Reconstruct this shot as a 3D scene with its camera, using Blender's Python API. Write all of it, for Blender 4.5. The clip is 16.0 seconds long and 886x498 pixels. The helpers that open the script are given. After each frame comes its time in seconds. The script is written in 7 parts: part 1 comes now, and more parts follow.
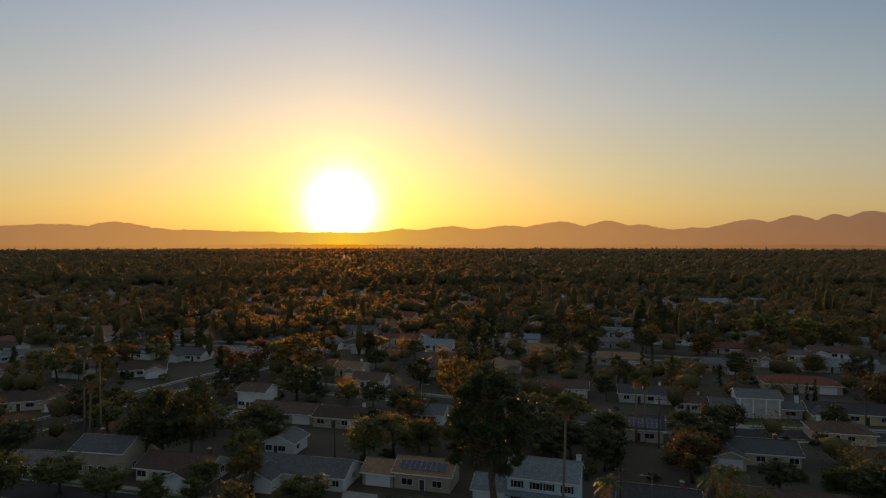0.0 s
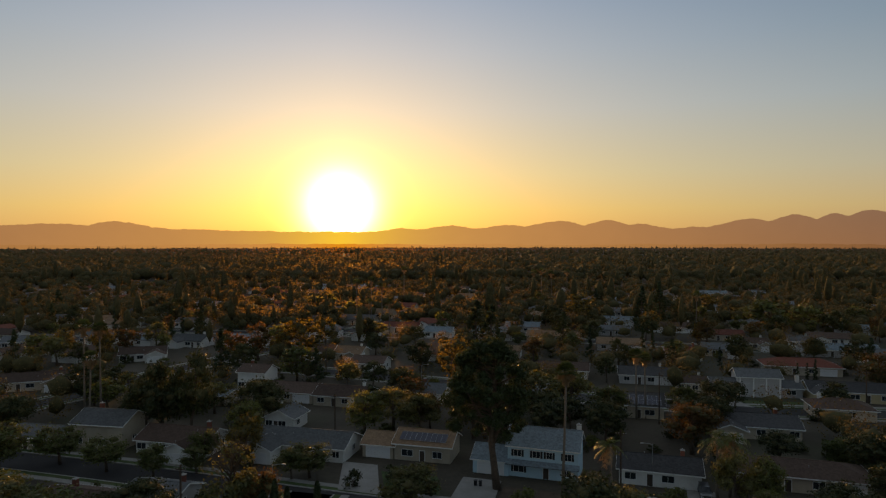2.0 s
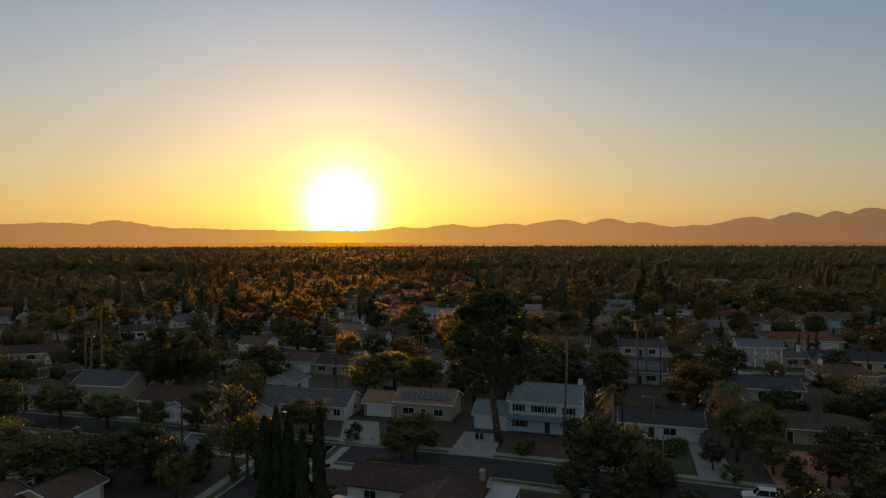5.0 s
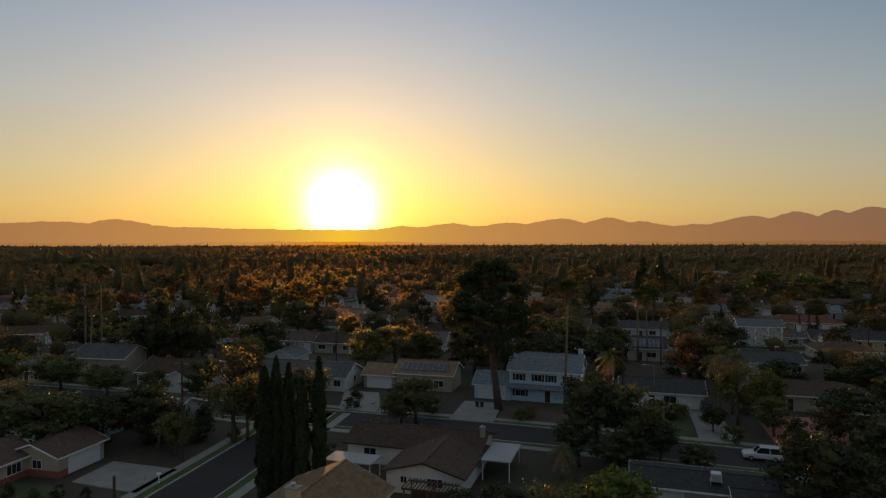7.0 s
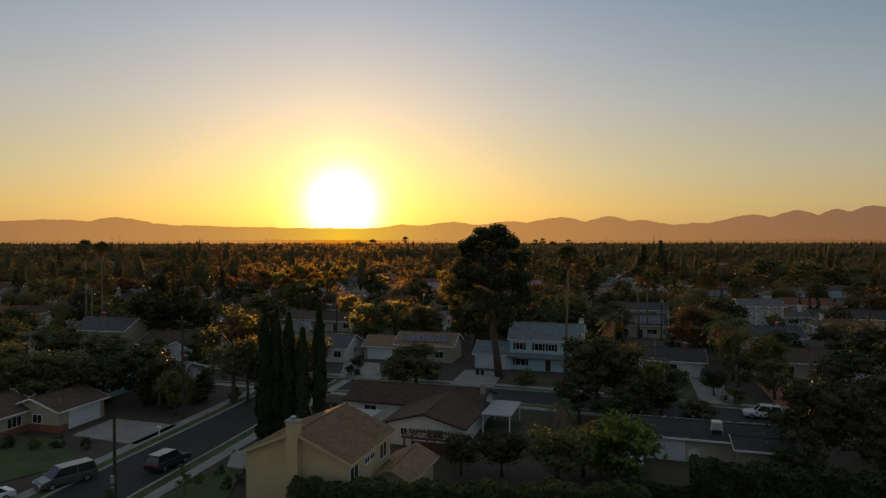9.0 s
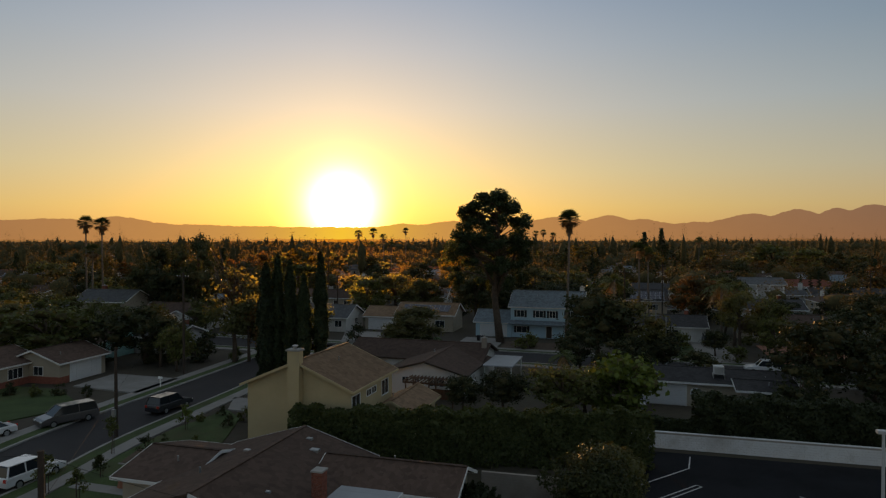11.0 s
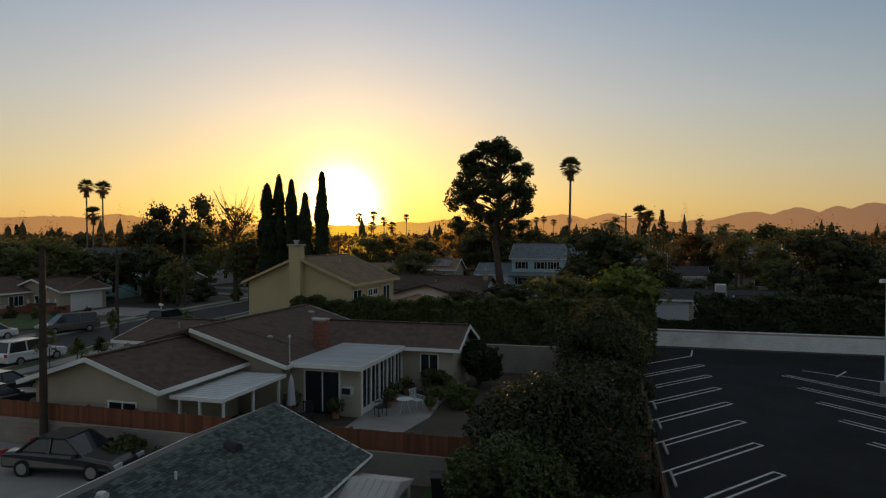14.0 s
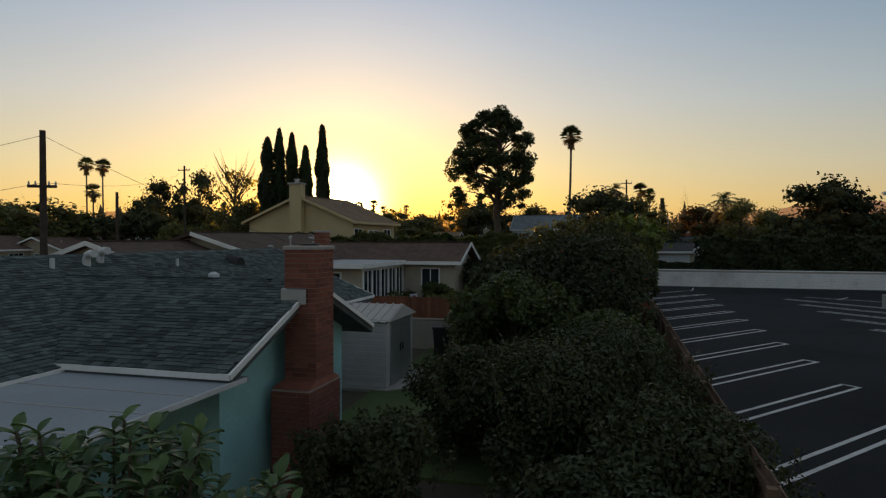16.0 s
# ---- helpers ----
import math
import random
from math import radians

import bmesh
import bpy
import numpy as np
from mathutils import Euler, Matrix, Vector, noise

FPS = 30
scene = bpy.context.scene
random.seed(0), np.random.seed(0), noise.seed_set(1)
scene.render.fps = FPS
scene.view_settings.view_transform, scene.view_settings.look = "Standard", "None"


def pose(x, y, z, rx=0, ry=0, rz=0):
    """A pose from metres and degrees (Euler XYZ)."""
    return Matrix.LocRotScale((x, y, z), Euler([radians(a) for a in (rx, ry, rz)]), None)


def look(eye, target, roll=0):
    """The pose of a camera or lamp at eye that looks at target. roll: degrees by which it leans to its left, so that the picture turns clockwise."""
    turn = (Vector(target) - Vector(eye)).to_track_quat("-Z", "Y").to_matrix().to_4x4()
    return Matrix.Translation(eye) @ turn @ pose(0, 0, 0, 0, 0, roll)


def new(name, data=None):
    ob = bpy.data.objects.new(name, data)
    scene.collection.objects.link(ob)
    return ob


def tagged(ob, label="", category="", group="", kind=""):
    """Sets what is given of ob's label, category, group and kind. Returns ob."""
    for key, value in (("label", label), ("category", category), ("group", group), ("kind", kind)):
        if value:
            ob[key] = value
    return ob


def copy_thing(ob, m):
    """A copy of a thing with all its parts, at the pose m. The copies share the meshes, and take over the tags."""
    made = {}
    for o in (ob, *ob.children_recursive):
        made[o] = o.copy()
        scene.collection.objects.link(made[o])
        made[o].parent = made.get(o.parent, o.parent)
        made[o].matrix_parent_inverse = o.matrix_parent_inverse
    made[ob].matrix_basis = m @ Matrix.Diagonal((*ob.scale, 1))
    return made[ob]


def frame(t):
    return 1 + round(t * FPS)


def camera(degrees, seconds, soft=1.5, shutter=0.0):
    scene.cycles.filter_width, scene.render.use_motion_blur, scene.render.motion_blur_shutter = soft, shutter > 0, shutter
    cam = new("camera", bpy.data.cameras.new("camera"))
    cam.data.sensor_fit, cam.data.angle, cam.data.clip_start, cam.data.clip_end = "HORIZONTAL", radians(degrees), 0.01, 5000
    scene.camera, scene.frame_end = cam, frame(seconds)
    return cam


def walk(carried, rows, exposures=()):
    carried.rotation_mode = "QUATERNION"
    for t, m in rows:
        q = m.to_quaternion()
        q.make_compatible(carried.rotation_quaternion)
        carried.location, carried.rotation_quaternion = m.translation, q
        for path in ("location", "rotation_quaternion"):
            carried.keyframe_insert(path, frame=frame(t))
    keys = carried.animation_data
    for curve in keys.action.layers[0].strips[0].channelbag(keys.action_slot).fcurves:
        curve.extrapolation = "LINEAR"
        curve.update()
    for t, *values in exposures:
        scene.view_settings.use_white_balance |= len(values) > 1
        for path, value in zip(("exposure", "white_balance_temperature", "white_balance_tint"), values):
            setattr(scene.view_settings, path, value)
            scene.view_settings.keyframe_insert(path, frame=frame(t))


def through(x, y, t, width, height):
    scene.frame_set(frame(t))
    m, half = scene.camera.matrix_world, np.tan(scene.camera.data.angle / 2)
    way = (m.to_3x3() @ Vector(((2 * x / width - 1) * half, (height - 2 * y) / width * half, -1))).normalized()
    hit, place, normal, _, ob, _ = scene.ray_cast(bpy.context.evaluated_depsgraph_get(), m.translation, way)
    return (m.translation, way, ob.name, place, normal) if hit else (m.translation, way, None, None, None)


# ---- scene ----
cam = camera(70.0, 16.0, soft=1.25)
ROWS = [
    (0.0, 0.001, 0.0, 47.940, -0.667, -0.001, -0.000),
    (0.5, 0.020, 0.0, 46.561, -0.648, 0.006, 0.003),
    (1.0, 0.010, 0.0, 45.109, -0.650, 0.016, 0.005),
    (1.5, 0.021, 0.0, 43.691, -0.648, 0.027, 0.002),
    (2.0, -0.015, 0.0, 42.281, -0.647, 0.040, 0.001),
    (2.5, -0.081, 0.0, 40.910, -0.649, 0.057, 0.013),
    (3.0, -0.075, 0.0, 39.598, -0.652, 0.077, 0.024),
    (3.5, -0.071, 0.0, 38.273, -0.657, 0.092, 0.026),
    (4.0, -0.106, 0.0, 36.953, -0.659, 0.105, 0.028),
    (6.5, -0.140, 0.0, 29.994, -0.679, 0.124, 0.054),
    (7.0, -0.147, 0.0, 28.664, -0.685, 0.109, 0.063),
    (7.5, -0.158, 0.0, 27.288, -0.724, 0.080, 0.089),
    (8.0, -0.154, 0.0, 25.970, -0.744, 0.052, 0.100),
    (8.5, -0.149, 0.0, 24.641, -0.751, 0.040, 0.108),
    (11.0, -0.308, 0.0, 17.401, -0.765, 0.052, 0.124),
    (11.5, -0.316, 0.0, 15.947, -0.773, 0.041, 0.123),
    (12.0, -0.332, 0.0, 14.454, -0.779, 0.026, 0.119),
    (12.5, -0.372, 0.0, 13.067, -0.780, 0.020, 0.120),
    (13.0, -0.374, 0.0, 11.631, -0.792, 0.014, 0.129),
    (13.5, -0.415, 0.0, 10.192, -0.817, 0.008, 0.149),
    (14.0, -0.429, 0.0, 8.863, -0.835, 0.004, 0.155),
    (14.5, -0.447, 0.0, 7.520, -0.844, 0.002, 0.162),
    (15.0, -0.427, 0.0, 6.158, -0.870, -0.006, 0.162),
    (15.5, -0.444, 0.0, 4.779, -0.920, -0.023, 0.154),
    (16.0, -0.503, 0.0, 3.976, -0.984, -0.042, 0.147),
]
walk(cam, [(t, pose(x, y, z, 90 + pitch, roll, yaw)) for t, x, y, z, pitch, roll, yaw in ROWS],
     [(0.0, 0.0), (4.0, -0.02), (7.0, -0.06), (11.5, -0.04), (13.5, 0.06), (14.5, 0.12), (15.2, 0.18), (16.0, 0.25)])

# ---- world and sun ----
SUN_AZ, SUN_EL = radians(-9.2), radians(3.1)
SUN_DIR = Vector((math.sin(SUN_AZ) * math.cos(SUN_EL), math.cos(SUN_AZ) * math.cos(SUN_EL), math.sin(SUN_EL)))


class Nodes:
    """Short way to build node trees."""

    def __init__(self, tree, fresh=True):
        self.tree = tree
        if fresh:
            tree.nodes.clear()

    def add(self, kind, **values):
        n = self.tree.nodes.new(kind)
        if "operation" in values:
            n.operation = values["operation"]
        if "use_clamp" in values:
            n.use_clamp = values["use_clamp"]
        if "data_type" in values:
            n.data_type = values["data_type"]
        if "blend_type" in values:
            n.blend_type = values["blend_type"]
        if "sky_type" in values:
            n.sky_type = values["sky_type"]
        return n

    def put(self, socket, value):
        if hasattr(value, "is_linked"):
            self.tree.links.new(value, socket)
        elif value is not None:
            socket.default_value = value

    def math(self, op, a, b=None, c=None, clamp=False):
        n = self.add("ShaderNodeMath", operation=op, use_clamp=clamp)
        for i, v in enumerate((a, b, c)):
            self.put(n.inputs[i], v)
        return n.outputs[0]

    def mix(self, fac, a, b, mode="MIX"):
        n = self.add("ShaderNodeMix", data_type="RGBA", blend_type=mode)
        self.put(n.inputs[0], fac)
        self.put(n.inputs[6], a)
        self.put(n.inputs[7], b)
        return n.outputs[2]

    def ramp(self, fac, stops, smooth=False):
        n = self.add("ShaderNodeValToRGB")
        n.color_ramp.interpolation = "EASE" if smooth else "LINEAR"
        els = n.color_ramp.elements
        while len(els) < len(stops):
            els.new(0.5)
        for e, (p, col) in zip(els, stops):
            e.position, e.color = p, (*col, 1) if len(col) == 3 else col
        self.put(n.inputs[0], fac)
        return n.outputs[0]

    def noise(self, scale, detail=4, rough=0.55, vector=None):
        n = self.add("ShaderNodeTexNoise")
        self.put(n.inputs["Scale"], scale)
        self.put(n.inputs["Detail"], detail)
        self.put(n.inputs["Roughness"], rough)
        self.put(n.inputs["Vector"], vector)
        return n.outputs[0]


def srgb(r, g, b):
    return tuple((c / 255 / 12.92) if c / 255 < 0.04 else ((c / 255 + 0.055) / 1.055) ** 2.4 for c in (r, g, b))


def make_world():
    world = bpy.data.worlds.new("evening_sky")
    scene.world = world
    world.use_nodes = True
    k = Nodes(world.node_tree)
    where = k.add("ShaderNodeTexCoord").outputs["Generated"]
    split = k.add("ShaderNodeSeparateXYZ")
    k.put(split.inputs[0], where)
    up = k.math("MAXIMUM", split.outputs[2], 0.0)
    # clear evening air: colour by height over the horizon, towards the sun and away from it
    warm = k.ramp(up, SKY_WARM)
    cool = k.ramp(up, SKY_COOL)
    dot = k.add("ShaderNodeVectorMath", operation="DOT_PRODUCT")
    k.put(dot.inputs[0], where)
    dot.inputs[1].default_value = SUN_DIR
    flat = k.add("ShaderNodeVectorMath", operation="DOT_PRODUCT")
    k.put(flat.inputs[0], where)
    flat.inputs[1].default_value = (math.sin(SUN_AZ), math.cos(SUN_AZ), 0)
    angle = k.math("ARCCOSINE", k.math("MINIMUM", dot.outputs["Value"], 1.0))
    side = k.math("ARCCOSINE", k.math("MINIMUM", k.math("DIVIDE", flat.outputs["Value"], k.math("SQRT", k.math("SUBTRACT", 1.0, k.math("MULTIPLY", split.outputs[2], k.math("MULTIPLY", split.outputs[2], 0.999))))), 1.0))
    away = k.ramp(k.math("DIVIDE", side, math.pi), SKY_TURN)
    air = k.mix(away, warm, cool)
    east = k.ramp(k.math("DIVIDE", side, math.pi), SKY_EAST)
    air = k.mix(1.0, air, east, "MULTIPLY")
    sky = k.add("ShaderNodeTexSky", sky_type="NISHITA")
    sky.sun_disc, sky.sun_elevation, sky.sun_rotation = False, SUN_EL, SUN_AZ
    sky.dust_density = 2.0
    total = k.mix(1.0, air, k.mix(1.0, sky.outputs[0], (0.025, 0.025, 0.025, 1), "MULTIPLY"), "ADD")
    # the aureole of the low sun in the dusty air
    for colour, width, power in AUREOLE:
        glow = k.math("EXPONENT", k.math("MULTIPLY", k.math("POWER", k.math("DIVIDE", angle, radians(width)), power), -1.0))
        total = k.mix(1.0, total, k.mix(glow, (0, 0, 0, 1), (*colour, 1)), "ADD")
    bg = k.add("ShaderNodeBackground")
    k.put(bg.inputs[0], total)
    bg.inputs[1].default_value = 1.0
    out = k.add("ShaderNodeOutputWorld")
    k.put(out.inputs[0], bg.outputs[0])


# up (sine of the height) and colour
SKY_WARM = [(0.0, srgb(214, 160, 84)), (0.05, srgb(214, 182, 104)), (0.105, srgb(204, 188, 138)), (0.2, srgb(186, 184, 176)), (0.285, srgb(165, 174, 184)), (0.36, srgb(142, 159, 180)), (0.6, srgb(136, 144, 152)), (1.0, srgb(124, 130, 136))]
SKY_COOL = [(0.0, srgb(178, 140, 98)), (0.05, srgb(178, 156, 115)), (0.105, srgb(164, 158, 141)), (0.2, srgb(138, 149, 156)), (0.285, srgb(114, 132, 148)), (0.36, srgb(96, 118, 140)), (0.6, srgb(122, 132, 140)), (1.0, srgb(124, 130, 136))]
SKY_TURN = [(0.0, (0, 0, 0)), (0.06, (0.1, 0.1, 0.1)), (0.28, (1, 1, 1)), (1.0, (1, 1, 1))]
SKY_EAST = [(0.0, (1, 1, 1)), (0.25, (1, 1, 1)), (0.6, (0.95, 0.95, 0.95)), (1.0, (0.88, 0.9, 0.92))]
# colour, width in degrees, power of the fall-off
AUREOLE = [((7.0, 6.0, 3.4), 2.2, 1.6), ((0.34, 0.25, 0.0), 4.6, 1.4), ((0.05, 0.035, 0.01), 12.0, 1.5)]
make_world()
sun = new("sun", bpy.data.lights.new("sun", "SUN"))
sun.data.energy, sun.data.color, sun.data.angle = 3.0, (1.0, 0.5, 0.15), radians(0.6)
sun.matrix_world = look(SUN_DIR * 100, (0, 0, 0))

# ---- materials ----
def material(name, base, rough=0.8, metal=0.0, var=0.25, scale=3.0, fine=40.0, bump=0.15, bump_scale=60.0, random_tint=0.0, stain=None, coords="Object", spec=0.3):
    """A worn surface: two scales of colour variation, bump, and a random tint per object."""
    m = bpy.data.materials.new(name)
    m.use_nodes = True
    k = Nodes(m.node_tree)
    where = k.add("ShaderNodeTexCoord").outputs[coords]
    big, small = k.noise(scale, 4, 0.6, where), k.noise(fine, 3, 0.6, where)
    f = k.math("ADD", k.math("MULTIPLY", big, 0.6), k.math("MULTIPLY", small, 0.4))
    dark = tuple(c * (1 - var) for c in base)
    light = tuple(min(1, c * (1 + var)) for c in base)
    col = k.ramp(f, [(0.3, dark), (0.7, light)])
    if stain:
        col = k.mix(k.ramp(k.noise(scale * 0.37, 5, 0.7, where), [(0.5, (0, 0, 0)), (0.72, (0.8, 0.8, 0.8))]), col, (*stain, 1))
    if random_tint:
        info = k.add("ShaderNodeObjectInfo").outputs["Random"]
        col = k.mix(1.0, col, k.ramp(info, [(0, (1 - random_tint,) * 3), (1, (1 + random_tint,) * 3)]), "MULTIPLY")
    b = k.add("ShaderNodeBsdfPrincipled")
    k.put(b.inputs["Base Color"], col)
    k.put(b.inputs["Roughness"], k.math("ADD", rough - 0.08, k.math("MULTIPLY", small, 0.16), clamp=True))
    b.inputs["Metallic"].default_value = metal
    b.inputs["Specular IOR Level"].default_value = spec
    if bump:
        n = k.add("ShaderNodeBump")
        n.inputs["Strength"].default_value = bump
        n.inputs["Distance"].default_value = 0.02
        k.put(n.inputs["Height"], k.noise(bump_scale, 4, 0.6, where))
        k.put(b.inputs["Normal"], n.outputs[0])
    out = k.add("ShaderNodeOutputMaterial")
    k.put(out.inputs[0], b.outputs[0])
    return m


def leaf_material(name, a, b_, glow, through=0.35, rough=0.55, onward=0.3):
    """Leaves: colour by island, light passing through them."""
    m = bpy.data.materials.new(name)
    m.use_nodes = True
    k = Nodes(m.node_tree)
    rnd = k.add("ShaderNodeNewGeometry").outputs["Random Per Island"]
    info = k.add("ShaderNodeObjectInfo").outputs["Random"]
    col = k.mix(rnd, (*a, 1), (*b_, 1))
    col = k.mix(1.0, col, k.ramp(info, [(0, (0.7, 0.72, 0.7)), (0.5, (1, 1, 1)), (1, (1.35, 1.25, 1.1))]), "MULTIPLY")
    bs = k.add("ShaderNodeBsdfPrincipled")
    k.put(bs.inputs["Base Color"], col)
    bs.inputs["Roughness"].default_value = rough
    bs.inputs["Specular IOR Level"].default_value = 0.25
    tr = k.add("ShaderNodeBsdfTranslucent")
    k.put(tr.inputs[0], k.mix(1.0, col, (*glow, 1), "MULTIPLY"))
    # thin leaves scatter most of the low sun's light onwards
    fw = k.add("ShaderNodeBsdfRefraction")
    fw.inputs["Roughness"].default_value, fw.inputs["IOR"].default_value = 0.85, 1.25
    k.put(fw.inputs["Color"], k.mix(1.0, col, (*[g * 1.4 for g in glow], 1), "MULTIPLY"))
    thin = k.add("ShaderNodeMixShader")
    thin.inputs[0].default_value = onward
    k.put(thin.inputs[1], tr.outputs[0])
    k.put(thin.inputs[2], fw.outputs[0])
    mx = k.add("ShaderNodeMixShader")
    mx.inputs[0].default_value = through
    k.put(mx.inputs[1], bs.outputs[0])
    k.put(mx.inputs[2], thin.outputs[0])
    out = k.add("ShaderNodeOutputMaterial")
    k.put(out.inputs[0], mx.outputs[0])
    return m


def shingle_material(name, base, var=0.22, row=0.14, random_tint=0.0):
    """Roof shingles: courses by height, tabs by cells, weathered patches."""
    m = bpy.data.materials.new(name)
    m.use_nodes = True
    k = Nodes(m.node_tree)
    where = k.add("ShaderNodeTexCoord").outputs["Object"]
    split = k.add("ShaderNodeSeparateXYZ")
    k.put(split.inputs[0], where)
    course = k.math("DIVIDE", split.outputs[2], row * 0.37)
    saw = k.math("FRACT", course)
    cells = k.add("ShaderNodeTexVoronoi")
    cells.inputs["Scale"].default_value = 3.2
    k.put(cells.inputs["Vector"], where)
    tab = k.add("ShaderNodeSeparateColor")
    k.put(tab.inputs[0], cells.outputs["Color"])
    f = k.math("ADD", k.math("MULTIPLY", tab.outputs[0], 0.5), k.math("MULTIPLY", k.noise(0.6, 5, 0.65, where), 0.5))
    col = k.ramp(f, [(0.2, tuple(c * (1 - var) for c in base)), (0.75, tuple(c * (1 + var) for c in base))])
    info = k.add("ShaderNodeObjectInfo").outputs["Random"]
    if random_tint:
        col = k.mix(1.0, col, k.ramp(info, [(0, (1 - random_tint,) * 3), (1, (1 + random_tint,) * 3)]), "MULTIPLY")
    b = k.add("ShaderNodeBsdfPrincipled")
    k.put(b.inputs["Base Color"], col)
    b.inputs["Roughness"].default_value = 0.9
    b.inputs["Specular IOR Level"].default_value = 0.2
    n = k.add("ShaderNodeBump")
    n.inputs["Strength"].default_value = 0.5
    n.inputs["Distance"].default_value = 0.02
    k.put(n.inputs["Height"], k.math("ADD", saw, k.math("MULTIPLY", k.noise(120, 2, 0.5, where), 0.4)))
    k.put(b.inputs["Normal"], n.outputs[0])
    out = k.add("ShaderNodeOutputMaterial")
    k.put(out.inputs[0], b.outputs[0])
    return m


def glass_material():
    m = bpy.data.materials.new("window_glass")
    m.use_nodes = True
    b = m.node_tree.nodes["Principled BSDF"]
    b.inputs["Base Color"].default_value = (0.02, 0.025, 0.03, 1)
    b.inputs["Roughness"].default_value = 0.06
    b.inputs["Specular IOR Level"].default_value = 0.6
    return m


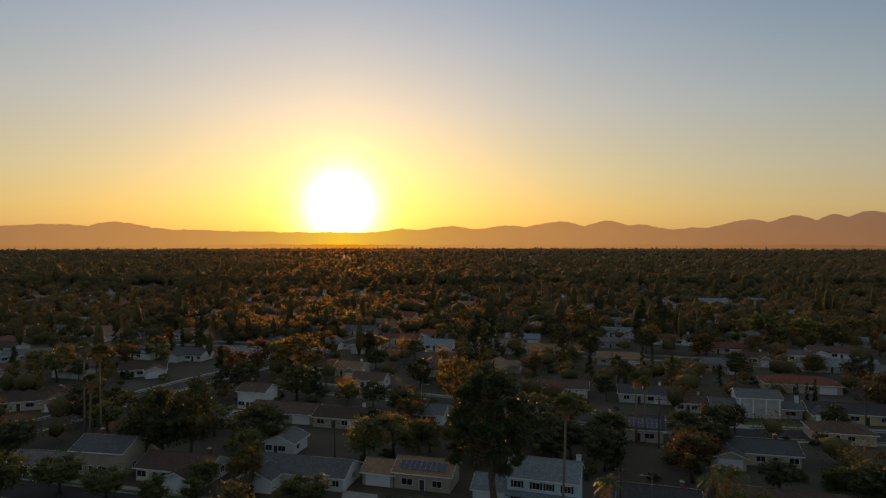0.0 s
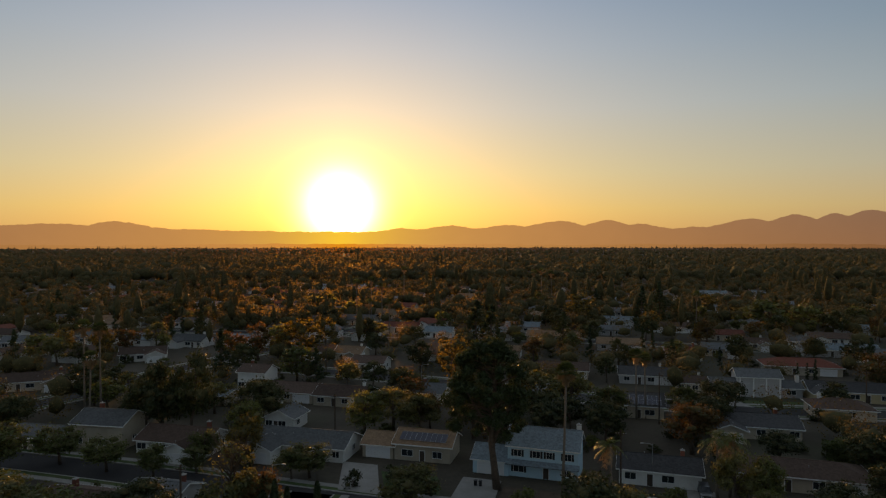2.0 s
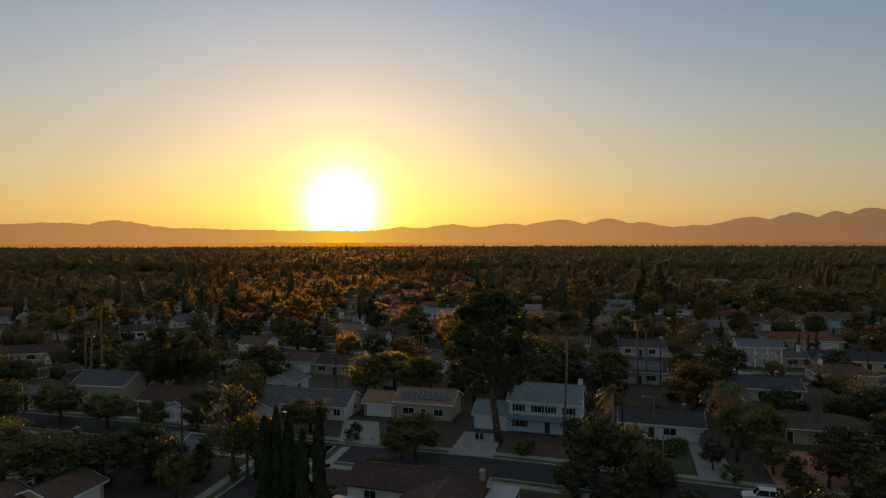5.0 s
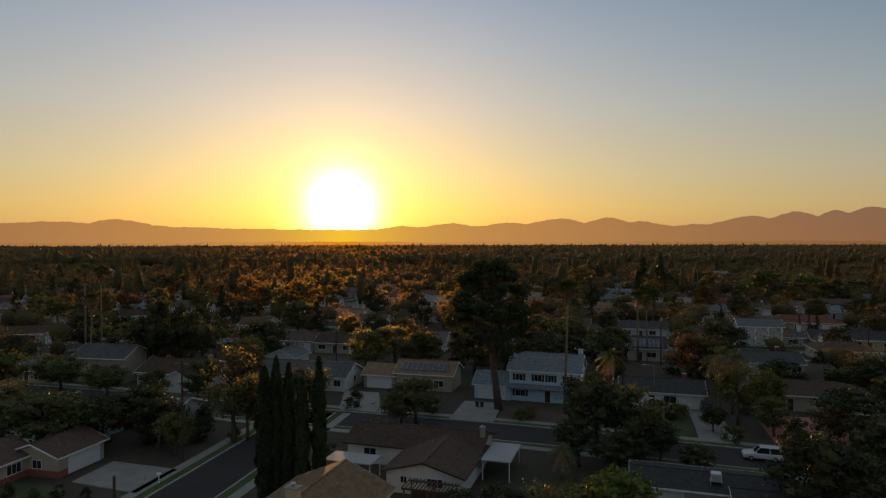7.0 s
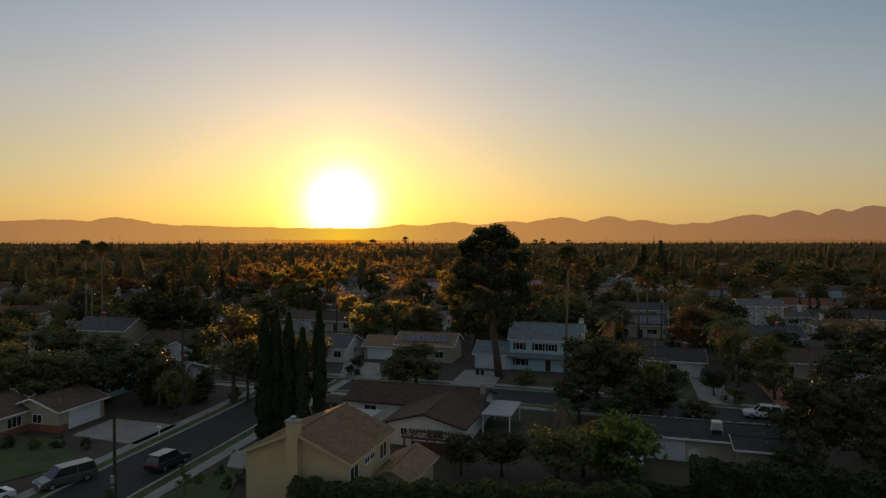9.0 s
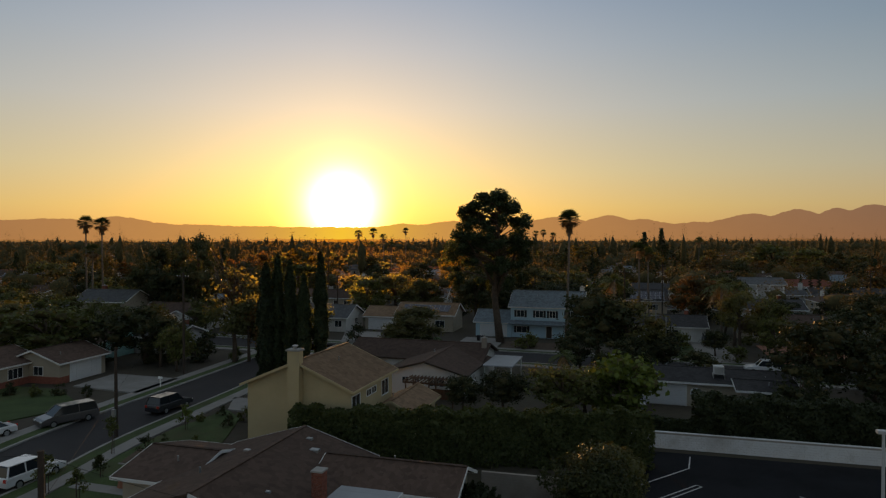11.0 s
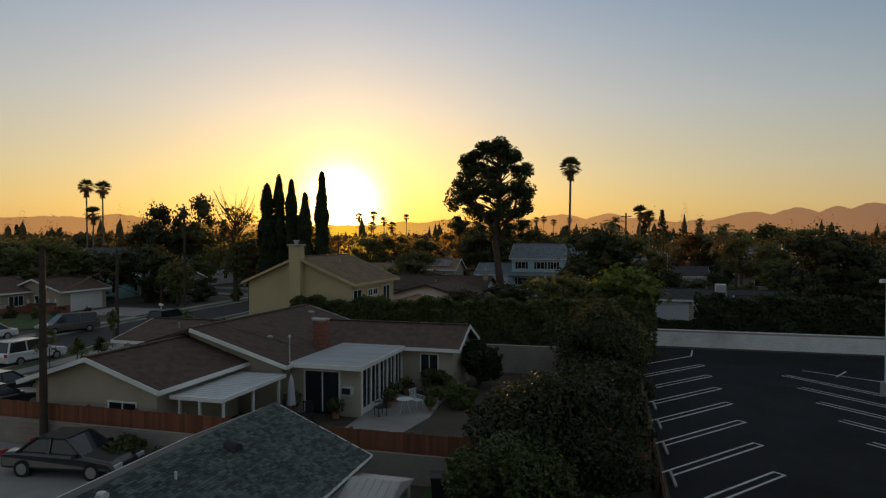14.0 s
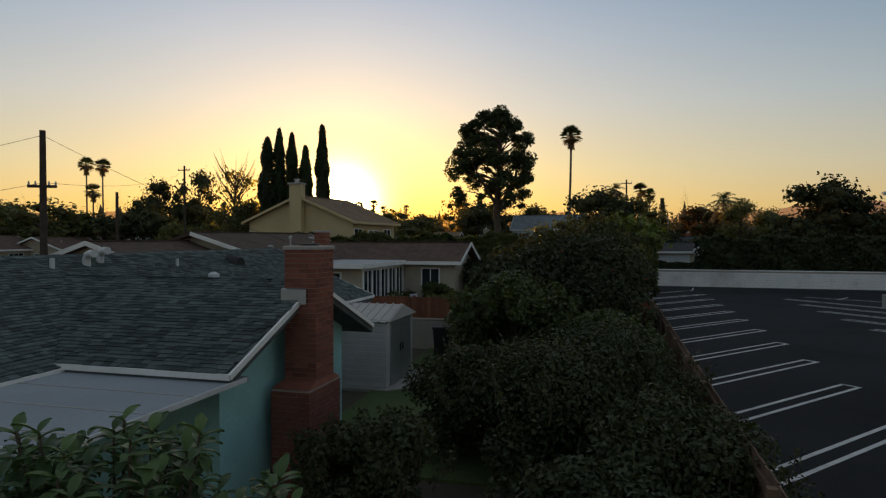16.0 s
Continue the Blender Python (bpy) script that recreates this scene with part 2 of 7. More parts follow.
M = {
    "ground": material("dry_ground", (0.065, 0.055, 0.04), 0.95, var=0.45, scale=0.05, fine=1.2, bump=0.4, bump_scale=4, stain=(0.035, 0.05, 0.02)),
    "lawn": material("lawn", (0.056, 0.085, 0.028), 0.95, var=0.5, scale=0.35, fine=14, bump=0.8, bump_scale=45, stain=(0.09, 0.075, 0.04)),
    "soil": material("soil", (0.09, 0.065, 0.045), 0.95, var=0.4, scale=0.8, fine=12, bump=0.6, bump_scale=20),
    "asphalt": material("asphalt", (0.035, 0.033, 0.034), 0.88, var=0.3, scale=0.25, fine=60, bump=0.3, bump_scale=160, stain=(0.03, 0.03, 0.032)),
    "lot": material("lot_asphalt", (0.012, 0.013, 0.0155), 0.85, var=0.75, scale=0.25, fine=9, bump=0.7, bump_scale=60, stain=(0.021, 0.021, 0.023), spec=0.12),
    "concrete": material("concrete", (0.26, 0.25, 0.235), 0.85, var=0.2, scale=0.6, fine=30, bump=0.15, bump_scale=80, stain=(0.2, 0.19, 0.17)),
    "kerb": material("kerb_concrete", (0.32, 0.31, 0.29), 0.85, var=0.2, scale=0.7, fine=25, bump=0.1, stain=(0.2, 0.2, 0.19)),
    "paint_line": material("line_paint", (0.5, 0.5, 0.5), 0.7, var=0.25, scale=1.5, fine=25, bump=0.05, stain=(0.22, 0.22, 0.23)),
    "white": material("white_paint", (0.74, 0.74, 0.72), 0.6, var=0.08, scale=1.0, fine=20, bump=0.05, stain=(0.6, 0.59, 0.55)),
    "cream": material("cream_stucco", (0.43, 0.37, 0.285), 0.92, var=0.12, scale=0.7, fine=30, bump=0.4, bump_scale=70, stain=(0.36, 0.3, 0.22), random_tint=0.15),
    "yellow": material("yellow_stucco", (0.5, 0.41, 0.24), 0.92, var=0.1, scale=0.5, fine=30, bump=0.35, bump_scale=60, stain=(0.42, 0.34, 0.2)),
    "teal": material("teal_stucco", (0.3, 0.54, 0.53), 0.9, var=0.16, scale=1.2, fine=25, bump=0.6, bump_scale=40, stain=(0.24, 0.38, 0.38)),
    "blue": material("pale_blue_siding", (0.45, 0.6, 0.68), 0.8, var=0.08, scale=0.6, fine=20, bump=0.15),
    "grey_wall": material("grey_stucco", (0.42, 0.41, 0.4), 0.92, var=0.12, scale=0.6, fine=30, bump=0.3, random_tint=0.25),
    "white_wall": material("white_stucco", (0.66, 0.65, 0.62), 0.9, var=0.1, scale=0.6, fine=25, bump=0.3, random_tint=0.15, stain=(0.52, 0.5, 0.46)),
    "roof_grey": shingle_material("grey_shingle", (0.105, 0.109, 0.113), random_tint=0.25),
    "roof_green": shingle_material("weathered_shingle", (0.0968, 0.106, 0.106)),
    "roof_brown": shingle_material("brown_shingle", (0.0848, 0.0575, 0.0454), random_tint=0.25),
    "roof_tan": shingle_material("tan_shingle", (0.194, 0.129, 0.0806), random_tint=0.15),
    "roof_red": shingle_material("red_clay_tile", (0.15, 0.054, 0.037), random_tint=0.2),
    "roof_dark": shingle_material("dark_shingle", (0.0564, 0.0549, 0.0564), random_tint=0.3),
    "roof_blue": shingle_material("blue_grey_shingle", (0.161, 0.194, 0.217), random_tint=0.1),
    "flat_roof": material("white_roll_roofing", (0.336, 0.352, 0.368), 0.75, var=0.12, scale=0.5, fine=18, bump=0.1, stain=(0.32, 0.33, 0.34)),
    "roll_grey": material("grey_roll_roofing", (0.25, 0.275, 0.3), 0.8, var=0.12, scale=0.5, fine=18, bump=0.15, stain=(0.2, 0.215, 0.235)),
    "brick": material("red_brick", (0.21, 0.075, 0.05), 0.9, var=0.35, scale=4, fine=50, bump=0.4, bump_scale=90, random_tint=0.3),
    "mortar": material("mortar", (0.33, 0.3, 0.27), 0.95, var=0.2, scale=6, fine=60, bump=0.3),
    "block": material("painted_block", (0.68, 0.69, 0.7), 0.85, var=0.1, scale=0.6, fine=12, bump=0.2, stain=(0.4, 0.39, 0.37), random_tint=0.06),
    "block_grey": material("concrete_block", (0.3, 0.26, 0.22), 0.95, var=0.2, scale=1.0, fine=20, bump=0.4, stain=(0.22, 0.18, 0.15)),
    "fence": material("redwood_board", (0.2, 0.075, 0.04), 0.85, var=0.35, scale=2.0, fine=30, bump=0.3, random_tint=0.25),
    "fence_dark": material("weathered_board", (0.14, 0.085, 0.055), 0.9, var=0.35, scale=2.0, fine=30, bump=0.3, random_tint=0.3),
    "pole": material("creosote_wood", (0.06, 0.045, 0.035), 0.9, var=0.4, scale=3, fine=40, bump=0.4),
    "bark": material("bark", (0.1, 0.075, 0.055), 0.95, var=0.4, scale=2.5, fine=18, bump=0.8, bump_scale=15),
    "palm_bark": material("palm_bark", (0.17, 0.14, 0.11), 0.95, var=0.35, scale=3, fine=18, bump=0.8, bump_scale=12),
    "metal": material("galvanised_metal", (0.385, 0.399, 0.406), 0.45, 0.8, var=0.15, scale=3, fine=30, bump=0.05),
    "metal_white": material("white_metal", (0.527, 0.544, 0.552), 0.5, 0.0, var=0.1, scale=2, fine=25, bump=0.05, stain=(0.45, 0.45, 0.44)),
    "shed": material("shed_panel", (0.42, 0.4, 0.38), 0.7, var=0.12, scale=1.5, fine=25, bump=0.1, stain=(0.32, 0.3, 0.28)),
    "glass": glass_material(),
    "solar": material("solar_cell", (0.012, 0.016, 0.04), 0.15, 0.0, var=0.2, scale=5, fine=30, bump=0.0, spec=0.7),
    "rubber": material("tyre_rubber", (0.02, 0.02, 0.02), 0.85, var=0.2, bump=0.1),
    "terracotta": material("terracotta", (0.35, 0.16, 0.1), 0.85, var=0.2, bump=0.2),
    "cloth": material("pale_canvas", (0.45, 0.46, 0.5), 0.9, var=0.1, scale=2, fine=40, bump=0.2),
    "red_cloth": material("red_fabric", (0.4, 0.04, 0.03), 0.9, var=0.2, bump=0.1),
    "dark_wood": material("dark_beam", (0.06, 0.045, 0.035), 0.85, var=0.3, bump=0.2),
    "black": material("black_plastic", (0.02, 0.02, 0.022), 0.5, var=0.2, bump=0.05),
    "door_white": material("garage_door_paint", (0.68, 0.68, 0.68), 0.6, var=0.06, scale=1, fine=15, bump=0.05),
    "leaf_dark": leaf_material("dark_leaf", (0.024, 0.034, 0.014), (0.05, 0.062, 0.025), (1.5, 1.2, 0.5), 0.2, onward=0.1),
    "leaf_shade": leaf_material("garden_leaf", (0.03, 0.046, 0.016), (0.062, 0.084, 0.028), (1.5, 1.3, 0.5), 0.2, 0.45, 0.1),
    "leaf_mid": leaf_material("green_leaf", (0.066, 0.084, 0.028), (0.12, 0.14, 0.047), (1.6, 1.3, 0.5), 0.28),
    "leaf_olive": leaf_material("olive_leaf", (0.081, 0.0945, 0.0405), (0.135, 0.142, 0.0607), (1.6, 1.2, 0.5)),
    "leaf_bright": leaf_material("bright_leaf", (0.062, 0.092, 0.022), (0.115, 0.155, 0.036), (1.4, 1.3, 0.5), 0.3, onward=0.1),
    "leaf_autumn": leaf_material("autumn_leaf", (0.12, 0.088, 0.022), (0.2, 0.155, 0.035), (1.4, 1.1, 0.2), 0.36, onward=0.14),
    "leaf_rust": leaf_material("rust_leaf", (0.075, 0.055, 0.024), (0.12, 0.085, 0.036), (1.6, 1.0, 0.2), 0.36, onward=0.14),
    "leaf_conifer": leaf_material("conifer_needles", (0.0214, 0.035, 0.0156), (0.0437, 0.0632, 0.0233), (1.4, 1.1, 0.5), 0.18),
    "leaf_broad": leaf_material("broad_leaf", (0.05, 0.092, 0.036), (0.1, 0.16, 0.058), (1.3, 1.3, 0.6), 0.2, 0.4),
    "palm_leaf": leaf_material("palm_frond", (0.0607, 0.081, 0.0297), (0.108, 0.135, 0.0473), (1.4, 1.2, 0.5), 0.2, onward=0.08),
    "palm_skirt": leaf_material("dry_frond", (0.216, 0.149, 0.081), (0.324, 0.23, 0.121), (1.4, 1.1, 0.6), 0.25),
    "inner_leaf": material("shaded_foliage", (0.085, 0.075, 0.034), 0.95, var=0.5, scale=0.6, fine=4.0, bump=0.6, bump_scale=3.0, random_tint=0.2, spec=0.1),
    "flower": material("orange_petal", (0.7, 0.13, 0.04), 0.7, var=0.2, bump=0.0),
    "white_flower": material("white_petal", (0.75, 0.75, 0.7), 0.7, var=0.1, bump=0.0),
}


def car_paint(name, base):
    m = material(name, base, 0.3, 0.2, var=0.05, scale=1, fine=8, bump=0.0, spec=0.5)
    m.node_tree.nodes["Principled BSDF"].inputs["Coat Weight"].default_value = 0.7
    return m


M["car_white"] = car_paint("white_car_paint", (0.7, 0.71, 0.72))
M["car_dark"] = car_paint("dark_car_paint", (0.02, 0.022, 0.028))
M["car_grey"] = car_paint("grey_car_paint", (0.09, 0.085, 0.085))
M["car_silver"] = car_paint("silver_car_paint", (0.4, 0.41, 0.42))
M["car_blue"] = car_paint("blue_car_paint", (0.03, 0.05, 0.09))

# ---- mesh tools ----
class MB:
    """Collects points and faces, then makes one mesh."""

    def __init__(self):
        self.v, self.f = [], []

    def add(self, verts, faces):
        n = len(self.v)
        self.v.extend(tuple(p) for p in verts)
        self.f.extend(tuple(i + n for i in q) for q in faces)
        return self

    def box(self, x0, y0, z0, x1, y1, z1, m=None):
        pts = [Vector(p) for p in ((x0, y0, z0), (x1, y0, z0), (x1, y1, z0), (x0, y1, z0), (x0, y0, z1), (x1, y0, z1), (x1, y1, z1), (x0, y1, z1))]
        if m:
            pts = [m @ p for p in pts]
        return self.add(pts, [(0, 3, 2, 1), (4, 5, 6, 7), (0, 1, 5, 4), (1, 2, 6, 5), (2, 3, 7, 6), (3, 0, 4, 7)])

    def bevelled(self, x0, y0, z0, x1, y1, z1, b=0.02):
        """A box whose upper edges are cut."""
        lo = [(x0, y0, z0), (x1, y0, z0), (x1, y1, z0), (x0, y1, z0)]
        mid = [(x, y, z1 - b) for x, y, _ in lo]
        top = [(x0 + b, y0 + b, z1), (x1 - b, y0 + b, z1), (x1 - b, y1 - b, z1), (x0 + b, y1 - b, z1)]
        f = [(3, 2, 1, 0), (8, 9, 10, 11)]
        for i in range(4):
            j = (i + 1) % 4
            f += [(i, j, 4 + j, 4 + i), (4 + i, 4 + j, 8 + j, 8 + i)]
        return self.add(lo + mid + top, f)

    def prism(self, poly, z0, z1):
        n = len(poly)
        return self.add([(x, y, z0) for x, y in poly] + [(x, y, z1) for x, y in poly],
                        [tuple(range(n))[::-1], tuple(range(n, 2 * n))] + [(i, (i + 1) % n, n + (i + 1) % n, n + i) for i in range(n)])

    def extrude_y(self, poly, y0, y1):
        """A profile in x and z, drawn out along y."""
        n = len(poly)
        return self.add([(x, y0, z) for x, z in poly] + [(x, y1, z) for x, z in poly],
                        [tuple(range(n)), tuple(range(n, 2 * n))[::-1]] + [((i + 1) % n, i, n + i, n + (i + 1) % n) for i in range(n)])

    def beam(self, p, q, wide, high, up=(0, 0, 1)):
        """A bar from p to q."""
        p, q = Vector(p), Vector(q)
        d = (q - p).normalized()
        s = d.cross(Vector(up))
        s = s.normalized() * wide / 2 if s.length > 1e-4 else Vector((wide / 2, 0, 0))
        t = s.cross(d).normalized() * high / 2
        pts = [a + i * s + j * t for a in (p, q) for i, j in ((-1, -1), (1, -1), (1, 1), (-1, 1))]
        return self.add(pts, [(3, 2, 1, 0), (4, 5, 6, 7), (0, 1, 5, 4), (1, 2, 6, 5), (2, 3, 7, 6), (3, 0, 4, 7)])

    def tube(self, points, radii, sides=8, cap=True):
        """A round bar along points."""
        n0 = len(self.v)
        pts = [Vector(p) for p in points]
        for i, p in enumerate(pts):
            d = (pts[min(i + 1, len(pts) - 1)] - pts[max(i - 1, 0)]).normalized()
            a = d.cross(Vector((0.13, 0.99, 0.05)) if abs(d.y) < 0.9 else Vector((1, 0, 0))).normalized()
            b = d.cross(a)
            r = radii[i] if hasattr(radii, "__len__") else radii
            for s in range(sides):
                w = 2 * math.pi * s / sides
                self.v.append(tuple(p + (a * math.cos(w) + b * math.sin(w)) * r))
        for i in range(len(pts) - 1):
            for s in range(sides):
                t = (s + 1) % sides
                self.f.append((n0 + i * sides + s, n0 + i * sides + t, n0 + (i + 1) * sides + t, n0 + (i + 1) * sides + s))
        if cap:
            self.f.append(tuple(n0 + s for s in range(sides))[::-1])
            self.f.append(tuple(n0 + (len(pts) - 1) * sides + s for s in range(sides)))
        return self

    def mesh(self, name, mat, smooth=False):
        me = bpy.data.meshes.new(name)
        me.from_pydata(self.v, [], self.f)
        bm = bmesh.new()
        bm.from_mesh(me)
        bmesh.ops.recalc_face_normals(bm, faces=bm.faces)
        bm.to_mesh(me)
        bm.free()
        if smooth:
            for p in me.polygons:
                p.use_smooth = True
        me.materials.append(mat)
        return me


def part(name, mb, mat, parent, label="", smooth=False, at=None):
    """Links a collected mesh as one part under a thing or part."""
    ob = new(name, mb.mesh(name, mat, smooth) if isinstance(mb, MB) else mb)
    ob.parent = parent
    if at is not None:
        ob.matrix_basis = at
    if label:
        tagged(ob, label)
    return ob


def thing(name, label, category, m=None, group="", kind=""):
    """An Empty at a thing's base, to carry its parts."""
    ob = tagged(new(name), label, category, group, kind)
    ob.empty_display_size = 0.2
    if m:
        ob.matrix_basis = m
    return ob


def solo(name, mb, mat, label, category, m=None, group="", kind="", smooth=False):
    """A thing of one mesh."""
    ob = tagged(new(name, mb.mesh(name, mat, smooth)), label, category, group, kind)
    if m:
        ob.matrix_basis = m
    return ob


def structure(name, mb, mat, label, m=None, category=""):
    return solo(name, mb, mat, label, category or name.replace("_", " "), m, kind="structure")


def leaf_mesh(name, centres, normals, size, mat, rng, stretch=1.6, jitter=0.7, cores=None):
    """Many small pointed leaves (rhombs of two bent triangles) at the centres."""
    n = len(centres)
    c = np.asarray(centres, float)
    nm = np.asarray(normals, float) + rng.normal(0, jitter, (n, 3))
    nm /= np.linalg.norm(nm, axis=1, keepdims=True) + 1e-9
    a = np.cross(nm, rng.normal(0, 1, (n, 3)))
    a /= np.linalg.norm(a, axis=1, keepdims=True) + 1e-9
    b = np.cross(nm, a)
    s = (np.asarray(size) * rng.uniform(0.65, 1.35, n))[:, None]
    pts = np.stack([c - a * s * stretch / 2, c + b * s / 2 + nm * s * 0.12, c + a * s * stretch / 2, c - b * s / 2 + nm * s * 0.12], 1).reshape(-1, 3)
    i = np.arange(n)[:, None] * 4
    tri = np.concatenate([i + [0, 1, 2], i + [0, 2, 3]], 1).reshape(-1)
    if cores is not None:
        tri = np.concatenate([tri, (cores[1] + len(pts)).reshape(-1)])
        pts = np.concatenate([pts, cores[0]])
    count = len(tri) // 3
    me = bpy.data.meshes.new(name)
    me.vertices.add(len(pts))
    me.vertices.foreach_set("co", pts.reshape(-1))
    me.loops.add(len(tri))
    me.loops.foreach_set("vertex_index", tri)
    me.polygons.add(count)
    me.polygons.foreach_set("loop_start", np.arange(count) * 3)
    me.polygons.foreach_set("loop_total", np.full(count, 3))
    me.update(calc_edges=True)
    me.materials.append(mat)
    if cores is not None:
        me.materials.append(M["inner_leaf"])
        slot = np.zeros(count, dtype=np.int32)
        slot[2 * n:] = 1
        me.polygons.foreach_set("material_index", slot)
    return me


def soft_ball(rng, n, spread=0.5):
    """A loose cloud that thins out towards its rim."""
    d = rng.normal(0, spread, (n, 3))
    d *= np.minimum(1.0, 1.1 / (np.linalg.norm(d, axis=1, keepdims=True) + 1e-9))
    return d, d / (np.linalg.norm(d, axis=1, keepdims=True) + 1e-9)


def on_ball(rng, n, fill=0.35):
    d = rng.normal(0, 1, (n, 3))
    d /= np.linalg.norm(d, axis=1, keepdims=True)
    return d * (1 - fill * rng.random((n, 1)) ** 1.5), d

# ---- ground, streets, car park ----
YAW = -15.0
GRID = pose(0, 0, 0, 0, 0, YAW)


def disc(radius, z, n=64):
    return MB().add([(0, 0, z)] + [(radius * math.cos(2 * math.pi * i / n), radius * math.sin(2 * math.pi * i / n), z) for i in range(n)],
                    [(0, 1 + i, 1 + (i + 1) % n) for i in range(n)])


structure("ground", disc(4900, 0.0), M["ground"], "dry valley ground with dark grass and soil")


def strip(line, width, z0, z1):
    """A ribbon along a line on the ground, with thickness."""
    pts = [Vector((*p, 0)) for p in line]
    left, right = [], []
    for i, p in enumerate(pts):
        d = (pts[min(i + 1, len(pts) - 1)] - pts[max(i - 1, 0)]).normalized()
        s = Vector((-d.y, d.x, 0)) * width / 2
        left.append(p + s)
        right.append(p - s)
    mb = MB()
    n = len(pts)
    rows = [[(q.x, q.y, z) for q in side] for side, z in ((left, z0), (left, z1), (right, z1), (right, z0))]
    mb.add(sum(rows, []), [(a * n + i, a * n + i + 1, (a + 1) * n + i + 1, (a + 1) * n + i) for a in range(3) for i in range(n - 1)] + [(0, n, 2 * n, 3 * n), (n - 1, 4 * n - 1, 3 * n - 1, 2 * n - 1)])
    return mb


def bend(line, times=2):
    """Rounds a line's corners."""
    pts = [Vector(p) for p in line]
    for _ in range(times):
        out = [pts[0]]
        for a, b in zip(pts, pts[1:]):
            out += [a.lerp(b, 0.25), a.lerp(b, 0.75)]
        pts = out + [pts[-1]]
    return [(p.x, p.y) for p in pts]


def offset(line, d):
    pts = [Vector(p) for p in line]
    out = []
    for i, p in enumerate(pts):
        t = (pts[min(i + 1, len(pts) - 1)] - pts[max(i - 1, 0)]).normalized()
        out.append((p.x - t.y * d, p.y + t.x * d))
    return out


ROADS = []


def on_road(x, y, d):
    return any((x - a) ** 2 + (y - b) ** 2 < d * d for line in ROADS for a, b in line)


def street(name, line, width, walks=(1, -1)):
    """Asphalt with a raised kerb, a grass verge and a concrete walk along each side."""
    line = bend(line)
    for (a, b), (c, e) in zip(line, line[1:]):
        k = max(1, int(math.hypot(c - a, e - b) / 4))
        ROADS.append([(a + (c - a) * i / k, b + (e - b) * i / k) for i in range(k)])
    structure(name, strip(line, width, -0.1, 0.02), M["asphalt"], "dark asphalt residential street", category="road")
    for side in walks:
        structure("kerb", strip(offset(line, side * (width / 2 + 0.12)), 0.26, -0.1, 0.16), M["kerb"], "pale concrete kerb along the street")
        structure("verge", strip(offset(line, side * (width / 2 + 0.85)), 1.2, -0.1, 0.13), M["lawn"], "narrow grass verge beside the kerb")
        structure("pavement", strip(offset(line, side * (width / 2 + 2.15)), 1.4, -0.1, 0.15), M["concrete"], "pale concrete pavement slabs", category="pavement")


street("road_west", [(-38, 30), (-33.6, 44), (-33.0, 55), (-30.5, 66), (-27.0, 82), (-22, 106)], 7.4)
street("road_cross", [(-120, 132), (-60, 116), (-18, 102), (12, 94), (38, 83), (90, 67), (160, 46)], 8.0)
street("road_far_west", [(-150, 118), (-108, 154), (-93, 200), (-70, 244), (-30, 330), (20, 470)], 8.0)
street("road_block", [(-60, 214), (0, 190), (60, 160), (104, 154), (190, 146)], 8.0)
street("road_left", [(-210, 200), (-165, 240), (-152, 335), (-120, 480)], 8.0)
street("road_far", [(-130, 300), (-20, 285), (70, 268), (160, 232), (260, 215)], 8.0)


def slab(name, poly, mat, label, z=0.03, category=""):
    return structure(name, MB().prism(poly, -0.1, z), mat, label, category=category)


slab("parking_lot", [(2.2, 2.0), (15.4, 52.4), (60, 40.5), (47, -10)], M["lot"], "dark worn asphalt of the car park", 0.02, "car park")
slab("lawn_corner", [(-27.5, 40.5), (-27.0, 49), (-25.4, 57.5), (-22.6, 64.6), (-20.3, 61.5), (-19.6, 56), (-18.6, 46), (-20.6, 37)], M["lawn"], "green front lawn with flower beds", 0.1, "lawn")
slab("planting_bed", [(-25.6, 48.9), (-25.7, 52.2), (-21.6, 53.4), (-20.6, 50.0)], M["soil"], "bare earth planting bed on the lawn", 0.13)
slab("lawn_yard", [(-3.5, 11), (-1.0, 22.6), (7.0, 20.4), (4.2, 9.0)], M["lawn"], "dark back garden lawn", 0.05, "lawn")
slab("lawn_back", [(0.5, 24.8), (4, 39.5), (11.5, 37.5), (7.4, 22.5)], M["lawn"], "shaded back garden lawn", 0.05, "lawn")
slab("patio_floor", [(-5.2, 29.2), (-3.4, 36.0), (-0.4, 35.2), (-1.2, 31.2), (-2.6, 28.2)], M["concrete"], "pale concrete patio behind the house", 0.07)
slab("side_drive", [(-22, 20), (-20.8, 27.7), (-9.5, 24.7), (-12, 15)], M["concrete"], "grey concrete driveway", 0.06, "driveway")
slab("driveway_left", [(-44.5, 75), (-43.2, 82), (-33.6, 79), (-35.2, 71.5)], M["concrete"], "wide concrete driveway in squares", 0.15, "driveway")
slab("driveway_yellow", [(-22.5, 64.5), (-23.5, 69.5), (-16.5, 68), (-16.0, 62.5)], M["concrete"], "pale driveway before a garage", 0.15, "driveway")
slab("driveway_front", [(-18.0, 107.3), (-19.2, 121), (-12.4, 119), (-10.6, 105)], M["concrete"], "pale wide concrete driveway", 0.17, "driveway")
slab("driveway_blue", [(0.6, 101.5), (3.6, 113), (10.2, 111), (7.6, 99.6)], M["concrete"], "pale concrete driveway", 0.17, "driveway")
slab("dry_yard", [(8.0, 99.4), (10.4, 108.5), (24.0, 104.5), (21.5, 95.4)], M["soil"], "bare brown front yard", 0.12)
slab("driveway_ranch", [(36.4, 90), (41.2, 107.0), (45.6, 105.8), (41.4, 88.2)], M["concrete"], "pale concrete driveway", 0.17, "driveway")
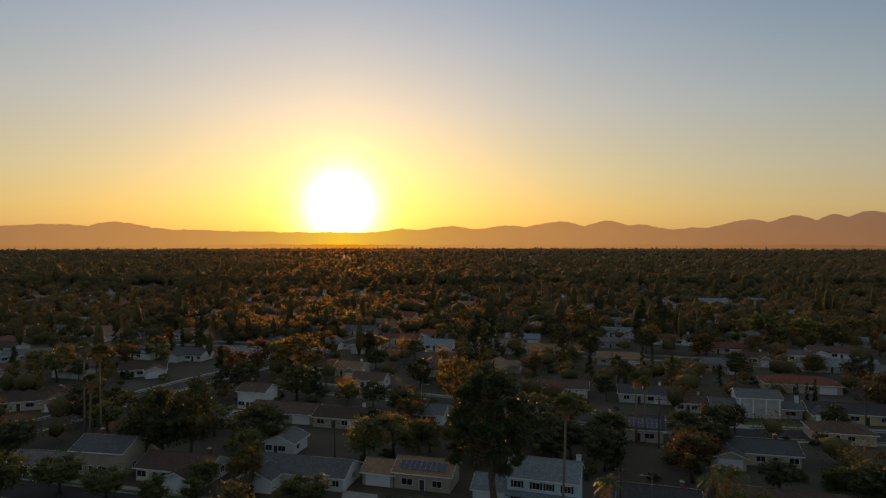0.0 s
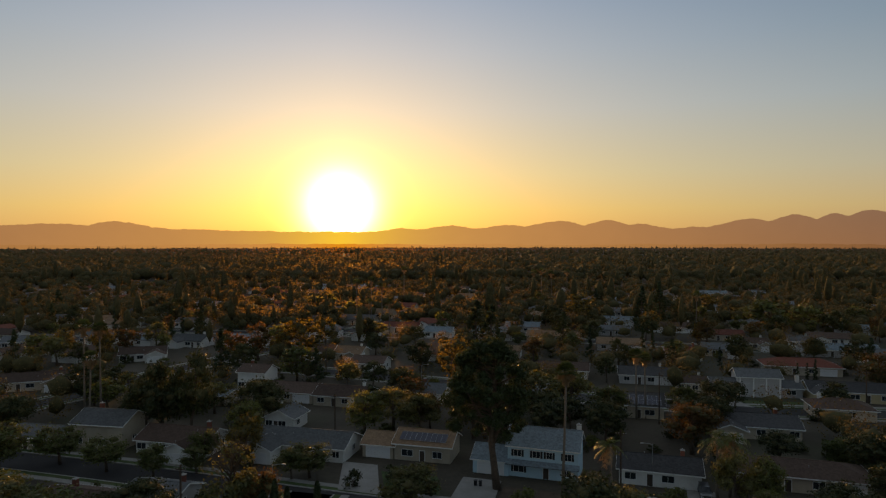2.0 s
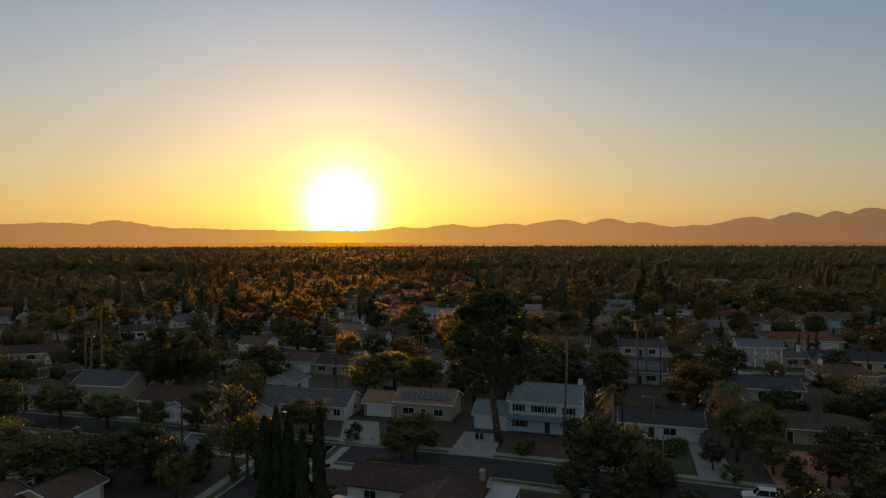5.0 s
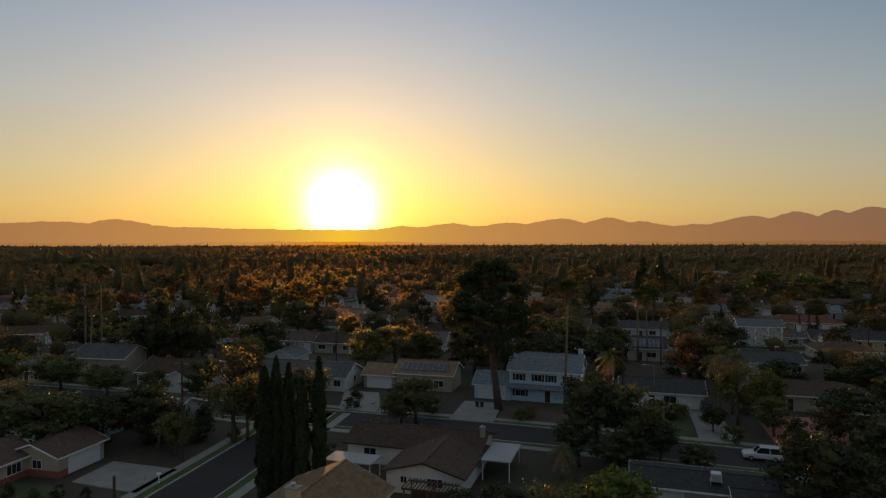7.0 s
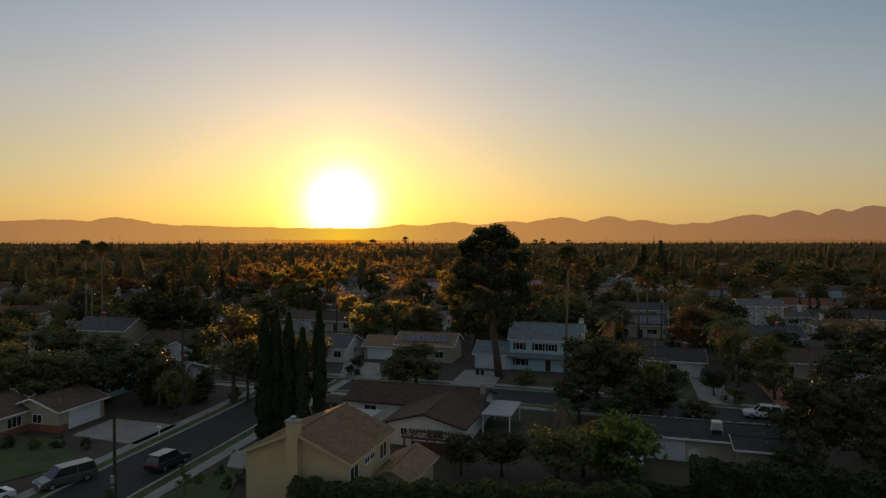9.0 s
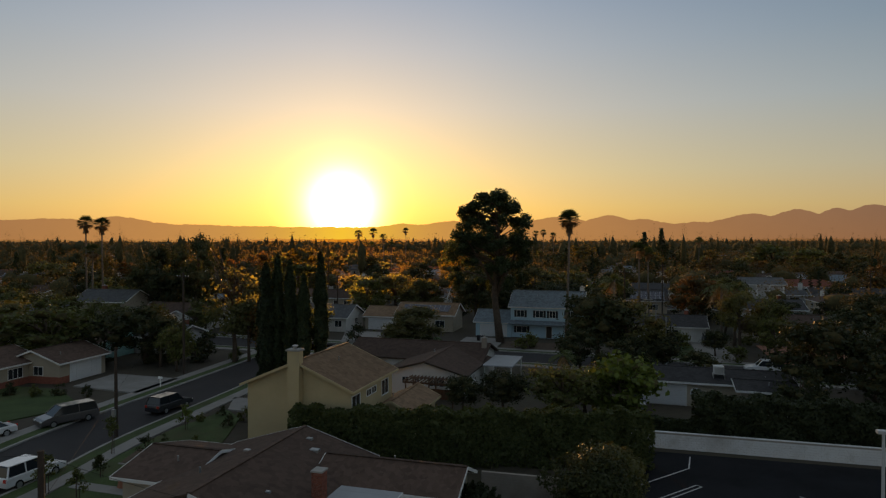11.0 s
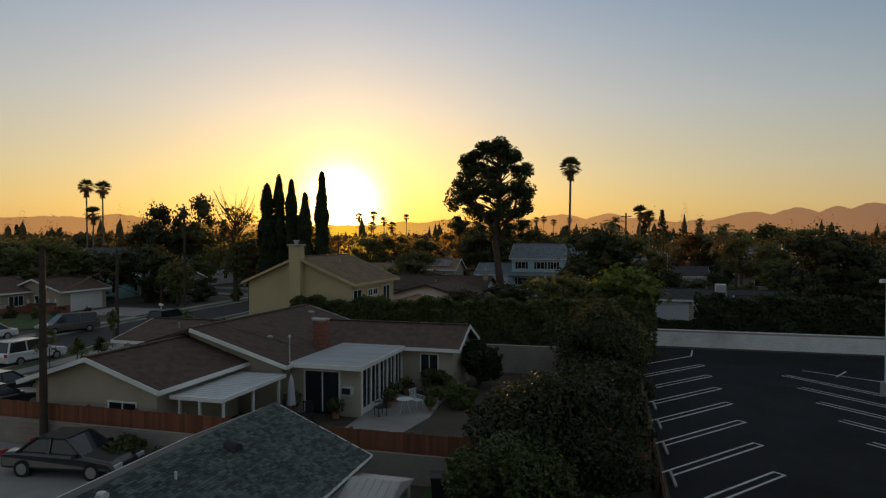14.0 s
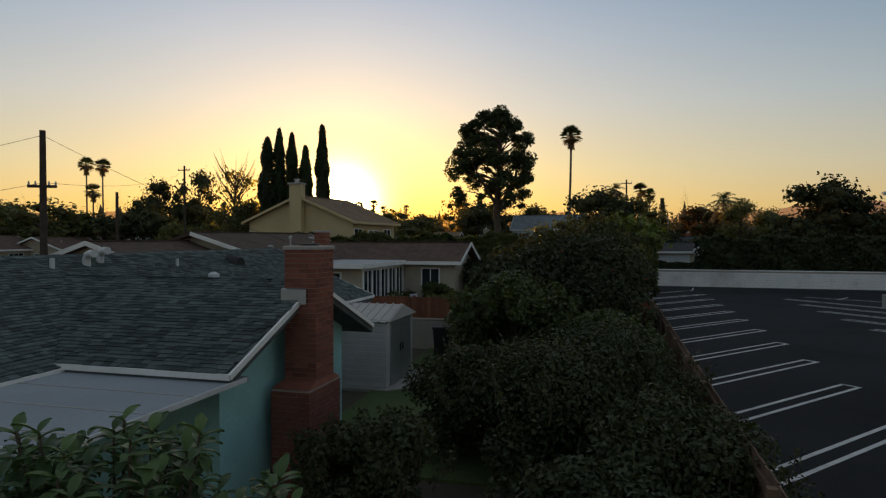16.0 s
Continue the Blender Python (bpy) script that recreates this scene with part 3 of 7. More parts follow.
slab("lawn_ranch", [(27, 93.5), (31.5, 106), (40.6, 104.0), (36.0, 90.8)], M["lawn"], "dark front lawn", 0.12, "lawn")
slab("brick_yard", [(46, 87), (51, 104), (62, 101), (57, 83.5)], M["terracotta"], "reddish brick paved front yard", 0.1)
slab("driveway_columns", [(66, 164.5), (70.5, 173.5), (77, 172), (79, 160.5)], M["concrete"], "curved pale driveway", 0.17, "driveway")
slab("lawn_columns", [(80, 160.5), (78.5, 168), (97, 165), (99, 158.8)], M["lawn"], "front lawn with a curved edge", 0.12, "lawn")
slab("lawn_front", [(-9.5, 104.5), (-11.4, 116), (-1.0, 113), (-0.4, 102)], M["lawn"], "dark front lawn", 0.12, "lawn")
slab("lawn_left", [(-58, 66), (-52, 75), (-45, 73.5), (-38.5, 66), (-45, 57)], M["lawn"], "dark front lawn", 0.1, "lawn")

# painted stalls: pairs of lines joined at the head
HEAD = Vector((math.cos(radians(34.2)), math.sin(radians(34.2)), 0))
ROW = Vector((math.cos(radians(75.2)), math.sin(radians(75.2)), 0))


def stall_line(root, way, length, gap=0.42):
    s = Vector((-way.y, way.x, 0)) * gap / 2
    tip = root + way * length
    mb = MB()
    for a, b in ((root + s, tip + s), (root - s, tip - s), (tip + s - way * 0.05, tip - s - way * 0.05)):
        mb.beam(a + Vector((0, 0, 0.021)), b + Vector((0, 0, 0.021)), 0.1, 0.006)
    return solo("stall_line", mb, M["paint_line"], "worn white paired stall line painted on asphalt", "parking line", group="stall lines of the car park", kind="structure")


stop_proto = None
for i in range(-4, 6):
    root = Vector((7.88, 23.72, 0)) + ROW * 3.57 * i
    stall_line(root, HEAD, 6.4)
    here = root + HEAD * 0.35 - ROW * 0.75
    m = Matrix.Translation(here) @ pose(0, 0, 0.02, 0, 0, 78)
    if i > 4 or i < -2:
        continue
    if stop_proto is None:
        mb = MB().bevelled(-0.7, -0.06, 0, 0.7, 0.06, 0.1, 0.03)
        stop_proto = solo("wheel_stop", mb, M["kerb"], "white concrete wheel stop on the asphalt", "wheel stop", m, "wheel stops of the car park")
    else:
        copy_thing(stop_proto, m)
SIDE = Vector((math.cos(radians(-63)), math.sin(radians(-63)), 0))
for i in range(-6, 2):
    stall_line(Vector((20.8, 37.8, 0)) + ROW * 3.56 * i, SIDE, 6.2)
for a, b in (((12.6, 44.1), (18.3, 48.0)), ((18.3, 48.0), (19.4, 50.6)), ((23.75, 42.7), (30.0, 35.6)), ((24.8, 40.7), (26.5, 42.4)), ((25.9, 38.0), (28.0, 40.4))):
    solo("painted_line", MB().beam((*a, 0.022), (*b, 0.022), 0.1, 0.006), M["paint_line"], "worn white line painted on asphalt", "parking line", kind="structure")

# ---- houses ----
def gable(mb, x0, x1, y0, y1, eave, ridge, axis, thick=0.16, hip0=0.0, hip1=0.0):
    """A roof over a rectangle (overhang counted in), as a shell with thickness. hip0, hip1: how far the ridge's ends are drawn in."""
    def p(a, b, z):
        return (a, b, z) if axis == "x" else (b, a, z)
    if axis == "x":
        a0, a1, b0, b1 = x0, x1, y0, y1
    else:
        a0, a1, b0, b1 = y0, y1, x0, x1
    c = (b0 + b1) / 2
    top = [p(a0, b0, eave), p(a1, b0, eave), p(a1, b1, eave), p(a0, b1, eave), p(a0 + hip0, c, ridge), p(a1 - hip1, c, ridge)]
    low = [(x, y, z - thick) for x, y, z in top]
    f = [(0, 1, 5, 4), (2, 3, 4, 5), (6, 10, 11, 7), (8, 11, 10, 9), (0, 6, 7, 1), (2, 8, 9, 3)]
    if hip0:
        f += [(3, 0, 4), (9, 10, 6), (3, 9, 6, 0)]
    else:
        f += [(0, 4, 10, 6), (4, 3, 9, 10)]
    if hip1:
        f += [(1, 2, 5), (7, 11, 8), (1, 7, 8, 2)]
    else:
        f += [(1, 7, 11, 5), (5, 11, 8, 2)]
    return mb.add(top + low, f)


def fascia(x0, x1, y0, y1, eave, ridge, axis, hip0, hip1, t=0.035, h=0.2):
    """Boards along eaves and gable edges, one by one."""
    out = []

    def p(a, b, z):
        return (a, b, z) if axis == "x" else (b, a, z)
    a0, a1, b0, b1 = (x0, x1, y0, y1) if axis == "x" else (y0, y1, x0, x1)
    a0, a1, b0, b1 = a0 - t / 2, a1 + t / 2, b0 - t / 2, b1 + t / 2
    c, drop = (b0 + b1) / 2, h / 2 - 0.01
    for b in (b0, b1):
        out.append(MB().beam(p(a0, b, eave - drop), p(a1, b, eave - drop), t, h))
    for a, hp in ((a0, hip0), (a1, hip1)):
        if hp:
            out.append(MB().beam(p(a, b0, eave - drop), p(a, b1, eave - drop), t, h))
        else:
            for b in (b0, b1):
                out.append(MB().beam(p(a, b, eave - drop), p(a, c, ridge - drop), t, h))
    return out


def window(parent, face, at, sill, head, width, base, panes=2, trim="white", shutters=False, kind="window"):
    """A framed window standing in a wall. face: the way it looks, in the house's turn; base: the wall's place along that way; at: its middle along the wall."""
    turn = {"f": 0, "r": 90, "b": 180, "l": -90}[face]
    m = pose(0, 0, 0, 0, 0, turn) @ pose(at, -base, 0)
    root = part(kind, MB().box(-width / 2, -0.01, sill, width / 2, 0.02, head), M["glass"], parent, at=m)
    t = 0.07
    fr = MB().box(-width / 2 - t, -0.05, sill - t, -width / 2, 0.0, head + t).box(width / 2, -0.05, sill - t, width / 2 + t, 0.0, head + t)
    fr.box(-width / 2, -0.05, head, width / 2, 0.0, head + t).box(-width / 2, -0.07, sill - t, width / 2, 0.0, sill)
    for i in range(1, panes):
        x = -width / 2 + width * i / panes
        fr.box(x - 0.025, -0.04, sill, x + 0.025, -0.011, head)
    part("window_frame", fr, M[trim], root)
    if shutters:
        for s in (-1, 1):
            x = s * (width / 2 + 0.07 + 0.2)
            sh = MB().box(x - 0.2, -0.055, sill - 0.05, x + 0.2, 0.0, head + 0.05)
            part("shutter", sh, M["black"], root)
    return root


def garage_door(parent, face, at, base, width=4.8, height=2.1, mat="door_white"):
    turn = {"f": 0, "r": 90, "b": 180, "l": -90}[face]
    m = pose(0, 0, 0, 0, 0, turn) @ pose(at, -base, 0)
    mb = MB()
    for r in range(4):
        z = 0.03 + r * height / 4
        mb.box(-width / 2, -0.03, z, width / 2, 0.01, z + height / 4 - 0.015)
        for c in range(6):
            x = -width / 2 + width * (c + 0.5) / 6
            mb.box(x - width / 15, -0.042, z + 0.09, x + width / 15, -0.03, z + height / 4 - 0.1)
    d = part("garage_door", mb, M[mat], parent, at=m)
    part("door_frame", MB().box(-width / 2 - 0.12, -0.05, 0, -width / 2, 0.0, height + 0.14).box(width / 2, -0.05, 0, width / 2 + 0.12, 0.0, height + 0.14).box(-width / 2, -0.05, height + 0.02, width / 2, 0.0, height + 0.14), M["white"], d)
    return d


def house(label, x, y, yaw, wings, roof, wall, openings=(), over=0.5, chimney=None, fascia_mat="white", group="houses of the quarter", roof_parts=True, vents=1, seed=1, board_height=0.2):
    """A house of wings (x, y, w, d, eave, ridge, axis, hip), each with walls, roof and fascia."""
    root = thing("house", label, "house", pose(x, y, 0, 0, 0, yaw), group)
    rng = random.Random(seed)
    for wg in wings:
        cx, cy, w, d, eave, ridge, axis = wg[:7]
        hip = wg[7] if len(wg) > 7 else 0
        x0, x1, y0, y1 = cx - w / 2, cx + w / 2, cy - d / 2, cy + d / 2
        span = d if axis == "x" else w
        rise = (ridge - eave) * (span / 2) / (span / 2 + over)
        wz = eave + (ridge - eave) - rise - 0.17
        top = wz + rise
        mb = MB()
        lo = [(x0, y0, -0.2), (x1, y0, -0.2), (x1, y1, -0.2), (x0, y1, -0.2)]
        hi = [(a, b, wz) for a, b, _ in lo]
        f = [(3, 2, 1, 0), (0, 1, 5, 4), (1, 2, 6, 5), (2, 3, 7, 6), (3, 0, 4, 7)]
        if hip:
            mb.add(lo + hi, f + [(4, 5, 6, 7)])
        elif axis == "x":
            mb.add(lo + hi + [(x0, cy, top), (x1, cy, top)], f + [(4, 5, 9, 8), (6, 7, 8, 9), (5, 6, 9), (7, 4, 8)])
        else:
            mb.add(lo + hi + [(cx, y0, top), (cx, y1, top)], f + [(5, 6, 9, 8), (7, 4, 8, 9), (4, 5, 8), (6, 7, 9)])
        part("wall", mb, M[wall], root)
        ext = (x0 - over, x1 + over, y0 - over, y1 + over)
        hp = (span / 2 + over) if hip else 0.0
        rf = part("roof", gable(MB(), *ext, eave, ridge, axis, 0.16, hp, hp), M[roof], root)
        for board in fascia(*ext, eave, ridge, axis, hp, hp, h=board_height) if roof_parts else ():
            part("fascia_board", board, M[fascia_mat], rf)
        long = (w if axis == "x" else d) / 2 - (hp if hip else 0.4)
        cap = (lambda q: (cx + q, cy, ridge + 0.015)) if axis == "x" else (lambda q: (cx, cy + q, ridge + 0.015))
        if long > 0.5 and roof_parts:
            part("ridge_cap", MB().beam(cap(-long - (0 if hip else 0.85)), cap(long + (0 if hip else 0.85)), 0.26, 0.06), M[roof], rf)
        for _ in range(vents if roof_parts else 0):
            q, s = rng.uniform(-0.6, 0.6) * max(long, 0.5), rng.choice((-1, 1)) * rng.uniform(0.2, 0.6)
            z = ridge - (ridge - eave) * abs(s)
            px, py = (cx + q, cy + s * (span / 2 + over)) if axis == "x" else (cx + s * (span / 2 + over), cy + q)
            part("vent_pipe", MB().tube([(px, py, z - 0.1), (px, py, z + 0.35)], 0.06, 6), M["metal"], rf)
    for o in openings:
        if o[0] == "garage":
            garage_door(root, *o[1:])
        elif o[0] == "window":
            window(root, *o[1:])
        elif o[0] == "shutters":
            window(root, *o[1:], shutters=True)
        elif o[0] == "door":
            face, at, base = o[1:4]
            turn = {"f": 0, "r": 90, "b": 180, "l": -90}[face]
            dd = part("door", MB().box(-0.48, -0.03, 0.05, 0.48, 0.01, 2.08), M["dark_wood"], root, at=pose(0, 0, 0, 0, 0, turn) @ pose(at, -base, 0))
            part("door_frame", MB().box(-0.58, -0.05, 0, -0.48, 0, 2.18).box(0.48, -0.05, 0, 0.58, 0, 2.18).box(-0.48, -0.05, 2.08, 0.48, 0, 2.18), M["white"], dd)
    if chimney:
        cx, cy, z0, z1, w, mat = chimney
        ch = part("chimney", MB().box(cx - w / 2, cy - w / 2, z0, cx + w / 2, cy + w / 2, z1), M[mat], root)
        part("chimney_cap", MB().bevelled(cx - w / 2 - 0.06, cy - w / 2 - 0.06, z1, cx + w / 2 + 0.06, cy + w / 2 + 0.06, z1 + 0.1, 0.03), M["kerb"], ch)
        part("flue", MB().tube([(cx, cy, z1 + 0.1), (cx, cy, z1 + 0.3)], 0.14, 8), M["metal"], ch)
    return root


def simple(label, x, y, yaw, w, d, roof, wall, axis="x", eave=2.6, ridge=4.2, wing=0, hip=0, face="f", chimney=True, seed=0, plain=False):
    """A ranch house with an optional front gable wing, windows, a door and a garage."""
    rng = random.Random(seed * 7 + 3)
    wings = [(0, 0, w, d, eave, ridge, axis, hip)]
    ops = []
    front = d / 2
    xs = [-w * 0.36, -w * 0.12, w * 0.1]
    if wing:
        s = 1 if wing > 0 else -1
        ww = min(6.4, w * 0.45)
        wings.append((s * (w / 2 - ww / 2), -d / 2 - 1.4, ww, 5.6, eave, eave + (ridge - eave) * 0.75, "y"))
        ops.append(("garage", "f", s * (w / 2 - ww / 2), d / 2 + 4.2, min(4.8, ww - 0.9)))
        xs = [v * -s - s * w * 0.08 for v in (-0.02 * w, 0.14 * w, 0.34 * w)]
    elif w > 14:
        ops.append(("garage", "f", w * 0.32, front, 4.6))
    for i, v in enumerate(xs):
        if abs(v) > w / 2 - 0.9:
            continue
        if i == 1:
            ops.append(("door", "f", v, front))
        else:
            ops.append(("window", "f", v, 0.95, 2.1, rng.uniform(1.3, 2.2), front))
    if not plain:
        ops.append(("window", "r", rng.uniform(-0.2, 0.2) * d, 1.0, 2.1, 1.3, w / 2))
        ops.append(("window", "l", rng.uniform(-0.2, 0.2) * d, 1.0, 2.1, 1.3, w / 2))
    ch = (rng.choice((-1, 1)) * w * 0.3, d * 0.2, 2.4, ridge + 0.6, 0.7, rng.choice(("brick", "white_wall"))) if chimney else None
    return house(label, x, y, yaw, wings, roof, wall, ops, chimney=ch, seed=seed, roof_parts=not plain)

# ---- distant hills ----
def hills(name, radius, base, peaks, rough, colour, glow, seed, label):
    """A ridge line far off, as a folded wall of slopes, with evening haze and sun glow painted into its emitted colour.
    """
    rng = np.random.default_rng(seed)
    n = 700
    az = np.linspace(-0.85, 0.85, n)
    z = np.full(n, base, float)
    for a, h, w in peaks:
        z = np.maximum(z, base + (h - base) * np.exp(-np.abs((az - a) / w) ** 1.5))
    for octave in range(9):
        f = 14 * 1.8 ** octave
        z += rough / 1.25 ** octave * (0.55 - np.abs(np.sin(az * f + rng.uniform(0, 6)) * np.sin(az * f * 0.73 + rng.uniform(0, 6))) ** 0.6)
    verts, faces = [], []
    for i in range(n):
        s, c = math.sin(az[i]), math.cos(az[i])
        fold = 60 * math.sin(az[i] * 90) + 40 * math.sin(az[i] * 173 + 1)
        verts += [(s * radius, c * radius, z[i]), (s * (radius - 90 + fold * 0.3), c * (radius - 90 + fold * 0.3), z[i] * 0.55), (s * (radius - 160), c * (radius - 160), -15)]
    for i in range(n - 1):
        for j in range(2):
            faces.append((3 * i + j, 3 * i + 3 + j, 3 * i + 4 + j, 3 * i + 1 + j))
    m = bpy.data.materials.new(name)
    m.use_nodes = True
    k = Nodes(m.node_tree)
    where = k.add("ShaderNodeTexCoord").outputs["Object"]
    split = k.add("ShaderNodeSeparateXYZ")
    k.put(split.inputs[0], where)
    # painted glow: the emitted colour warms and brightens towards the sun's azimuth
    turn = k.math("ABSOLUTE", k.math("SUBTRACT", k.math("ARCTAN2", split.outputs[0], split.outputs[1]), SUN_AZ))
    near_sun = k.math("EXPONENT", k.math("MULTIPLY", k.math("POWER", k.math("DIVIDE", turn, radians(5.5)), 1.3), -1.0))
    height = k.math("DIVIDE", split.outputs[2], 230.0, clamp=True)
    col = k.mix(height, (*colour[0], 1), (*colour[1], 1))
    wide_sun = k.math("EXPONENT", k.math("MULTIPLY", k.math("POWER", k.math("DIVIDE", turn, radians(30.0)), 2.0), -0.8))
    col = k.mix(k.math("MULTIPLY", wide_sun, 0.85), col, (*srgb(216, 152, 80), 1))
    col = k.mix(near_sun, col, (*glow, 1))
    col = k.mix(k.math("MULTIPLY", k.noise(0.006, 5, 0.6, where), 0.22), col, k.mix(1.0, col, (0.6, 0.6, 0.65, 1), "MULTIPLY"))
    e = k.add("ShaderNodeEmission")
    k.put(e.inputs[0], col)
    out = k.add("ShaderNodeOutputMaterial")
    k.put(out.inputs[0], e.outputs[0])
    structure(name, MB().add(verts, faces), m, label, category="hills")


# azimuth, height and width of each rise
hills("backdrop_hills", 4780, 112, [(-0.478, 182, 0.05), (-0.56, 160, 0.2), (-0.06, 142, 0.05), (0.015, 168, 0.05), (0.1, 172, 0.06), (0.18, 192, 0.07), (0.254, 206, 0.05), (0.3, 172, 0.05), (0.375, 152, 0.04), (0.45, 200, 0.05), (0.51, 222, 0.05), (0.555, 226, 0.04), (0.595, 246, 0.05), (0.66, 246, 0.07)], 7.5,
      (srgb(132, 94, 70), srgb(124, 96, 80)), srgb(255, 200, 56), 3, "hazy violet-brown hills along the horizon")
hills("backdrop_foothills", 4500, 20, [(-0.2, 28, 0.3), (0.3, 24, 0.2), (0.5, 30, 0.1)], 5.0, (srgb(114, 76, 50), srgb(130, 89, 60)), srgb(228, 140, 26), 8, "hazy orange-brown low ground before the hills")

# the weathered-shingle house next to the camera
near = house("teal stucco house with weathered grey-green shingles and white fascia", -2.5, 10.1, YAW, [
    (-5.9, 0.9, 5.7, 15.2, 2.22, 3.62, "y"),
    (-2.55, 0.0, 4.1, 3.9, 2.28, 3.28, "x"),
], "roof_green", "teal", [("window", "r", 6.2, 1.0, 2.0, 1.2, -3.1)], over=0.45, vents=0, board_height=0.075)
nr = [o for o in near.children if o.name.startswith("roof")]
for o in [c for r in nr for c in r.children if c.name.startswith("ridge_cap")]:
    bpy.data.objects.remove(o)
# patio cover in the corner
cover = thing("patio_cover", "flat pale grey roll-roofed patio cover with white edge", "patio cover", pose(-2.5, 10.1, 0, 0, 0, YAW))
part("roof_sheet", MB().box(-7.5, -5.0, 2.11, -0.04, -1.98, 2.18), M["roll_grey"], cover)
for i in range(4):
    part("seam", MB().box(-7.5, -4.6 + 0.75 * i, 2.18, -0.04, -4.57 + 0.75 * i, 2.186), M["kerb"], cover)
part("edge_board", MB().box(-0.04, -5.0, 2.12, -0.022, -2.05, 2.182), M["metal_white"], cover)
part("edge_board", MB().box(-7.5, -5.02, 2.12, -0.022, -5.0, 2.182), M["metal_white"], cover)
for x in (-6.0, -3.2, -0.1):
    part("post", MB().box(x - 0.05, -4.9, 0, x + 0.05, -4.8, 2.11), M["white"], cover)

# neighbour's long house
nb = house("cream stucco ranch house with brown shingle roof and white fascia", -13.6, 32.7, -16, [
    (0.0, 6.2, 10.2, 11.6, 2.5, 4.15, "y"),
    (-0.5, -2.8, 6.5, 5.8, 2.5, 3.7, "y"),
    (7.95, 9.18, 8.4, 3.9, 2.5, 3.6, "x"),
    (-6.6, 8.2, 4.4, 6.6, 2.45, 3.4, "x"),
], "roof_brown", "cream", [
    ("window", "f", 10.7, 0.95, 2.05, 1.0, -7.23), ("window", "f", 1.0, 1.2, 1.75, 1.4, 5.7), ("window", "r", 3.0, 0.9, 2.0, 1.3, 5.1),
], over=0.5, vents=1, seed=4)
nb.location.z = 0.14
first = [o for o in nb.children if o.name.startswith("roof")][0]
bpy.data.objects.remove([o for o in first.children if o.name.startswith("fascia_board")][2])
# louvre in the gable, sunroom, lower cover
part("gable_vent", MB().box(-0.25 + 1.6, 0.36, 2.75, 0.25 + 1.6, 0.4, 3.05), M["cream"], nb, "cream louvred vent")
sun_room = thing("sunroom", "cream sunroom with flat white roof, sliding door and white posts", "sunroom", pose(-13.6, 32.7, 0.1, 0, 0, -16))
part("flat_roof", MB().bevelled(5.15, 0.5, 2.45, 9.3, 6.95, 2.6, 0.03), M["flat_roof"], sun_room)
for i in range(5):
    part("seam", MB().box(5.2, 1.4 + 1.2 * i, 2.6, 9.25, 1.43 + 1.2 * i, 2.606), M["flat_roof"], sun_room)
part("edge_board", MB().box(5.1, 0.44, 2.38, 9.35, 0.5, 2.6).box(9.3, 0.5, 2.38, 9.35, 6.95, 2.6), M["white"], sun_room)
part("wall", MB().box(5.2, 1.2, -0.1, 5.9, 1.35, 2.45).box(7.9, 1.2, -0.1, 9.0, 1.35, 2.45).box(5.9, 1.2, 2.15, 7.9, 1.35, 2.45).box(5.2, 1.35, -0.1, 5.35, 7.1, 2.45), M["cream"], sun_room)
sd = part("sliding_door", MB().box(5.95, 1.25, 0.05, 7.85, 1.29, 2.1), M["glass"], sun_room, "dark glass sliding door")
part("door_frame", MB().box(5.88, 1.14, 0, 5.97, 1.2, 2.18).box(7.83, 1.14, 0, 7.92, 1.2, 2.18).box(5.97, 1.14, 2.1, 7.83, 1.2, 2.18).box(6.87, 1.2, 0.05, 6.93, 1.25, 2.1), M["white"], sd)
ac = part("air_conditioner", MB().bevelled(8.1, 0.85, 1.05, 8.65, 1.2, 1.45, 0.03), M["metal_white"], sun_room, "white window air conditioner")
part("grille", MB().box(8.14, 0.835, 1.1, 8.6, 0.85, 1.4), M["black"], ac)
for i in range(6):
    y = 1.25 + i * 1.16
    part("post", MB().box(8.92, y, 0, 9.06, y + 0.14, 2.45), M["white"], sun_room)
    if i < 5:
        pn = part("pane", MB().box(8.97, y + 0.2, 0.3, 9.0, y + 1.1, 2.2), M["glass"], sun_room)
        part("window_frame", MB().box(8.95, y + 0.14, 0, 9.03, y + 1.16, 0.3).box(8.95, y + 0.14, 2.2, 9.03, y + 1.16, 2.45).box(8.95, y + 0.66, 0.3, 9.03, y + 0.74, 2.2), M["white"], pn)
low = thing("porch_cover", "ribbed pale metal porch cover on posts", "porch cover", pose(-13.6, 32.7, 0.06, 0, 0, -16))
ribs = MB().box(3.1, -5.3, 2.14, 5.6, -0.2, 2.18)
sheet = part("metal_sheet", ribs, M["metal_white"], low)
for i in range(17):
    part("rib", MB().box(3.1, -5.25 + i * 0.31, 2.18, 5.6, -5.2 + i * 0.31, 2.21), M["metal_white"], sheet)
part("edge_board", MB().box(5.6, -5.35, 2.05, 5.66, -0.2, 2.22).box(3.1, -5.36, 2.05, 5.66, -5.3, 2.22), M["white"], low)
for y in (-5.0, -2.8, -0.6):
    part("post", MB().box(5.4, y, 0, 5.5, y + 0.1, 2.14), M["white"], low)
for x in (3.4, 4.4):
    part("post", MB().box(x, -5.2, 0, x + 0.1, -5.1, 2.14), M["white"], low)

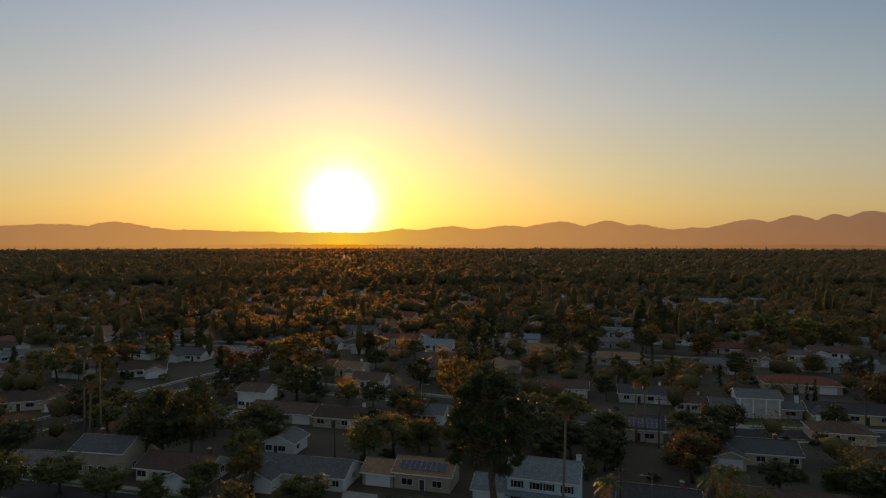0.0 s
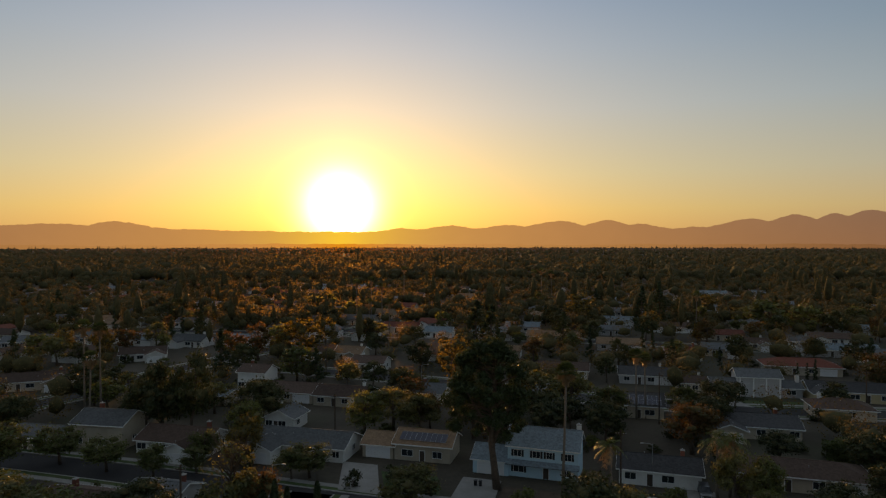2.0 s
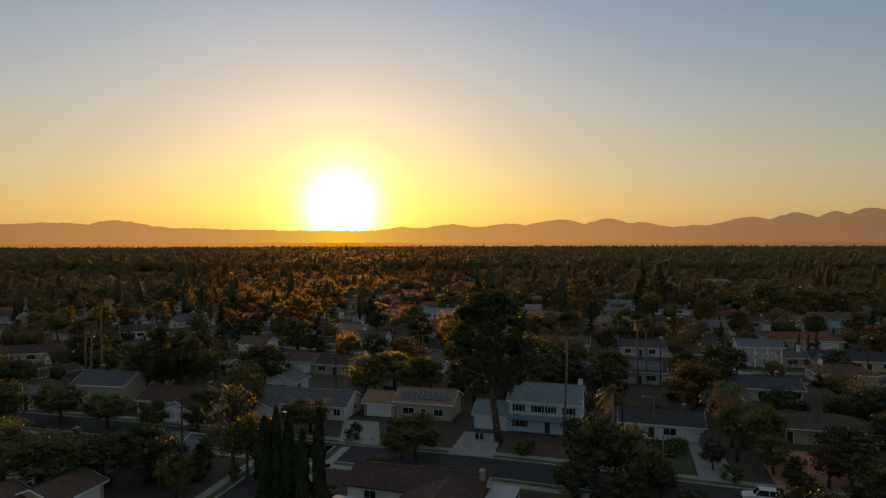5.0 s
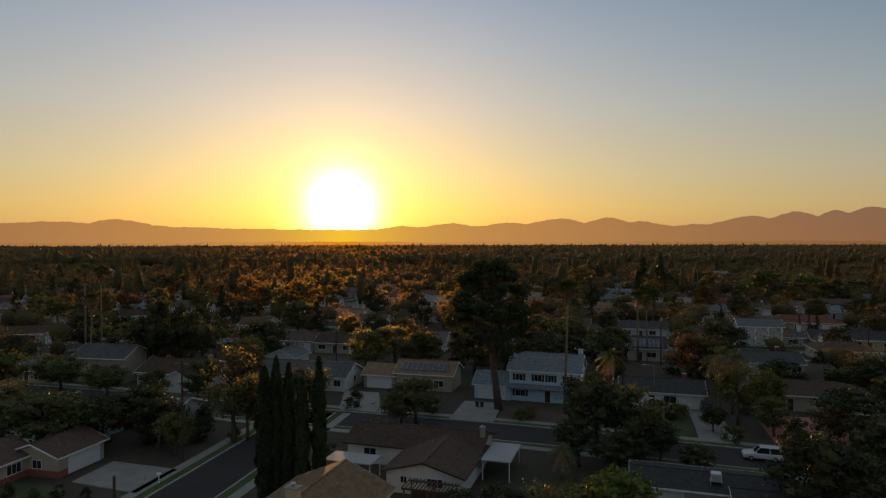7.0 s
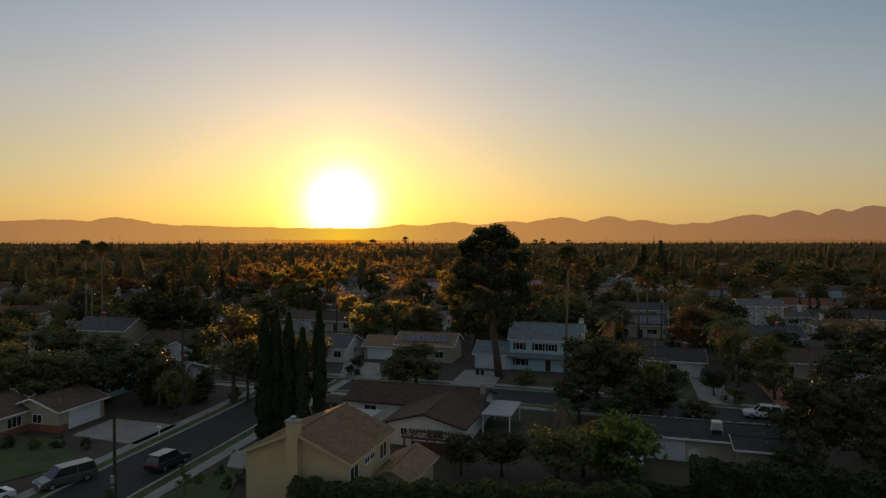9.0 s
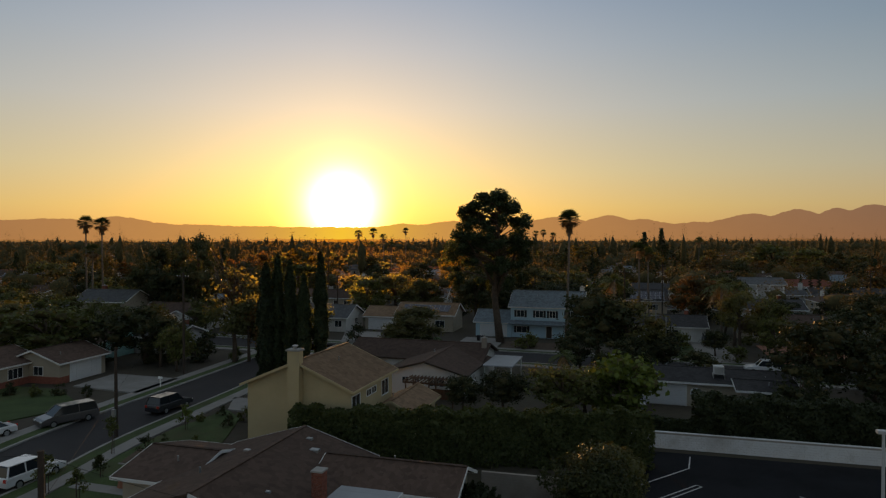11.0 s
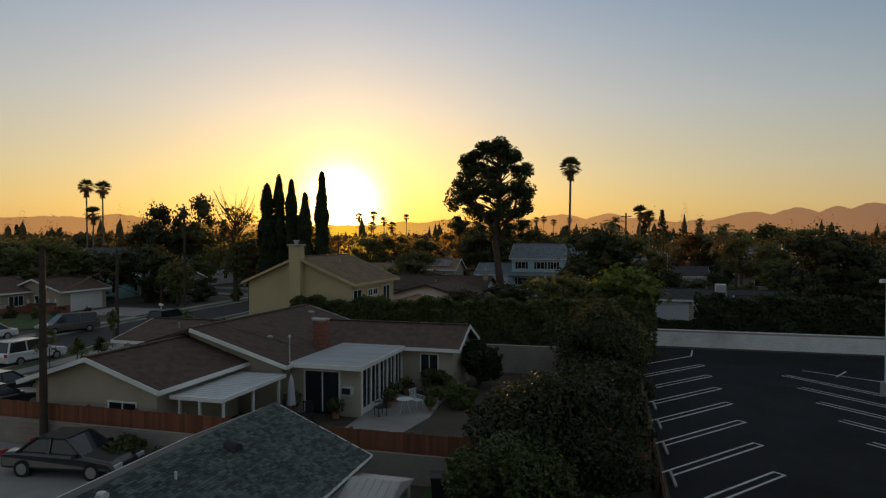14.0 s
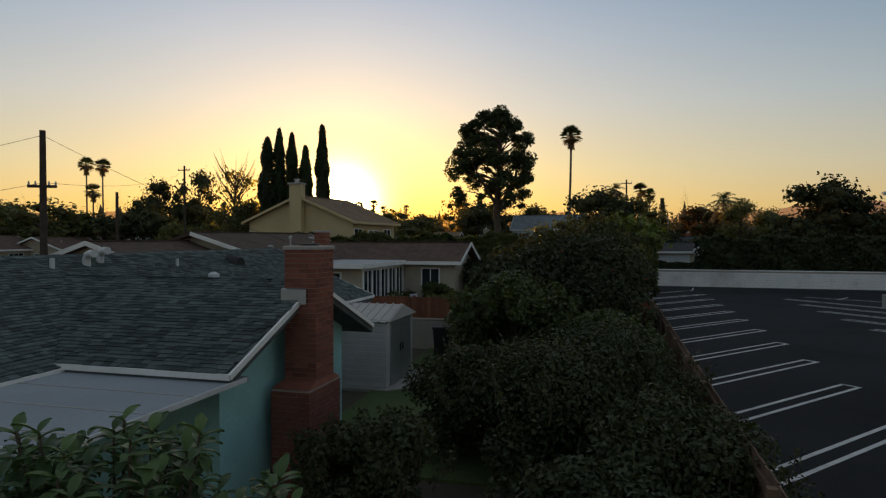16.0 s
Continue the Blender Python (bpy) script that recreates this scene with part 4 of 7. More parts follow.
# yellow two-storey house behind the hedge
yel = house("yellow stucco two-storey house with tan roof and yellow fascia", -12.6, 51.9, -17, [
    (0, 4.9, 9.6, 9.0, 5.3, 7.5, "y"),
    (6.6, 8.2, 3.6, 6.4, 2.5, 3.6, "y"),
    (-4.4, 6.5, 3.4, 6.0, 2.5, 3.2, "y"),
], "roof_tan", "yellow", [
    ("window", "r", 1.4, 3.5, 4.7, 1.5, 4.8), ("window", "r", 4.0, 4.1, 4.6, 0.9, 4.8), ("window", "r", 5.1, 4.1, 4.6, 0.9, 4.8), ("window", "r", 7.6, 3.4, 4.7, 1.5, 4.8),
    ("window", "r", 2.0, 0.9, 2.1, 1.5, 4.8)], over=0.45, fascia_mat="yellow", vents=1, seed=9)
ych = part("chimney", MB().box(-0.55, -0.3, 0, 0.5, 0.42, 8.35).box(-0.7, -0.36, 0, 0.65, 0.42, 2.6), M["yellow"], yel, "tall yellow stucco chimney")
part("chimney_cap", MB().bevelled(-0.65, -0.4, 8.35, 0.6, 0.5, 8.5, 0.04), M["kerb"], ych)
part("flue", MB().tube([(0, 0, 8.5), (0, 0, 8.75)], 0.16, 8).tube([(0, 0, 8.75), (0, 0, 8.82)], [0.28, 0.2], 8), M["metal"], ych)

# pale blue two-storey house with shutters
bl = house("pale blue two-storey house with grey-blue roof and black shutters", 17.6, 112.0, -18, [
    (0, 4.0, 12.6, 7.6, 5.5, 8.2, "x"),
    (-9.4, 3.0, 6.6, 6.6, 2.6, 4.6, "x"),
], "roof_blue", "blue", [
    ("shutters", "f", -4.5, 3.7, 4.85, 1.3, -0.2), ("shutters", "f", -1.1, 3.7, 4.85, 1.3, -0.2), ("shutters", "f", 1.2, 3.7, 4.85, 1.0, -0.2), ("shutters", "f", 4.4, 3.7, 4.85, 1.3, -0.2),
    ("shutters", "f", -4.3, 0.9, 2.0, 1.8, -0.2), ("window", "f", 4.2, 0.9, 2.0, 1.6, -0.2), ("door", "f", 0.6, -0.2), ("garage", "f", -9.4, 0.3, 4.8)],
    over=0.4, chimney=(5.9, 5.0, 5.5, 8.9, 0.8, "white_wall"), vents=1, seed=3)
part("porch_roof", MB().add([(-6.5, -1.1, 2.55), (6.5, -1.1, 2.55), (6.5, 0.2, 3.1), (-6.5, 0.2, 3.1), (-6.5, -1.1, 2.4), (6.5, -1.1, 2.4), (6.5, 0.2, 2.4), (-6.5, 0.2, 2.4)], [(0, 1, 2, 3), (7, 6, 5, 4), (0, 4, 5, 1), (1, 5, 6, 2), (3, 7, 4, 0)]), M["roof_blue"], bl)

# white-columned two-storey house
co = house("grey two-storey house with tall white columns and dark roof", 86, 172, -12, [
    (0, 3, 11.0, 7.5, 5.4, 7.2, "x"), (-8.6, 2.0, 7.0, 7.0, 2.7, 4.6, "x"), (8.2, 3.5, 5.6, 6.5, 2.6, 4.2, "x")],
    "roof_grey", "grey_wall", [("window", "f", -3.2, 3.6, 4.7, 1.2, 0.7), ("window", "f", 0.6, 3.6, 4.7, 1.2, 0.7), ("window", "f", -3.2, 0.9, 2.0, 1.2, 0.7), ("door", "f", 2.6, 0.7),
                               ("garage", "f", -8.6, 1.5, 5.0), ("window", "f", 8.2, 0.9, 2.0, 2.4, -0.2)], chimney=(10.4, 3.0, 2.4, 5.6, 0.9, "white_wall"), vents=0, seed=5)
for x in (-5.0, -1.6, 1.6, 5.0):
    part("column", MB().tube([(x, -1.2, 0), (x, -1.2, 5.3)], [0.2, 0.17], 10), M["white"], co, "white column")

# solar roof house across the street
so = house("cream house with tan roof and dark solar panels", -4.0, 121.5, -15, [(0, 3.5, 11.2, 7.6, 3.2, 5.2, "x"), (-9.0, 3.2, 6.4, 7.2, 2.6, 4.3, "x")],
           "roof_tan", "cream", [("garage", "f", -9.0, 0.4, 4.8), ("window", "f", -3.0, 0.9, 2.1, 2.2, 0.3), ("window", "f", 3.0, 0.9, 2.1, 1.8, 0.3), ("door", "f", 0, 0.3)], vents=0, seed=6)


def panels(parent, count, rows, x0, y0, z0, rise, w=1.0, h=1.65):
    a = math.atan(rise)
    base = pose(x0, y0, z0, math.degrees(a))
    for r in range(rows):
        for i in range(count):
            m = base @ pose(i * (w + 0.04), r * (h + 0.04), 0.06)
            p = part("solar_panel", MB().box(0, 0, 0, w, h, 0.03), M["solar"], parent, at=m)
            part("panel_frame", MB().box(-0.02, -0.02, 0, 0, h + 0.02, 0.04).box(w, -0.02, 0, w + 0.02, h + 0.02, 0.04).box(0, -0.02, 0, w, 0, 0.04).box(0, h, 0, w, h + 0.02, 0.04), M["metal"], p)


panels(so, 9, 1, -4.75, 0.25, 3.77, 2.0 / 4.3, 1.0, 2.3)
so2 = house("cream house with dark roof covered in solar panels", 46.7, 152.5, -15, [(0, 3, 12.4, 8.5, 3.0, 5.4, "x")], "roof_dark", "cream",
            [("window", "f", -3.5, 0.9, 2.1, 2.0, 1.25), ("window", "f", 3.0, 0.9, 2.1, 2.2, 1.25), ("door", "f", 0.5, 1.25)], chimney=(-6.3, 2.0, 2.4, 6.2, 0.8, "white_wall"), vents=0, seed=8)
panels(so2, 8, 2, -2.6, -1.2, 3.34, 2.4 / 4.75)

# brown-roofed house before the hedge's far side, and the garage house beside it
brn = house("white stucco house with wide low brown roof and dark barge boards", -2.5, 76.0, -17, [
    (-2.9, 7.2, 17.5, 8.2, 2.6, 4.2, "x"), (1.5, 0.7, 9.0, 11.0, 2.55, 3.9, "y")], "roof_brown", "white_wall",
    [("window", "f", -0.9, 1.25, 1.95, 0.7, 4.8), ("window", "f", 0.5, 1.35, 1.85, 0.5, 4.8), ("window", "f", 2.8, 1.1, 2.0, 1.9, 4.8, 3), ("window", "f", -8.5, 1.0, 2.0, 1.6, -3.1)],
    fascia_mat="dark_wood", chimney=(5.7, 6.2, 2.6, 5.0, 0.6, "block_grey"), seed=11)


def slab_roof(parent, x0, y0, x1, y1, z):
    """A flat pale patio roof on four posts."""
    roof = part("slab_roof", MB().bevelled(x0, y0, z, x1, y1, z + 0.14, 0.03), M["flat_roof"], parent, "pale flat patio roof")
    for px in (x0 + 0.2, x1 - 0.2):
        for py in (y0 + 0.2, y1 - 0.2):
            part("post", MB().box(px - 0.06, py - 0.06, 0, px + 0.06, py + 0.06, z), M["white"], roof)


slab_roof(brn, 6.55, 1.6, 10.2, 8.6, 2.38)
slab_roof(brn, -11.6, -3.8, -5.4, -0.4, 2.35)
perg = thing("pergola", "dark brown timber pergola behind the hedge", "pergola", pose(-1.6, 67.3, 0, 0, 0, -17))
for px in (-2.6, 0.0, 2.6):
    for py in (-1.2, 1.2):
        part("post", MB().box(px - 0.07, py - 0.07, 0, px + 0.07, py + 0.07, 2.3), M["fence_dark"], perg)
for py in (-1.2, 1.2):
    part("beam", MB().box(-2.9, py - 0.05, 2.3, 2.9, py + 0.05, 2.5), M["fence_dark"], perg)
for i in range(15):
    part("rafter", MB().box(-2.8 + i * 0.4, -1.5, 2.5, -2.74 + i * 0.4, 1.5, 2.64), M["fence_dark"], perg)
part("back_screen", MB().box(-2.6, 1.16, 0.2, 2.6, 1.2, 1.3), M["fence_dark"], perg)

# ranch house with the garage that faces the curving street
lg = house("cream ranch house with brown roof, brick base and white garage", -49.1, 80.6, 77, [
    (0, 0.6, 7.4, 7.4, 2.6, 4.1, "x"), (-8.4, 5.4, 12.0, 8.0, 2.6, 4.3, "x")], "roof_brown", "cream",
    [("garage", "f", 0.4, 3.1, 4.9), ("window", "f", -5.6, 0.95, 2.1, 1.9, -1.4, 3), ("window", "f", -8.6, 0.95, 2.1, 1.6, -1.4), ("door", "f", -11.0, -1.4), ("window", "l", 0.0, 1.0, 2.0, 1.3, 3.7)],
    chimney=(-6.4, 6.6, 3.0, 5.1, 0.8, "brick"), vents=1, seed=31)
part("brick_base", MB().box(-14.4, 1.34, 0, -11.6, 1.4, 0.8).box(-10.4, 1.34, 0, -3.7, 1.4, 0.8).box(-3.7, -3.16, 0, -2.3, -3.1, 0.85).box(-3.76, -3.16, 0, -3.7, 1.34, 0.85), M["brick"], lg, "red brick base")
cover_back = part("patio_roof", MB().bevelled(-9.5, 9.9, 2.3, -2.5, 13.0, 2.4, 0.02), M["flat_roof"], lg, "pale flat patio roof")
for px in (-9.3, -2.7):
    part("post", MB().box(px - 0.06, 12.7, 0, px + 0.06, 12.82, 2.3), M["white"], cover_back)
gr = house("low grey-roofed house with white garage door", 28.0, 67.5, -17, [(0, 1.5, 15.0, 7.0, 2.6, 3.5, "x"), (5.0, -1.5, 5.0, 5.0, 2.5, 3.1, "x")], "roof_dark", "cream", [("garage", "f", -4.8, 2.0, 4.6)], vents=2, seed=12)
cool = thing("rooftop_cooler", "white metal rooftop air cooler", "air cooler", pose(28.6, 66.6, 3.25, 0, 0, -17))
part("cabinet", MB().bevelled(-0.5, -0.5, 0.1, 0.5, 0.5, 0.95, 0.05), M["metal_white"], cool)
for i in range(6):
    part("slat", MB().box(-0.42, -0.53, 0.2 + 0.11 * i, 0.42, -0.5, 0.25 + 0.11 * i), M["metal"], cool)
for x in (-0.55, 0.55):
    part("leg", MB().box(x - 0.04, -0.5, -0.5, x + 0.04, 0.5, 0.1), M["metal"], cool)

# the further houses: label, x, y, yaw, w, d, roof, wall, axis, eave, ridge, wing, hip
FAR = [
    ("grey-roofed two-storey house with a blank pale gable wall", -70.0, 133.0, -10, 11.5, 8.6, "roof_grey", "cream", "x", 5.0, 7.2, 0, 0),
    ("low grey-roofed wing house beside taller neighbour", -83.0, 132.0, -10, 12, 8, "roof_grey", "cream", "x", 2.6, 4.2, 0, 0),
    ("brown-roofed white house with two small dormer gables", -53.0, 129.0, -14, 15.5, 9.0, "roof_brown", "white_wall", "x", 2.7, 4.8, 1, 0),
    ("white two-storey house with brown roof", -54.0, 184.0, -14, 8.5, 7.5, "roof_brown", "white_wall", "x", 5.0, 6.8, 0, 0),
    ("long brown-roofed house with pale patio cover", -42.0, 171.0, -14, 18.5, 8.6, "roof_brown", "cream", "x", 2.7, 4.6, 0, 0),
    ("brown-roofed cream house with row of windows", -25.5, 166.0, -14, 14.5, 9.0, "roof_brown", "cream", "x", 2.7, 4.6, 0, 0),
    ("small white gabled garage building", -36.0, 145.0, -14, 7.0, 7.0, "roof_grey", "white_wall", "y", 2.8, 4.6, 0, 0),
    ("blue-grey roofed long house with white gable", -27.5, 127.0, -14, 19.5, 8.8, "roof_grey", "white_wall", "x", 2.7, 4.8, -1, 0),
    ("open carport house with pale flat roof", -60.0, 167.0, -14, 9.5, 7, "roof_blue", "cream", "x", 2.6, 3.4, 0, 0),
    ("grey-blue roofed house partly behind trees", 24.5, 168.0, -14, 11, 8.5, "roof_blue", "white_wall", "x", 2.7, 4.4, 1, 0),
    ("low brown-roofed house among trees", 38.0, 199.0, -14, 15, 8.5, "roof_brown", "cream", "x", 2.7, 4.6, 0, 0),
    ("dark-roofed house with white chimney", 61.0, 191.0, -14, 15, 8.6, "roof_dark", "grey_wall", "x", 2.7, 4.6, 0, 0),
    ("small brown-roofed double garage building", 70.5, 180.0, -14, 8.0, 7.0, "roof_brown", "cream", "x", 2.7, 4.2, 0, 0),
    ("wide house with red tile roof", 115.0, 204.0, -14, 22, 10, "roof_red", "cream", "x", 2.8, 4.8, 0, 1),
    ("red tile roofed house with white chimney", 87.0, 229.0, -14, 12, 9, "roof_red", "white_wall", "x", 2.8, 4.8, 0, 1),
    ("long house with pale blue roof", 146.0, 234.0, -14, 25, 9, "roof_blue", "grey_wall", "x", 2.7, 4.6, 0, 0),
    ("dark-roofed yellow house with garage", 108.0, 170.0, -14, 19, 9, "roof_dark", "yellow", "x", 2.7, 4.6, -1, 0),
    ("dark hip-roofed house beside a hedge", 68.0, 139.5, -14, 18, 9.5, "roof_dark", "cream", "x", 2.7, 4.5, -1, 0),
    ("dark-roofed white ranch house with parked car", 38.5, 112.5, -17, 13.5, 8.5, "roof_dark", "white_wall", "x", 2.7, 4.3, 0, 0),
    ("red-brown roofed low house with white porch", 62.0, 110.0, -17, 21, 9.0, "roof_brown", "cream", "x", 2.7, 4.4, 0, 1),
    ("teal gabled house with brown roof", -55.0, 97.0, -14, 12, 8.5, "roof_brown", "teal", "x", 2.7, 4.3, -1, 0),
    ("grey-roofed low house under trees", -45.0, 101.0, -14, 9, 7.5, "roof_grey", "grey_wall", "x", 2.6, 4.1, 0, 0),
    ("pale grey-roofed white house", -1.5, 282, -14, 12, 9, "roof_blue", "white_wall", "x", 2.7, 4.6, 0, 0),
    ("pale-roofed white house with truck beside it", 22.5, 279, -14, 18, 9, "roof_blue", "white_wall", "x", 2.7, 5.0, 1, 0),
    ("long tan-roofed house among trees", 47, 268, -14, 22, 9, "roof_tan", "cream", "x", 2.7, 4.6, 0, 0),
    ("pale long house far off", 106, 430, -14, 22, 9, "roof_blue", "white_wall", "x", 2.7, 4.8, 0, 0),
    ("brown-roofed long house with porch", 108, 297, -14, 23, 9, "roof_brown", "white_wall", "x", 2.7, 4.6, 0, 0),
    ("small brown-roofed house beside street", 123, 250, -14, 9, 8, "roof_brown", "cream", "x", 2.7, 4.4, 1, 0),
    ("small pale house beside street", 143, 255, -14, 8, 8, "roof_grey", "white_wall", "x", 2.7, 4.4, 0, 0),
    ("grey-roofed house beside the street", 152, 224, -14, 13, 9, "roof_grey", "white_wall", "x", 2.7, 4.4, 0, 0),
    ("tan gabled house among trees", -33, 229, -14, 10, 9, "roof_tan", "cream", "x", 2.7, 4.6, 1, 0),
    ("white gabled house among trees", -44, 232, -14, 10, 9, "roof_brown", "white_wall", "x", 2.7, 4.6, -1, 0),
    ("brown-roofed white house with garage", -24, 210, -14, 11, 8.5, "roof_brown", "white_wall", "x", 2.7, 4.6, 0, 0),
    ("long house with red-brown roof", -19, 298, -14, 17, 9, "roof_red", "cream", "x", 2.7, 4.6, 0, 0),
    ("white gabled house with brick chimney", -108, 228, 20, 15, 9, "roof_brown", "white_wall", "x", 2.7, 4.6, 1, 0),
    ("low brown house by the street", -118, 184, 20, 18, 9, "roof_brown", "cream", "x", 2.7, 4.6, 1, 0),
    ("white house with tan roof by the street", -178, 324, 10, 20, 9, "roof_tan", "white_wall", "x", 2.7, 4.8, -1, 0),
    ("long grey-roofed house with garage", -168, 256, 20, 17, 9, "roof_grey", "grey_wall", "x", 2.7, 4.6, 1, 0),
    ("wide pale house with garage", -204, 330, 10, 25, 9, "roof_grey", "white_wall", "x", 2.7, 4.6, 0, 0),
    ("white house with grey roof", -124, 314, -14, 15, 9, "roof_grey", "white_wall", "x", 2.7, 4.8, 1, 0),
    ("white low house among trees", -149, 403, -14, 16, 9, "roof_blue", "white_wall", "x", 2.7, 4.8, 0, 0),
    ("small grey house behind the pine", -3, 169, -14, 8, 8, "roof_grey", "white_wall", "x", 2.7, 4.6, 0, 0),
    ("pale two-storey house far off", 197, 462, -14, 18, 9, "roof_blue", "white_wall", "x", 4.8, 6.6, 0, 0),
    ("white low house far off", 201, 335, -14, 15, 9, "roof_blue", "white_wall", "x", 2.7, 4.8, 0, 0),
    ("brown hip-roofed house under trees", 96, 153, -14, 13, 9, "roof_brown", "cream", "x", 2.7, 4.4, 0, 1),
    ("brown-roofed house with vents", 117, 144, -14, 15, 9, "roof_brown", "cream", "x", 2.7, 4.4, 0, 0),
    ("tan gabled house far off", 156, 335, -14, 12, 9, "roof_tan", "white_wall", "x", 2.7, 4.8, 1, 0),
]
TAKEN = [(o[1], o[2], max(o[4], o[5]) * 0.62) for o in FAR] + [(-13.6, 40, 14), (-4, 10, 12), (-12, 57, 9), (17, 115, 11), (86, 174, 15), (-6, 124, 12), (47, 155, 9), (-2, 77, 11), (28, 68, 9), (-51, 76, 11)]
for i, (lab, x, y, yaw, w, d, rf, wl, ax, ev, rg, wing, hip) in enumerate(FAR):
    simple(lab, x, y, yaw, w, d, rf, wl, ax, ev, rg, wing, hip, chimney=i % 3 != 1, seed=i)


def free(x, y, r):
    return all((x - a) ** 2 + (y - b) ** 2 > (r + c) ** 2 for a, b, c in TAKEN)


# the quarter goes on towards the horizon: more ranch houses in rows along the streets
rng = random.Random(21)
count = 0
for row in range(0, 16):
    for col in range(-22, 23):
        lx, ly = col * 21 + rng.uniform(-4, 4), 185 + row * 38 + rng.uniform(-6, 6)
        p = GRID @ Vector((lx, ly, 0))
        if (p.y < 215 and abs(p.x) < 120) or p.y < 140 or abs(p.x) > p.y * 0.74 + 6 or count > 150 or not free(p.x, p.y, 9) or rng.random() < 0.22:
            continue
        rf = rng.choice(("roof_grey", "roof_brown", "roof_brown", "roof_dark", "roof_tan", "roof_blue", "roof_red", "roof_grey"))
        wl = rng.choice(("white_wall", "cream", "white_wall", "grey_wall"))
        lab = {"roof_grey": "grey-roofed", "roof_brown": "brown-roofed", "roof_dark": "dark-roofed", "roof_tan": "tan-roofed", "roof_blue": "pale grey-roofed", "roof_red": "red-roofed"}[rf] + {"white_wall": " white", "cream": " cream", "grey_wall": " grey"}[wl] + " ranch house among trees"
        simple(lab, p.x, p.y, YAW + rng.choice((0, 0, 0, 90)), rng.uniform(12, 18), rng.uniform(8, 9.5), rf, wl, "x", 2.7, rng.uniform(4.2, 5.0), rng.choice((-1, 0, 1)), 0, chimney=rng.random() < 0.25, seed=count, plain=True)
        TAKEN.append((p.x, p.y, 9))
        count += 1

# ---- trees ----
def unit_ball(steps):
    """Points and triangles of a ball, to be made uneven."""
    ball = bmesh.new()
    bmesh.ops.create_icosphere(ball, subdivisions=steps, radius=1.0)
    out = np.array([v.co[:] for v in ball.verts]), np.array([[v.index for v in f.verts] for f in ball.faces])
    ball.free()
    return out


BALL, ROUGH_BALL = unit_ball(2), unit_ball(1)


def tree_mesh(seed, height, radius, clumps, leaves, leaf, mat, shape="round", trunk_r=0.25, base=0.25, bare=False, ball=None):
    """Trunk and crown meshes of one tree: forked tapered limbs that end in clumps of leaves, uneven, with gaps between."""
    rng = np.random.default_rng(seed)
    mb = MB()
    lean = rng.normal(0, 0.03, 2) * height
    fork = height * (base + 0.15)
    mb.tube([(0, 0, -0.2), (lean[0] * 0.3, lean[1] * 0.3, fork * 0.5), (lean[0], lean[1], fork), (lean[0] * 1.2, lean[1] * 1.2, height * 0.8)], [trunk_r * 1.25, trunk_r, trunk_r * 0.8, trunk_r * 0.2], 8)
    cs, ns, per = [], [], leaves
    bodies, sides = [], []
    ball = ball or BALL
    zc = height * (1 + base) / 2
    hz = height * (1 - base) / 2
    for i in range(clumps):
        u = rng.random()
        a = rng.uniform(0, 2 * math.pi)
        if shape == "round":
            w = rng.uniform(-0.95, 1.0)
            rr = radius * math.sqrt(max(0.05, 1 - w * w)) * rng.uniform(0.45, 0.85)
            z = zc + w * hz * 0.82
            cr = radius * rng.uniform(0.28, 0.45)
        elif shape == "cone":
            w = (i + 0.5) / clumps
            rr = radius * (1 - w) ** 0.8 * rng.uniform(0.35, 0.8)
            z = height * (base + (1 - base) * w * 0.95)
            cr = radius * (0.42 * (1 - w) + 0.14)
        elif shape == "wide":
            w = rng.uniform(-0.3, 1.0)
            rr = radius * math.sqrt(max(0.05, 1 - w * w)) * rng.uniform(0.4, 0.9)
            z = height * 0.5 + w * height * 0.42
            cr = radius * rng.uniform(0.25, 0.4)
        else:
            rr, z, cr = radius * u * 0.7, height * rng.uniform(base, 0.95), radius * 0.4
        c = np.array([math.cos(a) * rr + lean[0], math.sin(a) * rr + lean[1], z])
        if i % 2 == 0:
            s = min(z * 0.75, fork + (z - fork) * 0.3) if z > fork else z * 0.7
            st = Vector((lean[0], lean[1], max(s, height * base * 0.8)))
            mid = st.lerp(Vector(c), 0.5) + Vector((0, 0, 0.06 * height))
            mb.tube([st, mid, c], [trunk_r * 0.42, trunk_r * 0.25, trunk_r * 0.08], 5)
        o, d = soft_ball(rng, per, 0.52)
        squash = np.array([1, 1, rng.uniform(0.6, 0.85)])
        cs.append(c + o * cr * squash * rng.uniform(0.8, 1.25, (per, 1)))
        ns.append(d)
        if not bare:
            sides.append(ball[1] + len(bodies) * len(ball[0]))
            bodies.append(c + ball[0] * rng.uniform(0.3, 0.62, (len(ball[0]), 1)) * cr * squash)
    cs = np.concatenate(cs)
    cs[:, 2] = np.maximum(cs[:, 2], 0.1)
    if bare:
        for _ in range(40):
            a, z = rng.uniform(0, 6.28), height * rng.uniform(0.55, 0.85)
            st = Vector((lean[0], lean[1], z))
            mb.tube([st, st + Vector((math.cos(a) * radius * 0.5, math.sin(a) * radius * 0.5, height * 0.2)), st + Vector((math.cos(a) * radius * 0.7, math.sin(a) * radius * 0.7, height * 0.33))], [0.06, 0.035, 0.012], 4)
    return mb.mesh("trunk", M["bark"], True), leaf_mesh("crown", cs, np.concatenate(ns), leaf, M[mat], rng, cores=(np.concatenate(bodies), np.concatenate(sides)) if bodies else None)


